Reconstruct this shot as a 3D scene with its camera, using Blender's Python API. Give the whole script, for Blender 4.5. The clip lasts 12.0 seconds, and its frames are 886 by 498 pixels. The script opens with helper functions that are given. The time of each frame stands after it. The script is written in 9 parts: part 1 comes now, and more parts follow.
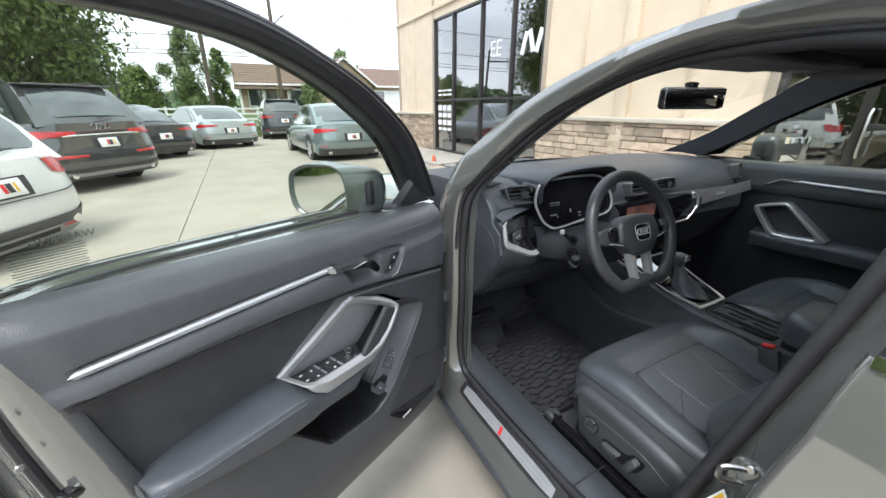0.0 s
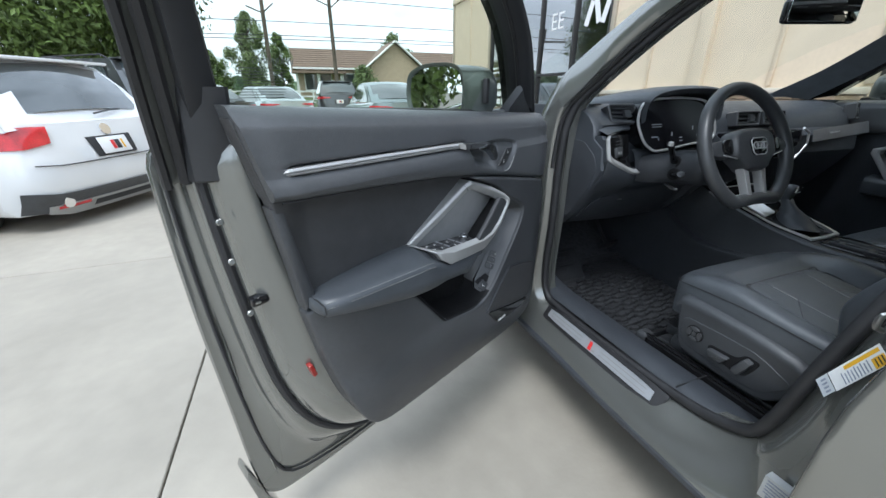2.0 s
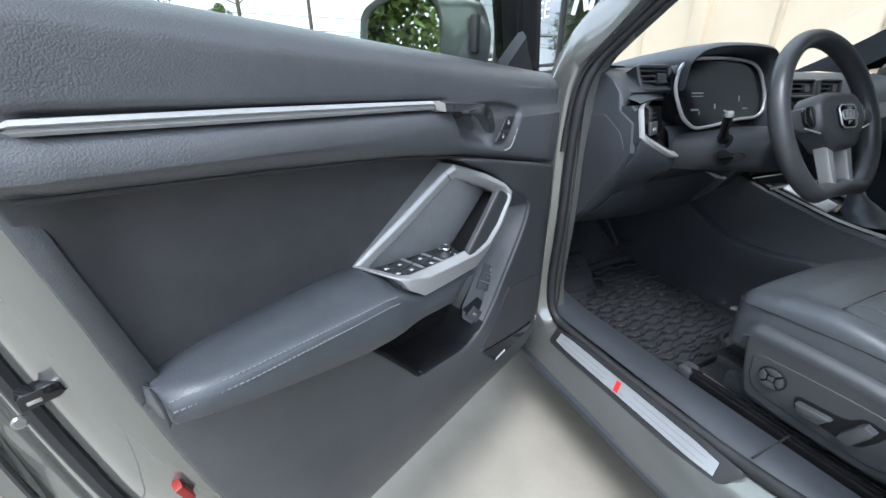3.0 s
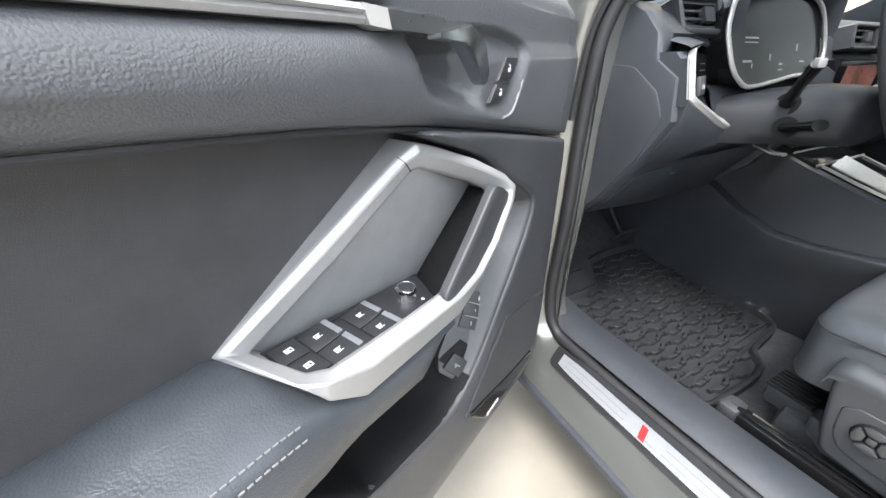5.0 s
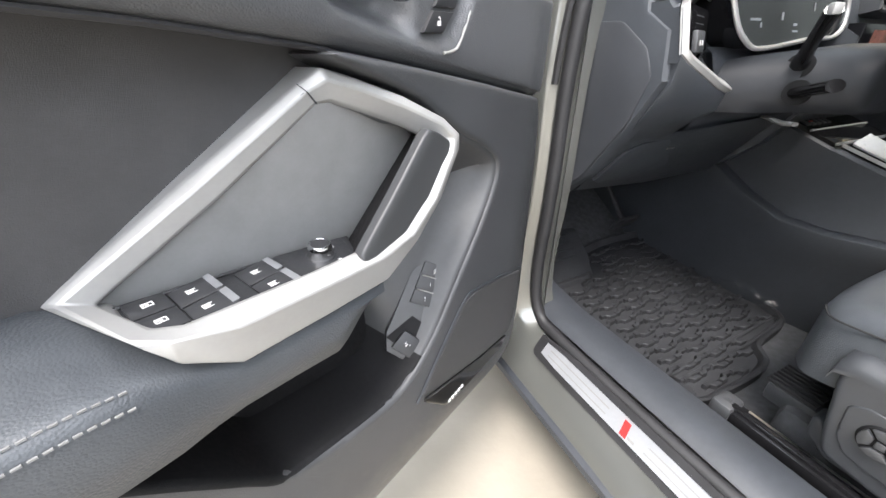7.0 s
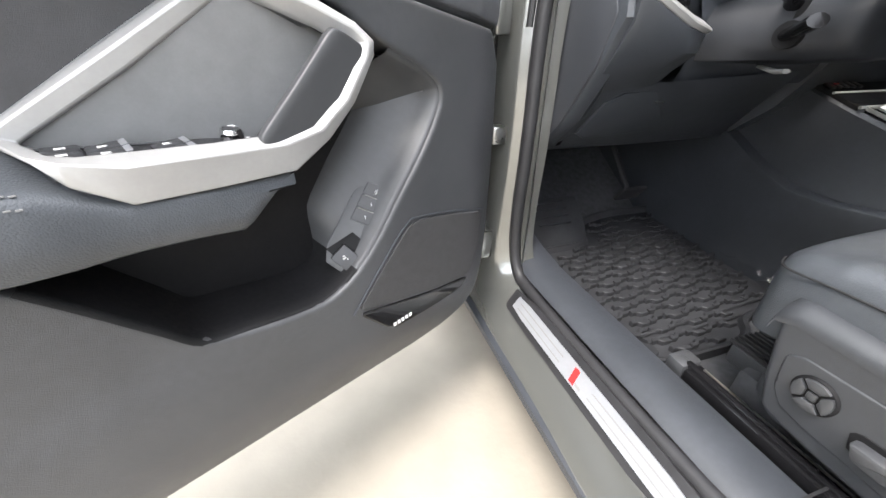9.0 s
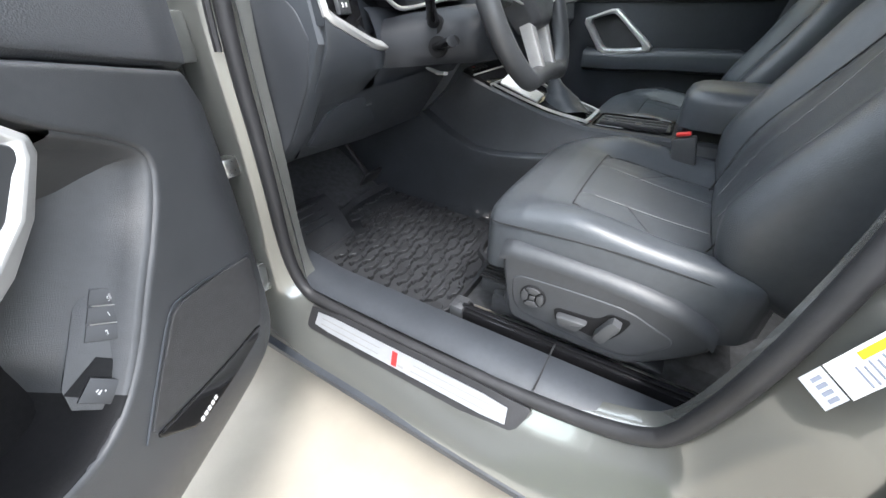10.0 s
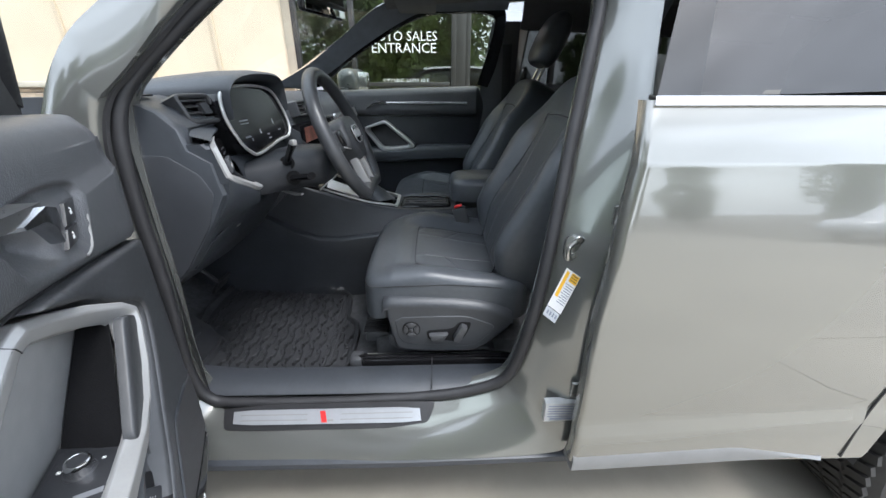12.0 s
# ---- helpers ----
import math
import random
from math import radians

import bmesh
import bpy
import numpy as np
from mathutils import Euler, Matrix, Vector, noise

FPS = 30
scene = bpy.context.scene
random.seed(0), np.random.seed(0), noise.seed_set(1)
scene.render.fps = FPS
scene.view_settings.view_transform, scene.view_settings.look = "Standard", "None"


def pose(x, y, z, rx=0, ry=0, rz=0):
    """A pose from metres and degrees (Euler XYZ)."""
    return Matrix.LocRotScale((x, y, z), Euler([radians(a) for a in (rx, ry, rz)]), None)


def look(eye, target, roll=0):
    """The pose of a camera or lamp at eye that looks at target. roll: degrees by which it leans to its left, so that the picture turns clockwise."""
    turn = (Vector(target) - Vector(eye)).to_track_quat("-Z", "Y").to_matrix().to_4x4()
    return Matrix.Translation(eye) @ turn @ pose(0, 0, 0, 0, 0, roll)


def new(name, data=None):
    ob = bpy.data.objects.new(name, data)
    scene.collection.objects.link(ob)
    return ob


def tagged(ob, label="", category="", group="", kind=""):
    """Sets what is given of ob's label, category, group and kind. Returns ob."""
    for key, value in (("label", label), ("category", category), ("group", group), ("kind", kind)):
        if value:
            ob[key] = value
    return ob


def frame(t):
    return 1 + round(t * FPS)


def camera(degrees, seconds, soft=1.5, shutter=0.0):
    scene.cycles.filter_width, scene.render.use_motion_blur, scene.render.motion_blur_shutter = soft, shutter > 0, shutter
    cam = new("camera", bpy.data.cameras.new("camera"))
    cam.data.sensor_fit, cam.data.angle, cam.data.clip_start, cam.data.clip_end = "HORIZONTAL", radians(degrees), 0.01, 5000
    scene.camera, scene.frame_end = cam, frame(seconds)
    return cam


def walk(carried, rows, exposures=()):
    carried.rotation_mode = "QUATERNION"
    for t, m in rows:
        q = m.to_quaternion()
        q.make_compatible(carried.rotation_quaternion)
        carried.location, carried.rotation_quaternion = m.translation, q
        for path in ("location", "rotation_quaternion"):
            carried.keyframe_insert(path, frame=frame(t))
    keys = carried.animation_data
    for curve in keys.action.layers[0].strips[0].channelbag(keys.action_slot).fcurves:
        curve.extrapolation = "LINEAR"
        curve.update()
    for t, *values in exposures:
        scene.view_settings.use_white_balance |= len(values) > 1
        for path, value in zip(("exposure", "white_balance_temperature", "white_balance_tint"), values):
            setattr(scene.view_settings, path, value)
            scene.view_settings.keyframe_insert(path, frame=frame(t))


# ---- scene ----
from mathutils.geometry import delaunay_2d_cdt
cam = camera(100.0, 12.0)
PATH = [
    (0, (-1.356, -0.708, 1.436), (-0.485, 0.944, 0.72), -0.2),
    (0.5, (-1.454, -0.713, 1.387), (-0.638, 0.956, 0.645), -0.5),
    (1, (-1.502, -0.803, 1.326), (-0.894, 0.937, 0.548), -0.2),
    (1.5, (-1.54, -0.816, 1.276), (-0.978, 0.931, 0.481), -0.2),
    (2, (-1.575, -0.75, 1.226), (-0.914, 0.972, 0.452), -0.2),
    (2.5, (-1.531, -0.616, 1.173), (-0.807, 1.086, 0.411), -0.3),
    (3, (-1.441, -0.475, 1.138), (-0.718, 1.214, 0.35), -0.3),
    (3.2, (-1.423, -0.43, 1.128), (-0.706, 1.237, 0.287), 0.0),
    (4.8, (-1.331, -0.251, 1.097), (-0.53, 1.338, 0.184), 0.1),
    (5, (-1.318, -0.237, 1.095), (-0.511, 1.345, 0.176), -0.0),
    (5.5, (-1.292, -0.2, 1.091), (-0.446, 1.359, 0.166), -0.1),
    (6, (-1.281, -0.169, 1.094), (-0.395, 1.364, 0.164), -0.0),
    (6.5, (-1.25, -0.192, 1.076), (-0.369, 1.339, 0.138), -0.0),
    (7, (-1.234, -0.245, 1.04), (-0.496, 1.357, 0.097), 0.1),
    (7.2, (-1.23, -0.257, 1.021), (-0.572, 1.379, 0.078), 0.1),
    (8.8, (-1.156, -0.334, 0.979), (-0.623, 1.319, -0.012), 0.9),
    (9, (-1.131, -0.352, 0.976), (-0.6, 1.297, -0.024), 0.7),
    (9.5, (-1.094, -0.368, 0.994), (-0.244, 1.109, -0.053), 1.1),
    (10, (-1.144, -0.336, 1.053), (0.276, 0.537, -0.052), -0.0),
    (10.2, (-1.186, -0.311, 1.076), (0.368, 0.306, -0.022), 0.5),
    (10.5, (-1.254, -0.306, 1.12), (0.368, 0.136, 0.037), 0.1),
    (11, (-1.376, -0.279, 1.168), (0.373, -0.061, 0.222), 0.2),
    (11.5, (-1.428, -0.271, 1.198), (0.379, -0.236, 0.343), 0.2),
    (12, (-1.449, -0.275, 1.205), (0.384, -0.314, 0.406), 0.0),
]
walk(cam, [(t, look(eye, target, roll)) for t, eye, target, roll in PATH],
     [(0, 1.18, 6150, 10), (1.0, .95, 6050, 10), (1.5, .78, 5950, 8), (2.5, .95, 5600, 6), (3.0, 1.38, 5700, 8), (5, 2.18, 6300, 11), (6.5, 2.22, 6500, 12),
      (9, 2.28, 6550, 12), (9.5, 2.28, 6400, 11), (10, 2.35, 6200, 10), (10.5, 2.15, 6000, 10), (11, 1.75, 6000, 10), (12, 1.45, 6000, 10)])
# ---- world ----
GZ = 0.065                       # level of the concrete
world = bpy.data.worlds.new("sky")
scene.world = world
world.use_nodes = True
wn = world.node_tree
wn.nodes.clear()
sky = wn.nodes.new("ShaderNodeTexSky")
sky.sky_type, sky.sun_disc = "NISHITA", False
sky.sun_elevation, sky.sun_rotation = radians(62), radians(225)
sky.air_density, sky.dust_density, sky.ozone_density = 1.0, 4.0, 1.0
wbg = wn.nodes.new("ShaderNodeBackground")
wbg.inputs["Strength"].default_value = 0.15
haze = wn.nodes.new("ShaderNodeMix")
haze.data_type = "RGBA"
haze.inputs[0].default_value = 0.75
haze.inputs[7].default_value = (7.6, 8.0, 8.4, 1)
wout = wn.nodes.new("ShaderNodeOutputWorld")
wn.links.new(sky.outputs[0], haze.inputs[6])
clouds = wn.nodes.new("ShaderNodeTexNoise")
clouds.inputs["Scale"].default_value, clouds.inputs["Detail"].default_value = 2.6, 5.0
wco = wn.nodes.new("ShaderNodeTexCoord")
wmap = wn.nodes.new("ShaderNodeMapping")
wmap.inputs["Scale"].default_value = (1, 1, 3.2)
wn.links.new(wco.outputs["Generated"], wmap.inputs["Vector"])
wn.links.new(wmap.outputs[0], clouds.inputs["Vector"])
cover = wn.nodes.new("ShaderNodeMapRange")
cover.inputs["From Min"].default_value, cover.inputs["From Max"].default_value = 0.34, 0.66
cover.inputs["To Min"].default_value, cover.inputs["To Max"].default_value = 0.74, 1.18
wn.links.new(clouds.outputs[0], cover.inputs["Value"])
cloudy = wn.nodes.new("ShaderNodeVectorMath")
cloudy.operation = "SCALE"
wn.links.new(haze.outputs[2], cloudy.inputs[0])
wn.links.new(cover.outputs[0], cloudy.inputs["Scale"])
wn.links.new(cloudy.outputs[0], wbg.inputs["Color"])
wn.links.new(wbg.outputs[0], wout.inputs["Surface"])

sun = new("sun", bpy.data.lights.new("sun", "SUN"))
sun.data.energy, sun.data.angle, sun.data.color = 1.4, radians(18), (1.0, 0.965, 0.92)
sun.matrix_world = look((-3.32, -3.32, 8.83), (0, 0, 0))


# ---- materials ----
def mat(name, color, rough=0.5, metal=0.0, var=0.12, scale=8.0, bump=0.0, bscale=200.0, coat=0.0, spec=0.5, kind="noise", stain=0.0, stain_col=(0.1, 0.09, 0.08), rvar=0.1, per=0.0):
    m = bpy.data.materials.new(name)
    m.use_nodes = True
    nt = m.node_tree
    b = nt.nodes["Principled BSDF"]
    b.inputs["Metallic"].default_value = metal
    b.inputs["Coat Weight"].default_value = coat
    b.inputs["Coat Roughness"].default_value = 0.04
    b.inputs["Specular IOR Level"].default_value = spec
    tc = nt.nodes.new("ShaderNodeTexCoord")

    def noise_tex(s, detail=4.0):
        n = nt.nodes.new("ShaderNodeTexNoise")
        n.inputs["Scale"].default_value = s
        n.inputs["Detail"].default_value = detail
        nt.links.new(tc.outputs["Object"], n.inputs["Vector"])
        return n

    def ramp(sock, lo, hi):
        r = nt.nodes.new("ShaderNodeMapRange")
        r.inputs["From Min"].default_value, r.inputs["From Max"].default_value = 0.3, 0.7
        r.inputs["To Min"].default_value, r.inputs["To Max"].default_value = lo, hi
        nt.links.new(sock, r.inputs["Value"])
        return r.outputs[0]

    n1, n2 = noise_tex(scale), noise_tex(scale * 9)
    add = nt.nodes.new("ShaderNodeMath")
    add.operation = "MULTIPLY"
    nt.links.new(ramp(n1.outputs[0], 1 - var, 1 + var), add.inputs[0])
    nt.links.new(ramp(n2.outputs[0], 1 - var * 0.6, 1 + var * 0.6), add.inputs[1])
    value = add.outputs[0]
    if per:
        oi = nt.nodes.new("ShaderNodeObjectInfo")
        mr = nt.nodes.new("ShaderNodeMapRange")
        mr.inputs["To Min"].default_value, mr.inputs["To Max"].default_value = 1 - per, 1 + per
        nt.links.new(oi.outputs["Random"], mr.inputs["Value"])
        mul = nt.nodes.new("ShaderNodeMath")
        mul.operation = "MULTIPLY"
        nt.links.new(value, mul.inputs[0])
        nt.links.new(mr.outputs[0], mul.inputs[1])
        value = mul.outputs[0]
    mix = nt.nodes.new("ShaderNodeVectorMath")
    mix.operation = "SCALE"
    mix.inputs[0].default_value = color
    nt.links.new(value, mix.inputs["Scale"])
    col = mix.outputs[0]
    if stain:
        n3 = noise_tex(scale * 0.35, 6.0)
        mm = nt.nodes.new("ShaderNodeMix")
        mm.data_type = "RGBA"
        mm.inputs[7].default_value = (*stain_col, 1)
        nt.links.new(ramp(n3.outputs[0], 0.0, stain), mm.inputs[0])
        nt.links.new(col, mm.inputs[6])
        col = mm.outputs[2]
    nt.links.new(col, b.inputs["Base Color"])
    nt.links.new(ramp(n2.outputs[0], max(0.02, rough - rvar * rough), rough + rvar * rough), b.inputs["Roughness"])
    if bump:
        bp = nt.nodes.new("ShaderNodeBump")
        bp.inputs["Strength"].default_value = bump
        bp.inputs["Distance"].default_value = 0.002
        if kind == "leather":
            v = nt.nodes.new("ShaderNodeTexVoronoi")
            v.feature = "SMOOTH_F1"
            v.inputs["Smoothness"].default_value = 0.6
            bp.invert = True
            v.inputs["Scale"].default_value = bscale
            wob = noise_tex(bscale * 0.4)
            vm = nt.nodes.new("ShaderNodeVectorMath")
            vm.operation = "MULTIPLY_ADD"
            vm.inputs[1].default_value = (0.0022, 0.0022, 0.0022)
            nt.links.new(wob.outputs["Color"], vm.inputs[0])
            nt.links.new(tc.outputs["Object"], vm.inputs[2])
            nt.links.new(vm.outputs[0], v.inputs["Vector"])
            nt.links.new(v.outputs["Distance"], bp.inputs["Height"])
            bp.inputs["Distance"].default_value = 0.0012
        else:
            nt.links.new(noise_tex(bscale, 6.0).outputs[0], bp.inputs["Height"])
        nt.links.new(bp.outputs[0], b.inputs["Normal"])
    return m


def glass(name, tint=(0.9, 0.95, 0.93), mixin=0.06, rough=0.0, edge=0.9):
    """A pane: mostly clear, with a gloss that follows Fresnel."""
    m = bpy.data.materials.new(name)
    m.use_nodes = True
    nt = m.node_tree
    nt.nodes.clear()
    out = nt.nodes.new("ShaderNodeOutputMaterial")
    tr = nt.nodes.new("ShaderNodeBsdfTransparent")
    tr.inputs["Color"].default_value = (*tint, 1)
    gl = nt.nodes.new("ShaderNodeBsdfGlossy")
    gl.inputs["Roughness"].default_value = rough
    lw = nt.nodes.new("ShaderNodeLayerWeight")
    pw = nt.nodes.new("ShaderNodeMath")
    pw.operation = "POWER"
    pw.inputs[1].default_value = 5.0
    nt.links.new(lw.outputs["Facing"], pw.inputs[0])
    fr = nt.nodes.new("ShaderNodeMath")
    fr.operation = "MULTIPLY_ADD"
    fr.inputs[1].default_value, fr.inputs[2].default_value = edge, mixin
    nt.links.new(pw.outputs[0], fr.inputs[0])
    mx = nt.nodes.new("ShaderNodeMixShader")
    nt.links.new(fr.outputs[0], mx.inputs[0])
    nt.links.new(tr.outputs[0], mx.inputs[1])
    nt.links.new(gl.outputs[0], mx.inputs[2])
    nt.links.new(mx.outputs[0], out.inputs["Surface"])
    return m


def paint(name, color, metal=0.5, rough=0.32, coat=1.0, ior=1.78):
    """Car paint: a flake layer under clear lacquer, with faint road dust."""
    m = bpy.data.materials.new(name)
    m.use_nodes = True
    nt = m.node_tree
    b = nt.nodes["Principled BSDF"]
    b.inputs["Metallic"].default_value, b.inputs["Roughness"].default_value = metal, rough
    b.inputs["Coat Weight"].default_value, b.inputs["Coat Roughness"].default_value, b.inputs["Coat IOR"].default_value = coat, 0.02, ior
    tc = nt.nodes.new("ShaderNodeTexCoord")
    n = nt.nodes.new("ShaderNodeTexNoise")
    n.inputs["Scale"].default_value, n.inputs["Detail"].default_value = 3.0, 2.0
    nt.links.new(tc.outputs["Object"], n.inputs["Vector"])
    mx = nt.nodes.new("ShaderNodeMix")
    mx.data_type = "RGBA"
    mx.inputs[6].default_value = (*[c * 0.94 for c in color], 1)
    mx.inputs[7].default_value = (*[min(1, c * 1.06) for c in color], 1)
    nt.links.new(n.outputs[0], mx.inputs[0])
    nt.links.new(mx.outputs[2], b.inputs["Base Color"])
    return m


PAINT = paint("grey_green_metallic_paint", (0.225, 0.225, 0.205), 0.55, 0.16)
PAINT_IN = paint("inner_body_paint", (0.185, 0.19, 0.178), 0.55, 0.20, 1.0, 1.72)
RUBBER = mat("black_rubber", (0.022, 0.022, 0.024), 0.55, 0, 0.2, 20, 0.15, 300)
PLASTIC = mat("charcoal_grained_plastic", (0.049, 0.051, 0.055), 0.40, 0, 0.12, 12, 0.25, 900, spec=0.6)
PLASTIC_DK = mat("near_black_plastic", (0.038, 0.042, 0.049), 0.38, 0, 0.12, 12, 0.2, 900)
SOFT = mat("black_soft_touch_leatherette", (0.085, 0.088, 0.094), 0.36, 0, 0.08, 10, 0.32, 640, kind="leather")
LEATHER = mat("black_leather", (0.060, 0.066, 0.074), 0.36, 0, 0.10, 9, 0.22, 620, kind="leather")
CLOTH = mat("dark_woven_insert", (0.047, 0.047, 0.049), 0.55, 0, 0.12, 30, 0.2, 1400)
CARPET = mat("black_carpet", (0.060, 0.062, 0.066), 0.95, 0, 0.3, 60, 0.6, 600)
MATRUBBER = mat("black_moulded_rubber", (0.030, 0.031, 0.034), 0.55, 0, 0.25, 18, 0.15, 250, spec=0.3)
SILVER = mat("satin_aluminium_trim", (0.36, 0.36, 0.355), 0.40, 0.40, 0.04, 30)
BRIGHT = mat("bright_satin_metal", (0.66, 0.66, 0.655), 0.30, 0.6, 0.04, 30)
DASH = mat("blue_black_dashboard", (0.044, 0.049, 0.057), 0.45, 0, 0.08, 14, 0.22, 1100)
CHROME = mat("bright_chrome", (0.80, 0.80, 0.80), 0.10, 1.0, 0.03, 10)
GREYIN = mat("light_grey_alcantara_insert", (0.22, 0.222, 0.225), 0.8, 0, 0.06, 40, 0.15, 1500)
GLOSSBLK = mat("gloss_black_plastic", (0.010, 0.010, 0.011), 0.08, 0, 0.1, 10)
SCREEN = mat("black_display_glass", (0.008, 0.008, 0.010), 0.12, 0, 0.1, 10, spec=0.25)
WHITE = mat("white_print", (0.75, 0.75, 0.75), 0.5, 0, 0.04, 20)
RED = mat("red_print", (0.60, 0.03, 0.03), 0.4, 0, 0.06, 20)
YELLOW = mat("yellow_print", (0.75, 0.42, 0.02), 0.5, 0, 0.06, 20)
STEEL = mat("zinc_plated_steel", (0.55, 0.55, 0.53), 0.3, 1.0, 0.1, 30, 0.05, 200)
HEADLINER = mat("grey_headliner_cloth", (0.11, 0.11, 0.11), 0.9, 0, 0.06, 40, 0.2, 900)
GLASS = glass("clear_glass", (0.95, 0.98, 0.97), 0.03, edge=0.25)
TINT = glass("dark_privacy_glass", (0.10, 0.105, 0.105))
TINTLIGHT = glass("lightly_tinted_glass", (0.84, 0.89, 0.80), 0.05, edge=0.5)
MIRROR = mat("mirror_glass", (0.85, 0.87, 0.87), 0.015, 1.0, 0.01, 3)
CONCRETE = mat("worn_pale_concrete", (0.330, 0.300, 0.250), 0.85, 0, 0.12, 1.3, 0.30, 70, stain=0.28, stain_col=(0.28, 0.262, 0.23), per=0.05)
JOINT = mat("dark_joint_filler", (0.16, 0.145, 0.125), 0.9, 0, 0.25, 12, 0.3, 80)


# ---- shapes ----
def bez(pts, n=8, closed=False):
    """A smooth curve through the points."""
    P = [Vector(p) for p in pts]
    k = len(P)
    out = []
    segs = k if closed else k - 1
    for i in range(segs):
        if closed:
            a, b, c, d = P[i - 1], P[i], P[(i + 1) % k], P[(i + 2) % k]
        else:
            a, b, c, d = P[max(i - 1, 0)], P[i], P[i + 1], P[min(i + 2, k - 1)]
        for j in range(n):
            t = j / n
            out.append(0.5 * ((2 * b) + (c - a) * t + (2 * a - 5 * b + 4 * c - d) * t * t + (3 * b - a - 3 * c + d) * t ** 3))
    if not closed:
        out.append(P[-1])
    return out


def chaikin(pts, times=2, keep=0.25):
    P = [Vector(p) for p in pts]
    for _ in range(times):
        Q = []
        for i in range(len(P)):
            a, b = P[i], P[(i + 1) % len(P)]
            Q += [a.lerp(b, keep), b.lerp(a, keep)]
        P = Q
    return P


def inset(pts, d):
    """A closed 2D outline moved inwards by d."""
    P = [Vector((p[0], p[1])) for p in pts]
    k = len(P)
    area = sum(P[i].x * P[(i + 1) % k].y - P[(i + 1) % k].x * P[i].y for i in range(k))
    s = 1 if area > 0 else -1
    out = []
    for i in range(k):
        e1, e2 = (P[i] - P[i - 1]), (P[(i + 1) % k] - P[i])
        if e1.length < 1e-9 or e2.length < 1e-9:
            out.append(P[i].copy())
            continue
        e1.normalize(), e2.normalize()
        n1, n2 = Vector((-e1.y, e1.x)) * s, Vector((-e2.y, e2.x)) * s
        m = n1 + n2
        m = m / max(m.dot(m) / 2, 0.35) if m.length > 1e-6 else n1
        out.append(P[i] + m * d)
    return out


def loops(bm, rings, closed=True, caps=(True, True)):
    """Skin a row of rings with equal counts."""
    V = [[bm.verts.new(p) for p in r] for r in rings]
    k = len(V[0])
    for a, b in zip(V, V[1:]):
        for i in range(k if closed else k - 1):
            j = (i + 1) % k
            try:
                bm.faces.new((a[i], a[j], b[j], b[i]))
            except ValueError:
                pass
    if closed and caps[0]:
        bm.faces.new(V[0][::-1]).material_index = 1
    if closed and caps[1]:
        bm.faces.new(V[-1]).material_index = 1
    return V


AX = {"door": lambda p, q, r: (p, r, q), "side": lambda p, q, r: (r, p, q), "front": lambda p, q, r: (p, r, q), "top": lambda p, q, r: (p, q, r)}


def prism(bm, pts, r0, r1, ax="door", bev=0.004, both=False, fn=None):
    """A plate: the outline pts, from r0 to the face r1, whose rim is rounded by bev."""
    f = fn or AX[ax]
    s = 1 if r1 > r0 else -1
    rings = []
    if both:
        rings.append([f(*p[:2], r0) for p in inset(pts, bev)])
        rings.append([f(p[0], p[1], r0 + s * bev) for p in pts])
    else:
        rings.append([f(p[0], p[1], r0) for p in pts])
    if bev:
        rings.append([f(p[0], p[1], r1 - s * bev) for p in pts])
        rings.append([f(*p[:2], r1 - s * bev * 0.3) for p in inset(pts, bev * 0.3)])
        rings.append([f(*p[:2], r1) for p in inset(pts, bev)])
    else:
        rings.append([f(p[0], p[1], r1) for p in pts])
    loops(bm, rings)


def frame_plate(bm, outer, inner, r0, r1, ax="door", bev=0.004, fn=None):
    """A plate with a hole; outer and inner have equal counts and run the same way."""
    f = fn or AX[ax]
    s = 1 if r1 > r0 else -1
    ib = inset(inner, -bev)
    ob = inset(outer, bev)
    rings = [[f(p[0], p[1], r0) for p in outer], [f(p[0], p[1], r1 - s * bev) for p in outer], [f(p[0], p[1], r1) for p in ob],
             [f(p[0], p[1], r1) for p in ib], [f(p[0], p[1], r1 - s * bev) for p in inner], [f(p[0], p[1], r0) for p in inner]]
    loops(bm, rings, caps=(False, False))


def resample(pts, n):
    """n points evenly along a closed 2D or 3D outline."""
    P = [Vector(p) for p in pts]
    P.append(P[0])
    L = [0]
    for a, b in zip(P, P[1:]):
        L.append(L[-1] + (b - a).length)
    out, i = [], 0
    for k in range(n):
        s = L[-1] * k / n
        while L[i + 1] < s:
            i += 1
        out.append(P[i].lerp(P[i + 1], (s - L[i]) / max(L[i + 1] - L[i], 1e-9)))
    return out


def tube(bm, pts, r, seg=8, closed=False, flat=1.0, caps=True):
    P = [Vector(p) for p in pts]
    k = len(P)
    rings = []
    up = None
    for i in range(k):
        a = P[i - 1] if (closed or i > 0) else P[i]
        b = P[(i + 1) % k] if (closed or i < k - 1) else P[i]
        t = (b - a).normalized()
        if up is None:
            up = Vector((0, 0, 1)) if abs(t.z) < 0.9 else Vector((1, 0, 0))
        side = t.cross(up).normalized()
        up = side.cross(t).normalized()
        rr = r[i] if isinstance(r, (list, tuple)) else r
        rings.append([P[i] + rr * (math.cos(2 * math.pi * j / seg) * side + flat * math.sin(2 * math.pi * j / seg) * up) for j in range(seg)])
    if closed:
        rings.append(rings[0])
        V = loops(bm, rings, caps=(False, False))
        bmesh.ops.remove_doubles(bm, verts=V[0] + V[-1], dist=1e-5)
    else:
        loops(bm, rings, caps=(caps, caps))


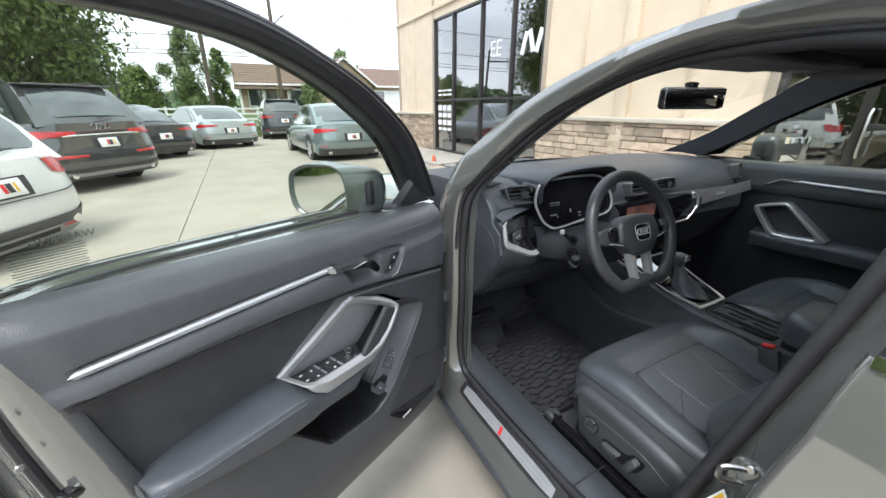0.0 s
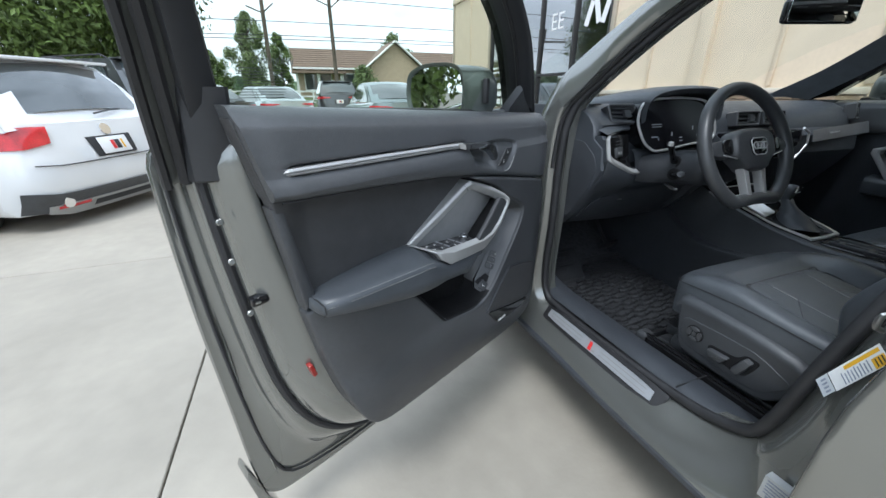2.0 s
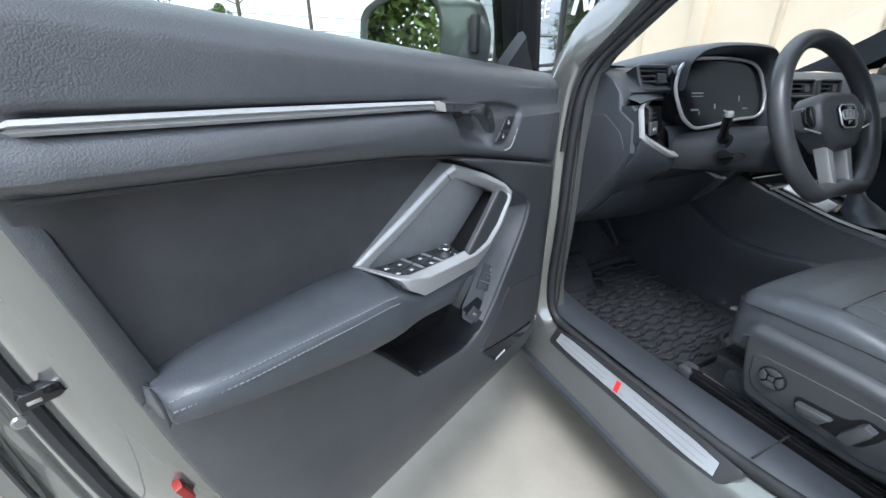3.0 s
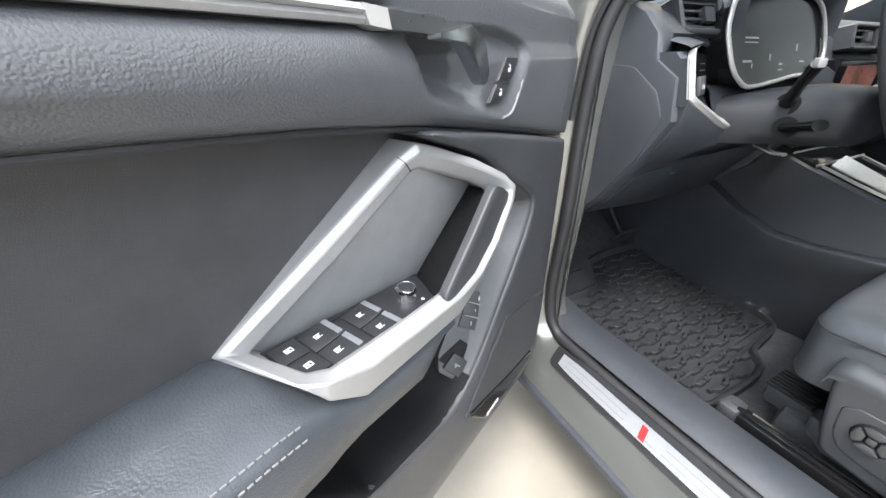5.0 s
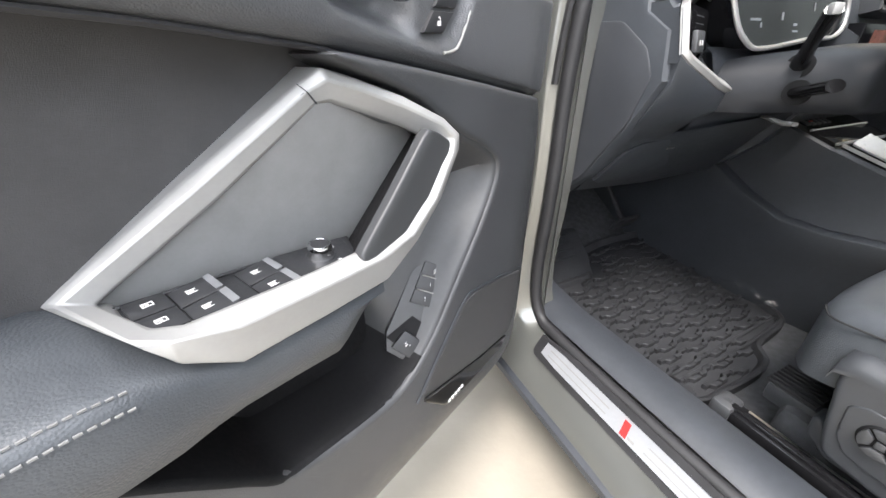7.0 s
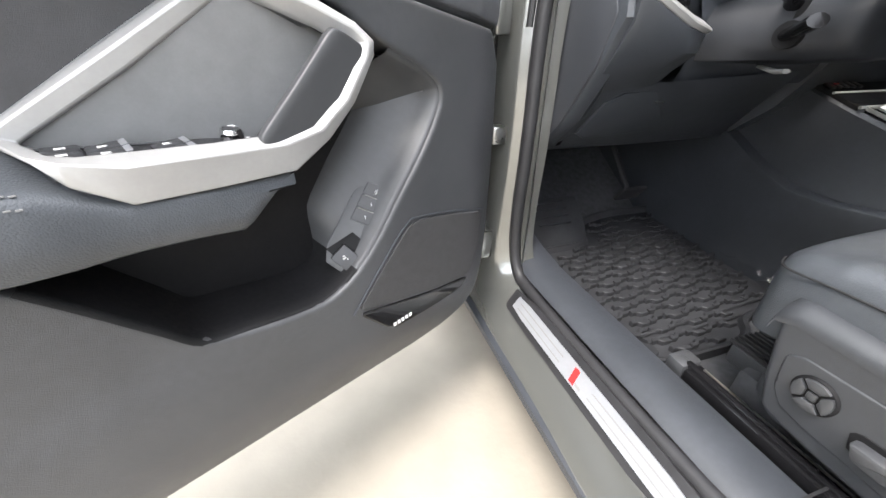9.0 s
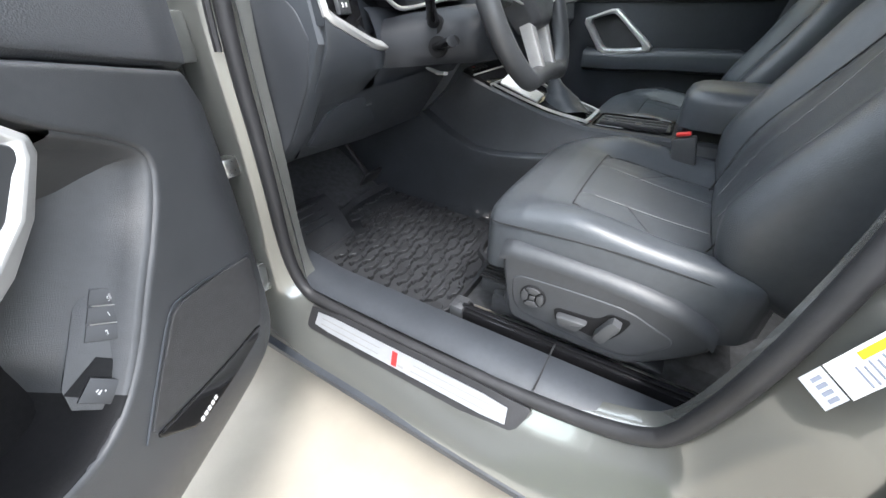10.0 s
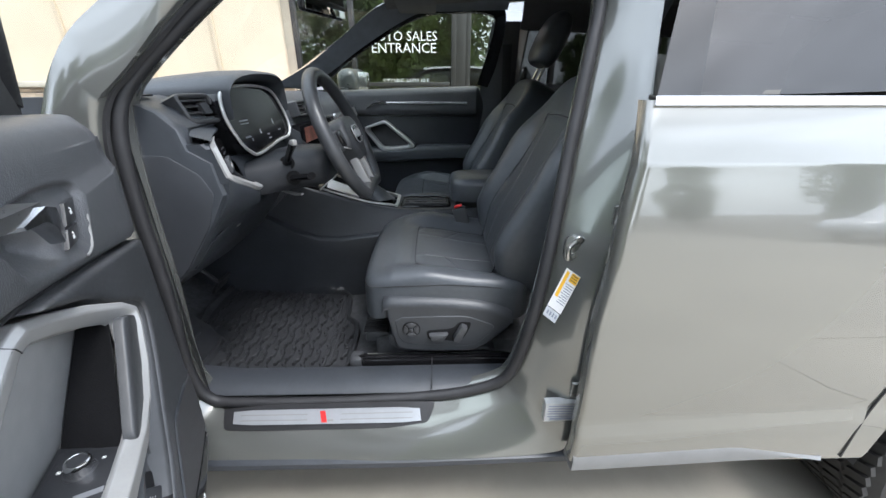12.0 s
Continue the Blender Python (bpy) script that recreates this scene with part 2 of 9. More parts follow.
def box(bm, c, s, bev=0.004, m=None, seg=2):
    b2 = bmesh.new()
    bmesh.ops.create_cube(b2, size=1)
    for v in b2.verts:
        v.co = Vector((v.co.x * s[0], v.co.y * s[1], v.co.z * s[2]))
    if bev:
        bmesh.ops.bevel(b2, geom=b2.edges[:], offset=min(bev, min(s) * 0.45), segments=seg, affect="EDGES", profile=0.5)
    M = Matrix.Translation(c) @ (m or Matrix.Identity(4))
    idx = {}
    for v in b2.verts:
        idx[v.index] = bm.verts.new(M @ v.co)
    for f in b2.faces:
        bm.faces.new([idx[v.index] for v in f.verts])
    b2.free()


def disc(bm, m, r, h, seg=24, bev=0.002):
    """A short round button, its axis along z of m."""
    prof = [(r, 0), (r, h - bev), (r - bev, h)]
    rings = [[m @ Vector((q * math.cos(2 * math.pi * j / seg), q * math.sin(2 * math.pi * j / seg), z)) for j in range(seg)] for q, z in prof]
    loops(bm, rings)


WM = {}


def thing(name, label, category, at=(0, 0, 0), rz=0.0, group="", kind=""):
    ob = tagged(new(name), label, category, group, kind)
    ob.empty_display_size = 0.1
    ob.matrix_basis = pose(*at, 0, 0, rz)
    WM[ob.name] = ob.matrix_basis.copy()
    return ob


def part(name, bm, material, parent=None, label="", at=None, local=False, sub=0, angle=38, smooth=True, recalc=True):
    """Links a bmesh as one mesh under parent. Its points are in the world, or, with local, in the parent's own axes."""
    if recalc:
        bmesh.ops.recalc_face_normals(bm, faces=bm.faces[:])
    me = bpy.data.meshes.new(name)
    for f in bm.faces:
        f.smooth = smooth and not f.material_index   # end caps stay flat
        f.material_index = 0
    bm.to_mesh(me)
    bm.free()
    if smooth and angle < 180:
        me.set_sharp_from_angle(angle=radians(angle))
    me.materials.append(material)
    ob = new(name, me)
    if at is not None:
        ob.matrix_basis = at
    W = at.copy() if at is not None else Matrix.Identity(4)
    if parent is not None:
        ob.parent = parent
        if not local:
            ob.matrix_parent_inverse = WM[parent.name].inverted()
        else:
            W = WM[parent.name] @ W
    WM[ob.name] = W
    if label:
        ob["label"] = label
    if sub:
        s = ob.modifiers.new("smooth", "SUBSURF")
        s.levels = s.render_levels = sub
    return ob


def bmnew():
    return bmesh.new()


def letters(text, size, depth, material, parent, m, name="lettering", label="", local=False, spacing=1.0):
    """Built-in font, turned into a mesh; lies in the xy plane of m, centred."""
    cu = bpy.data.curves.new(name, "FONT")
    cu.body, cu.size, cu.extrude, cu.align_x, cu.align_y, cu.space_character = text, size, depth, "CENTER", "CENTER", spacing
    cu.resolution_u = 2
    tmp = bpy.data.objects.new(name, cu)
    scene.collection.objects.link(tmp)
    bpy.context.view_layer.update()
    me = bpy.data.meshes.new_from_object(tmp.evaluated_get(bpy.context.evaluated_depsgraph_get()))
    bpy.data.objects.remove(tmp)
    bpy.data.curves.remove(cu)
    bm = bmesh.new()
    bm.from_mesh(me)
    bpy.data.meshes.remove(me)
    bm.transform(m)
    return part(name, bm, material, parent, label, local=local, smooth=False)


# ---- ground ----
bm = bmnew()
g = 4000
loops(bm, [[(-g, -g, 0), (g, -g, 0)], [(-g, g, 0), (g, g, 0)]], closed=False)
ground = part("ground", bm, JOINT, smooth=False)
ground.location.z = GZ - 0.006
tagged(ground, "level ground sheet reaching to the horizon under the car lot", "ground", kind="structure")


# ---- the car with its open door ----
suv = thing("compact_suv", "grey-green metallic compact SUV parked on concrete, driver's door wide open", "car", (0.04, -0.5, GZ))

LOOP_I = [(-.73, .20, .485), (-.73, 0, .483), (-.73, -.27, .497), (-.735, -.41, .535), (-.736, -.462, .60), (-.734, -.505, .82), (-.643, -.56, 1.11),
          (-.603, -.587, 1.262), (-.572, -.603, 1.38), (-.555, -.56, 1.49), (-.541, -.42, 1.527), (-.546, -.191, 1.518), (-.575, -.013, 1.459),
          (-.617, .11, 1.376), (-.677, .229, 1.257), (-.723, .285, 1.164), (-.74, .295, 1.0), (-.74, .295, .80), (-.735, .31, .60), (-.73, .285, .50)]
LOOP_M = [(-.785, .20, .445), (-.785, 0, .447), (-.785, -.27, .457), (-.785, -.43, .49), (-.783, -.50, .555), (-.782, -.566, .82), (-.69, -.608, 1.10),
          (-.650, -.624, 1.255), (-.618, -.633, 1.38), (-.58, -.59, 1.52), (-.575, -.42, 1.55), (-.60, -.20, 1.535), (-.64, .01, 1.447),
          (-.69, .15, 1.35), (-.745, .24, 1.235), (-.775, .30, 1.16), (-.785, .32, 1.0), (-.785, .32, .80), (-.785, .335, .6), (-.785, .31, .47)]
LOOP_E = [(-.835, .20, .385), (-.835, 0, .388), (-.84, -.27, .395), (-.838, -.50, .405), (-.832, -.60, .46), (-.815, -.632, .80), (-.745, -.67, 1.10),
          (-.70, -.678, 1.26), (-.668, -.684, 1.385), (-.60, -.67, 1.545), (-.592, -.42, 1.59), (-.60, -.22, 1.575), (-.625, -.04, 1.525),
          (-.655, .105, 1.461), (-.70, .24, 1.365), (-.77, .345, 1.235), (-.80, .42, 1.0), (-.80, .44, .8), (-.80, .44, .55), (-.83, .42, .39)]



def fair(l):
    """A smooth closed curve that passes near the points."""
    P = [Vector(p) for p in l]
    k = len(P)
    for _ in range(2):
        P = [P[i] + 0.5 * (Vector(l[i]) - (P[i - 1] + 4 * P[i] + P[(i + 1) % k]) / 6) for i in range(k)]
    return chaikin(P, 3, .25)


LI, LM, LE = (fair(l) for l in (LOOP_I, LOOP_M, LOOP_E))


def bulge(a, b, out):
    return [p.lerp(q, 0.5) + Vector((-out, 0, 0)) for p, q in zip(a, b)]


bm = bmnew()
inner_lip = [p + Vector((0.035, 0, 0)) for p in LI]
step = [p.lerp(q, 0.35) + Vector((0.004, 0, 0)) for p, q in zip(LI, LM)]
loops(bm, [inner_lip, LI, step, bulge(step, LM, 0.006), LM, bulge(LM, LE, 0.012), LE, [p + Vector((0.03, 0, -0.0)) for p in LE]], caps=(False, False))
body = part("body_side", bm, PAINT_IN, suv, "painted door opening with sill and pillars", angle=60)

bm = bmnew()
tube(bm, [p + Vector((-0.012, 0, 0)) for p in LI], 0.0130, 10, True)
part("door_seal", bm, RUBBER, suv, "black rubber door seal")
bm = bmnew()
tube(bm, [p.lerp(q, 0.5) + Vector((-0.006, 0, 0)) for p, q in zip(LI, LM)][60:126], 0.006, 6)
part("outer_seal", bm, RUBBER, suv, "thin black outer seal")

# black rocker skirt under the sill
bm = bmnew()
prof = [(-.832, .394), (-.842, .388), (-.843, .374), (-.822, .362), (-.70, .350), (-.70, .38)]
loops(bm, [[(x, y, z + (0.012 if y < -.3 else 0)) for x, z in prof] for y in (.60, .2, -.2, -.60)])
part("rocker_skirt", bm, PLASTIC_DK, suv, "black plastic lower sill")

# scuff plate
def sillpt(y, t, lift=0.0):
    z0, z1 = .497 + (0.004 if y < -.1 else 0), .434 + 0.00 * y
    return (-.748 - .044 * t - lift * .75, y, z0 + (z1 - z0) * t + lift * .6)


bm = bmnew()
ol = chaikin([(.243, .12), (-.262, .12), (-.270, .22), (-.248, .90), (.228, .90), (.243, .80)], 1, .2)
loops(bm, [[sillpt(y, t, -.002) for y, t in ol], [sillpt(y, t, .005) for y, t in ol], [sillpt(*p, .007) for p in inset(ol, .008)]])
scuff = part("sill_plate", bm, RUBBER, suv, "charcoal plastic scuff plate on the sill")
bm = bmnew()
ol = chaikin([(.218, .29), (-.232, .29), (-.236, .73), (.218, .73)], 1, .1)
loops(bm, [[sillpt(y, t, .005) for y, t in ol], [sillpt(y, t, .009) for y, t in ol], [sillpt(*p, .0098) for p in inset(ol, .003)]])
part("aluminium_insert", bm, mat("brushed_aluminium", (0.44, 0.455, 0.48), 0.34, 0.5, 0.04, 30), scuff, "brushed aluminium insert")
bm = bmnew()
for t in (.42, .58):
    for y0, y1 in ((.20, .04), (-.04, -.215)):
        loops(bm, [[sillpt(y0, t, .0108), sillpt(y1, t, .0108)], [sillpt(y0, t + .03, .0108), sillpt(y1, t + .03, .0108)]], closed=False)
part("groove", bm, SILVER, scuff)
bm = bmnew()
ol = [(.010, .34), (-.003, .34), (-.008, .68), (.005, .68)]
loops(bm, [[sillpt(y, t, .0095) for y, t in ol], [sillpt(y, t, .0108) for y, t in ol]])
part("red_badge", bm, RED, scuff, "small red slanted badge")
bm = bmnew()
for k in range(3):
    ol = [(-.008, .35 + .12 * k), (-.022, .35 + .12 * k), (-.024, .41 + .12 * k), (-.010, .41 + .12 * k)]
    loops(bm, [[sillpt(y, t, .0095) for y, t in ol], [sillpt(y, t, .0105) for y, t in ol]])
part("badge_bars", bm, SILVER, scuff)

# sill trim inside the seal, and the floor
bm = bmnew()
prof = [(-.735, .50), (-.72, .512), (-.67, .516), (-.648, .511), (-.634, .490), (-.626, .42), (-.626, .37)]
loops(bm, [[(x, y, z + dz) for x, z in prof] for y, dz in ((.42, .03), (.34, .012), (.25, 0), (0, 0), (-.25, .002), (-.55, .004), (-.72, .01))], closed=False)
part("sill_trim", bm, PLASTIC_DK, suv, "charcoal inner sill trim")
bm = bmnew()
box(bm, (-.672, -.262, .5165), (.13, .003, .003), 0)
part("trim_joint", bm, RUBBER, suv)
bm = bmnew()
FLOOR = [(.95, .70), (.72, .56), (.58, .475), (.50, .448), (-.1, .450), (-.35, .462), (-2.2, .465)]
loops(bm, [[(x, y, z) for x in (-.72, -.2, .2, .74)] for y, z in FLOOR], closed=False)
part("cabin_floor", bm, CARPET, suv, "black carpeted cabin floor")
bm = bmnew()   # kick panel ahead of the opening
loops(bm, [[(-.735, .285, z), (-.70, .33, z), (-.66, .42, z), (-.64, .62, z), (-.64, .95, z)] for z in (.40, .6, .8, 1.0, 1.1)], closed=False)
part("kick_panel", bm, PLASTIC_DK, suv, "charcoal footwell side panel")

# A pillar trim, roof rail trim, headliner
def strip_between(a, b, material, name, label, out=0.0, n=8):
    bm = bmnew()
    A, B = bez(a, n), bez(b, n)
    loops(bm, [A, [p.lerp(q, .5) + Vector((0, 0, out)) for p, q in zip(A, B)], B], closed=False)
    return part(name, bm, material, suv, label)


PT = [(-.541, -.42, 1.527), (-.546, -.191, 1.518), (-.575, -.013, 1.459), (-.617, .11, 1.376), (-.677, .229, 1.257), (-.70, .30, 1.15)]
PTB = [(-.47, -.42, 1.545), (-.48, -.17, 1.54), (-.52, .05, 1.475), (-.565, .20, 1.39), (-.635, .36, 1.26), (-.66, .46, 1.15)]
PILLAR = mat("dark_grey_pillar_trim", (0.15, 0.165, 0.185), 0.7, 0, 0.08, 30, 0.15, 900)
strip_between(PT, PTB, PILLAR, "pillar_trim", "dark grey windscreen pillar trim", .008)
PTm = [(.58, -.62, 1.535), (.60, -.35, 1.53), (.615, -.19, 1.52), (.665, .06, 1.40), (.72, .23, 1.30), (.765, .42, 1.19)]
PTn = [(.50, -.62, 1.57), (.52, -.30, 1.57), (.545, -.05, 1.55), (.60, .14, 1.445), (.66, .36, 1.31), (.71, .60, 1.20)]
strip_between(PTm, PTn, PILLAR, "pillar_trim", "dark grey windscreen pillar trim", .008)
strip_between(PTn, [(.56, -.62, 1.60), (.58, -.28, 1.60), (.60, -.03, 1.56), (.66, .16, 1.45), (.73, .40, 1.31), (.78, .64, 1.19)], PAINT, "pillar_outside", "painted windscreen pillar")
bm = bmnew()
loops(bm, [[(-.47, y, z), (-.25, y, z + .035), (.04, y, z + .045), (.33, y, z + .035), (.56, y, z)] for y, z in ((-.06, 1.53), (-.3, 1.555), (-.7, 1.565), (-1.5, 1.55), (-2.2, 1.5))], closed=False)
part("headliner", bm, HEADLINER, suv, "dark cloth headliner")
bm = bmnew()
loops(bm, [[(-.60, y, z - .035), (-.50, y, z + .005), (-.25, y, z + .03), (.04, y, z + .035), (.33, y, z + .03), (.58, y, z + .005), (.66, y, z - .035)] for y, z in ((-.04, 1.575), (-.3, 1.60), (-.7, 1.615), (-1.5, 1.60), (-2.3, 1.53))], closed=False)
part("roof", bm, PAINT, suv, "painted roof")
bm = bmnew()
box(bm, (.04, -.16, 1.545), (.30, .18, .03), .01)
oc = part("overhead_console", bm, HEADLINER, suv, "grey overhead console")
for lx in (-.03, .11):
    bm = bmnew()
    box(bm, (lx, -.15, 1.527), (.07, .05, .006), .002)
    part("reading_lamp", bm, GREYIN, oc)
for sx, mrk in ((-.30, 0), (.40, 1)):
    bm = bmnew()
    box(bm, (sx, -.20, 1.525), (.36, .17, .014), .006)
    part("sun_visor", bm, HEADLINER, suv, "folded-up sun visor")

# windscreen
bm = bmnew()
rows = []
for k in range(7):
    t = k / 6
    y, z = -.08 + (.92 + .08) * t, 1.545 + (1.155 - 1.545) * t
    w0, w1 = -.535 + (-.70 + .535) * t, .60 + (.79 - .60) * t
    rows.append([(w0 + (w1 - w0) * s / 8, y + .10 * math.sin(math.pi * s / 8) * t, z + .055 * math.sin(math.pi * t) + .012 * math.sin(math.pi * s / 8)) for s in range(9)])
loops(bm, rows, closed=False)
ws = part("windscreen", bm, GLASS, suv, "clear laminated windscreen")
ws.visible_shadow = False

# bonnet, fender
bm = bmnew()
loops(bm, [[(-.80 + .12 * 0, y, z - .08), (-.70, y, z), (-.35, y, z + .035), (.04, y, z + .045), (.43, y, z + .035), (.80, y, z), (.90, y, z - .08)] for y, z in ((.86, 1.125), (1.2, 1.095), (1.6, 1.02), (1.86, .945), (1.93, .90))], closed=False)
part("bonnet", bm, PAINT, suv, "grey-green painted bonnet")
def front_sweep(x):
    u = abs(x - .04) / .93
    return .04 * u * u + .30 * u ** 6


for s, xo in ((1, -.90), (-1, .985)):
    bm = bmnew()
    rows = []
    for k in range(27):
        y = .47 + (1.72 - .47) * k / 26
        drop = .06 * max(0, y - .9) + .10 * max(0, y - 1.3)
        low = GZ + .355 + math.sqrt(max(0, .41 ** 2 - (y - 1.05) ** 2)) if abs(y - 1.05) < .405 else .36
        rows.append([(xo + s * .13, y, 1.115 - drop), (xo + s * .07, y, 1.10 - drop), (xo + s * .025, y, 1.05 - drop), (xo, y, .94), (xo + s * .004, y, max(.86, low)), (xo + s * .006, y, low)])
    loops(bm, rows, closed=False)
    part("front_fender", bm, PAINT, suv, "painted front wing")
    arc = [math.pi * k / 16 for k in range(17)]
    bm = bmnew()
    loops(bm, [[(xo + s * d, 1.05 + .41 * math.cos(a), GZ + .355 + .41 * math.sin(a)) for a in arc] for d in (.004, .30)], closed=False)
    part("wheel_arch", bm, PLASTIC, suv, "black wheel arch")
XR = [-.89 + 1.86 * k / 20 for k in range(21)]
bm = bmnew()
loops(bm, [[(x, y - front_sweep(x), z) for x in XR] for y, z in ((1.90, .935), (1.98, .90), (2.02, .80), (2.03, .62), (2.02, .48), (1.97, .36), (1.85, .28))], closed=False)
bumper = part("front_bumper", bm, PAINT, suv, "painted front bumper")
bm = bmnew()
prism(bm, chaikin([(-.32, .86), (.40, .86), (.34, .48), (-.26, .48)], 1, .15), 1.98, 2.04, "front", bev=.012)
part("grille", bm, GLOSSBLK, bumper, "black grille")
for sx in (-.62, .70):
    bm = bmnew()
    prism(bm, [(sx - .17, .86), (sx + .17, .86), (sx + .15, .78), (sx - .15, .77)], 1.86, 1.985, "front", bev=.01)
    part("headlamp", bm, CHROME, bumper, "clear headlamp")
bm = bmnew()
rear_sweep = lambda x: .16 * (abs(x - .04) / .93) ** 5
loops(bm, [[(.04 + (x - .04) * k, y + rear_sweep(x), z) for x in XR] for y, z, k in ((-2.22, 1.565, .66), (-2.34, 1.53, .68), (-2.42, 1.30, .80), (-2.46, 1.16, .90), (-2.50, 1.05, .96), (-2.53, .80, .985), (-2.55, .58, .99), (-2.50, .36, .97))], closed=False)
tgate = part("tailgate", bm, PAINT, suv, "painted tailgate and rear bumper")
bm = bmnew()
loops(bm, [[(x, y, z) for x in (-.50, -.2, .28, .58)] for y, z in ((-2.375, 1.49), (-2.425, 1.32), (-2.465, 1.19))], closed=False)
part("tailgate_glass", bm, GLOSSBLK, tgate, "dark rear window")
for sx in (-.66, .74):
    bm = bmnew()
    prism(bm, [(sx - .19, 1.04), (sx + .19, 1.04), (sx + .17, .94), (sx - .17, .94)], -2.40, -2.53, "front", bev=.01)
    part("tail_lamp", bm, RED, tgate, "red tail lamp")
for s, xo in ((1, -.80), (-1, .88)):     # rear corner post and rear quarter window surround
    bm = bmnew()
    loops(bm, [[(xo, -1.62, 1.19), (xo, -2.0, 1.19), (xo + s * .03, -2.42, 1.19)], [(xo + s * .075, -1.72, 1.36), (xo + s * .075, -2.05, 1.36), (xo + s * .12, -2.40, 1.33)], [(xo + s * .15, -1.60, 1.53), (xo + s * .15, -2.0, 1.53), (xo + s * .20, -2.33, 1.53)], [(xo + s * .22, -1.5, 1.575), (xo + s * .22, -2.0, 1.57), (xo + s * .26, -2.26, 1.555)]], closed=False)
    part("rear_corner_post", bm, PAINT, suv, "painted rear corner post")


def wheel_mesh(cx, cy, r, w, side):
    """Tyre with tread and a rim, axle along x; side = -1 faces -x."""
    seg = 48
    prof = [(-.5, .68), (-.5, .93), (-.42, .985), (-.2, 1.0), (.2, 1.0), (.42, .985), (.5, .93), (.5, .68)]
    bm = bmnew()
    rings = [[(cx + p * w, cy + r * q * math.cos(2 * math.pi * j / seg), GZ + r + r * q * math.sin(2 * math.pi * j / seg)) for j in range(seg)] for p, q in prof]
    loops(bm, rings, caps=(False, False))
    for j in range(64):
        a = 2 * math.pi * j / 64
        for row, off in ((-.36, 0), (-.12, .5), (.12, 0), (.36, .5)):
            aa = a + off * 2 * math.pi / 64
            m = Matrix.Translation((cx + row * w, cy + r * 1.0 * math.cos(aa), GZ + r + r * math.sin(aa))) @ Matrix.Rotation(aa, 4, "X")
            box(bm, m.translation, (w * .20, .011, .022), 0, m=m.to_3x3().to_4x4() @ Matrix.Rotation(.35, 4, "Y"))
    rim = bmnew()
    f = cx + side * w * .42
    loops(rim, [[(f + side * d, cy + r * q * math.cos(2 * math.pi * j / seg), GZ + r + r * q * math.sin(2 * math.pi * j / seg)) for j in range(seg)] for q, d in ((.70, 0), (.66, .004), (.63, -.03), (.55, -.10))], caps=(False, False))
    for j in range(5):
        a = 2 * math.pi * j / 5 + .3
        for da in (-.16, .16):
            p0 = Vector((f - side * .02, cy, GZ + r))
            p1 = p0 + Vector((side * .012, r * .64 * math.cos(a + da), r * .64 * math.sin(a + da)))
            tube(rim, [p0.lerp(p1, .12), p0.lerp(p1, .55), p1], [.022, .016, .014], 6)
    disc(rim, Matrix.Translation((f - side * .02, cy, GZ + r)) @ Matrix.Rotation(radians(90) * side, 4, "Y"), .05, .012)
    return bm, rim


TYRE = mat("black_tyre_rubber", (0.028, 0.027, 0.026), 0.8, 0, 0.25, 20, 0.3, 120)
RIM = mat("silver_alloy", (0.5, 0.5, 0.5), 0.3, 0.9, 0.05, 10)
for cx, cy, s in ((-.79, -1.63, -1), (.87, -1.63, 1), (-.79, 1.05 + .0, -1), (.87, 1.05, 1)):
    bt, br = wheel_mesh(cx, cy, .355, .225, s)
    w = part("wheel", bt, TYRE, suv, "black tyre on a silver alloy rim")
    part("rim", br, RIM, w, "silver alloy rim")


# ---- driver's door, its own axes: u from the hinge to the latch, n inwards, z up ----
DOOR = pose(-.83, .45, 0, 0, 0, 206.8)
f = AX["door"]


def smooth(a, b, x):
    t = min(1.0, max(0.0, (x - a) / (b - a)))
    return t * t * (3 - 2 * t)


def span(table, x):
    """Straight interpolation in a rising table of pairs."""
    for (a, va), (b, vb) in zip(table, table[1:]):
        if x <= b:
            return va + (vb - va) * max(0.0, (x - a) / (b - a))
    return table[-1][1]


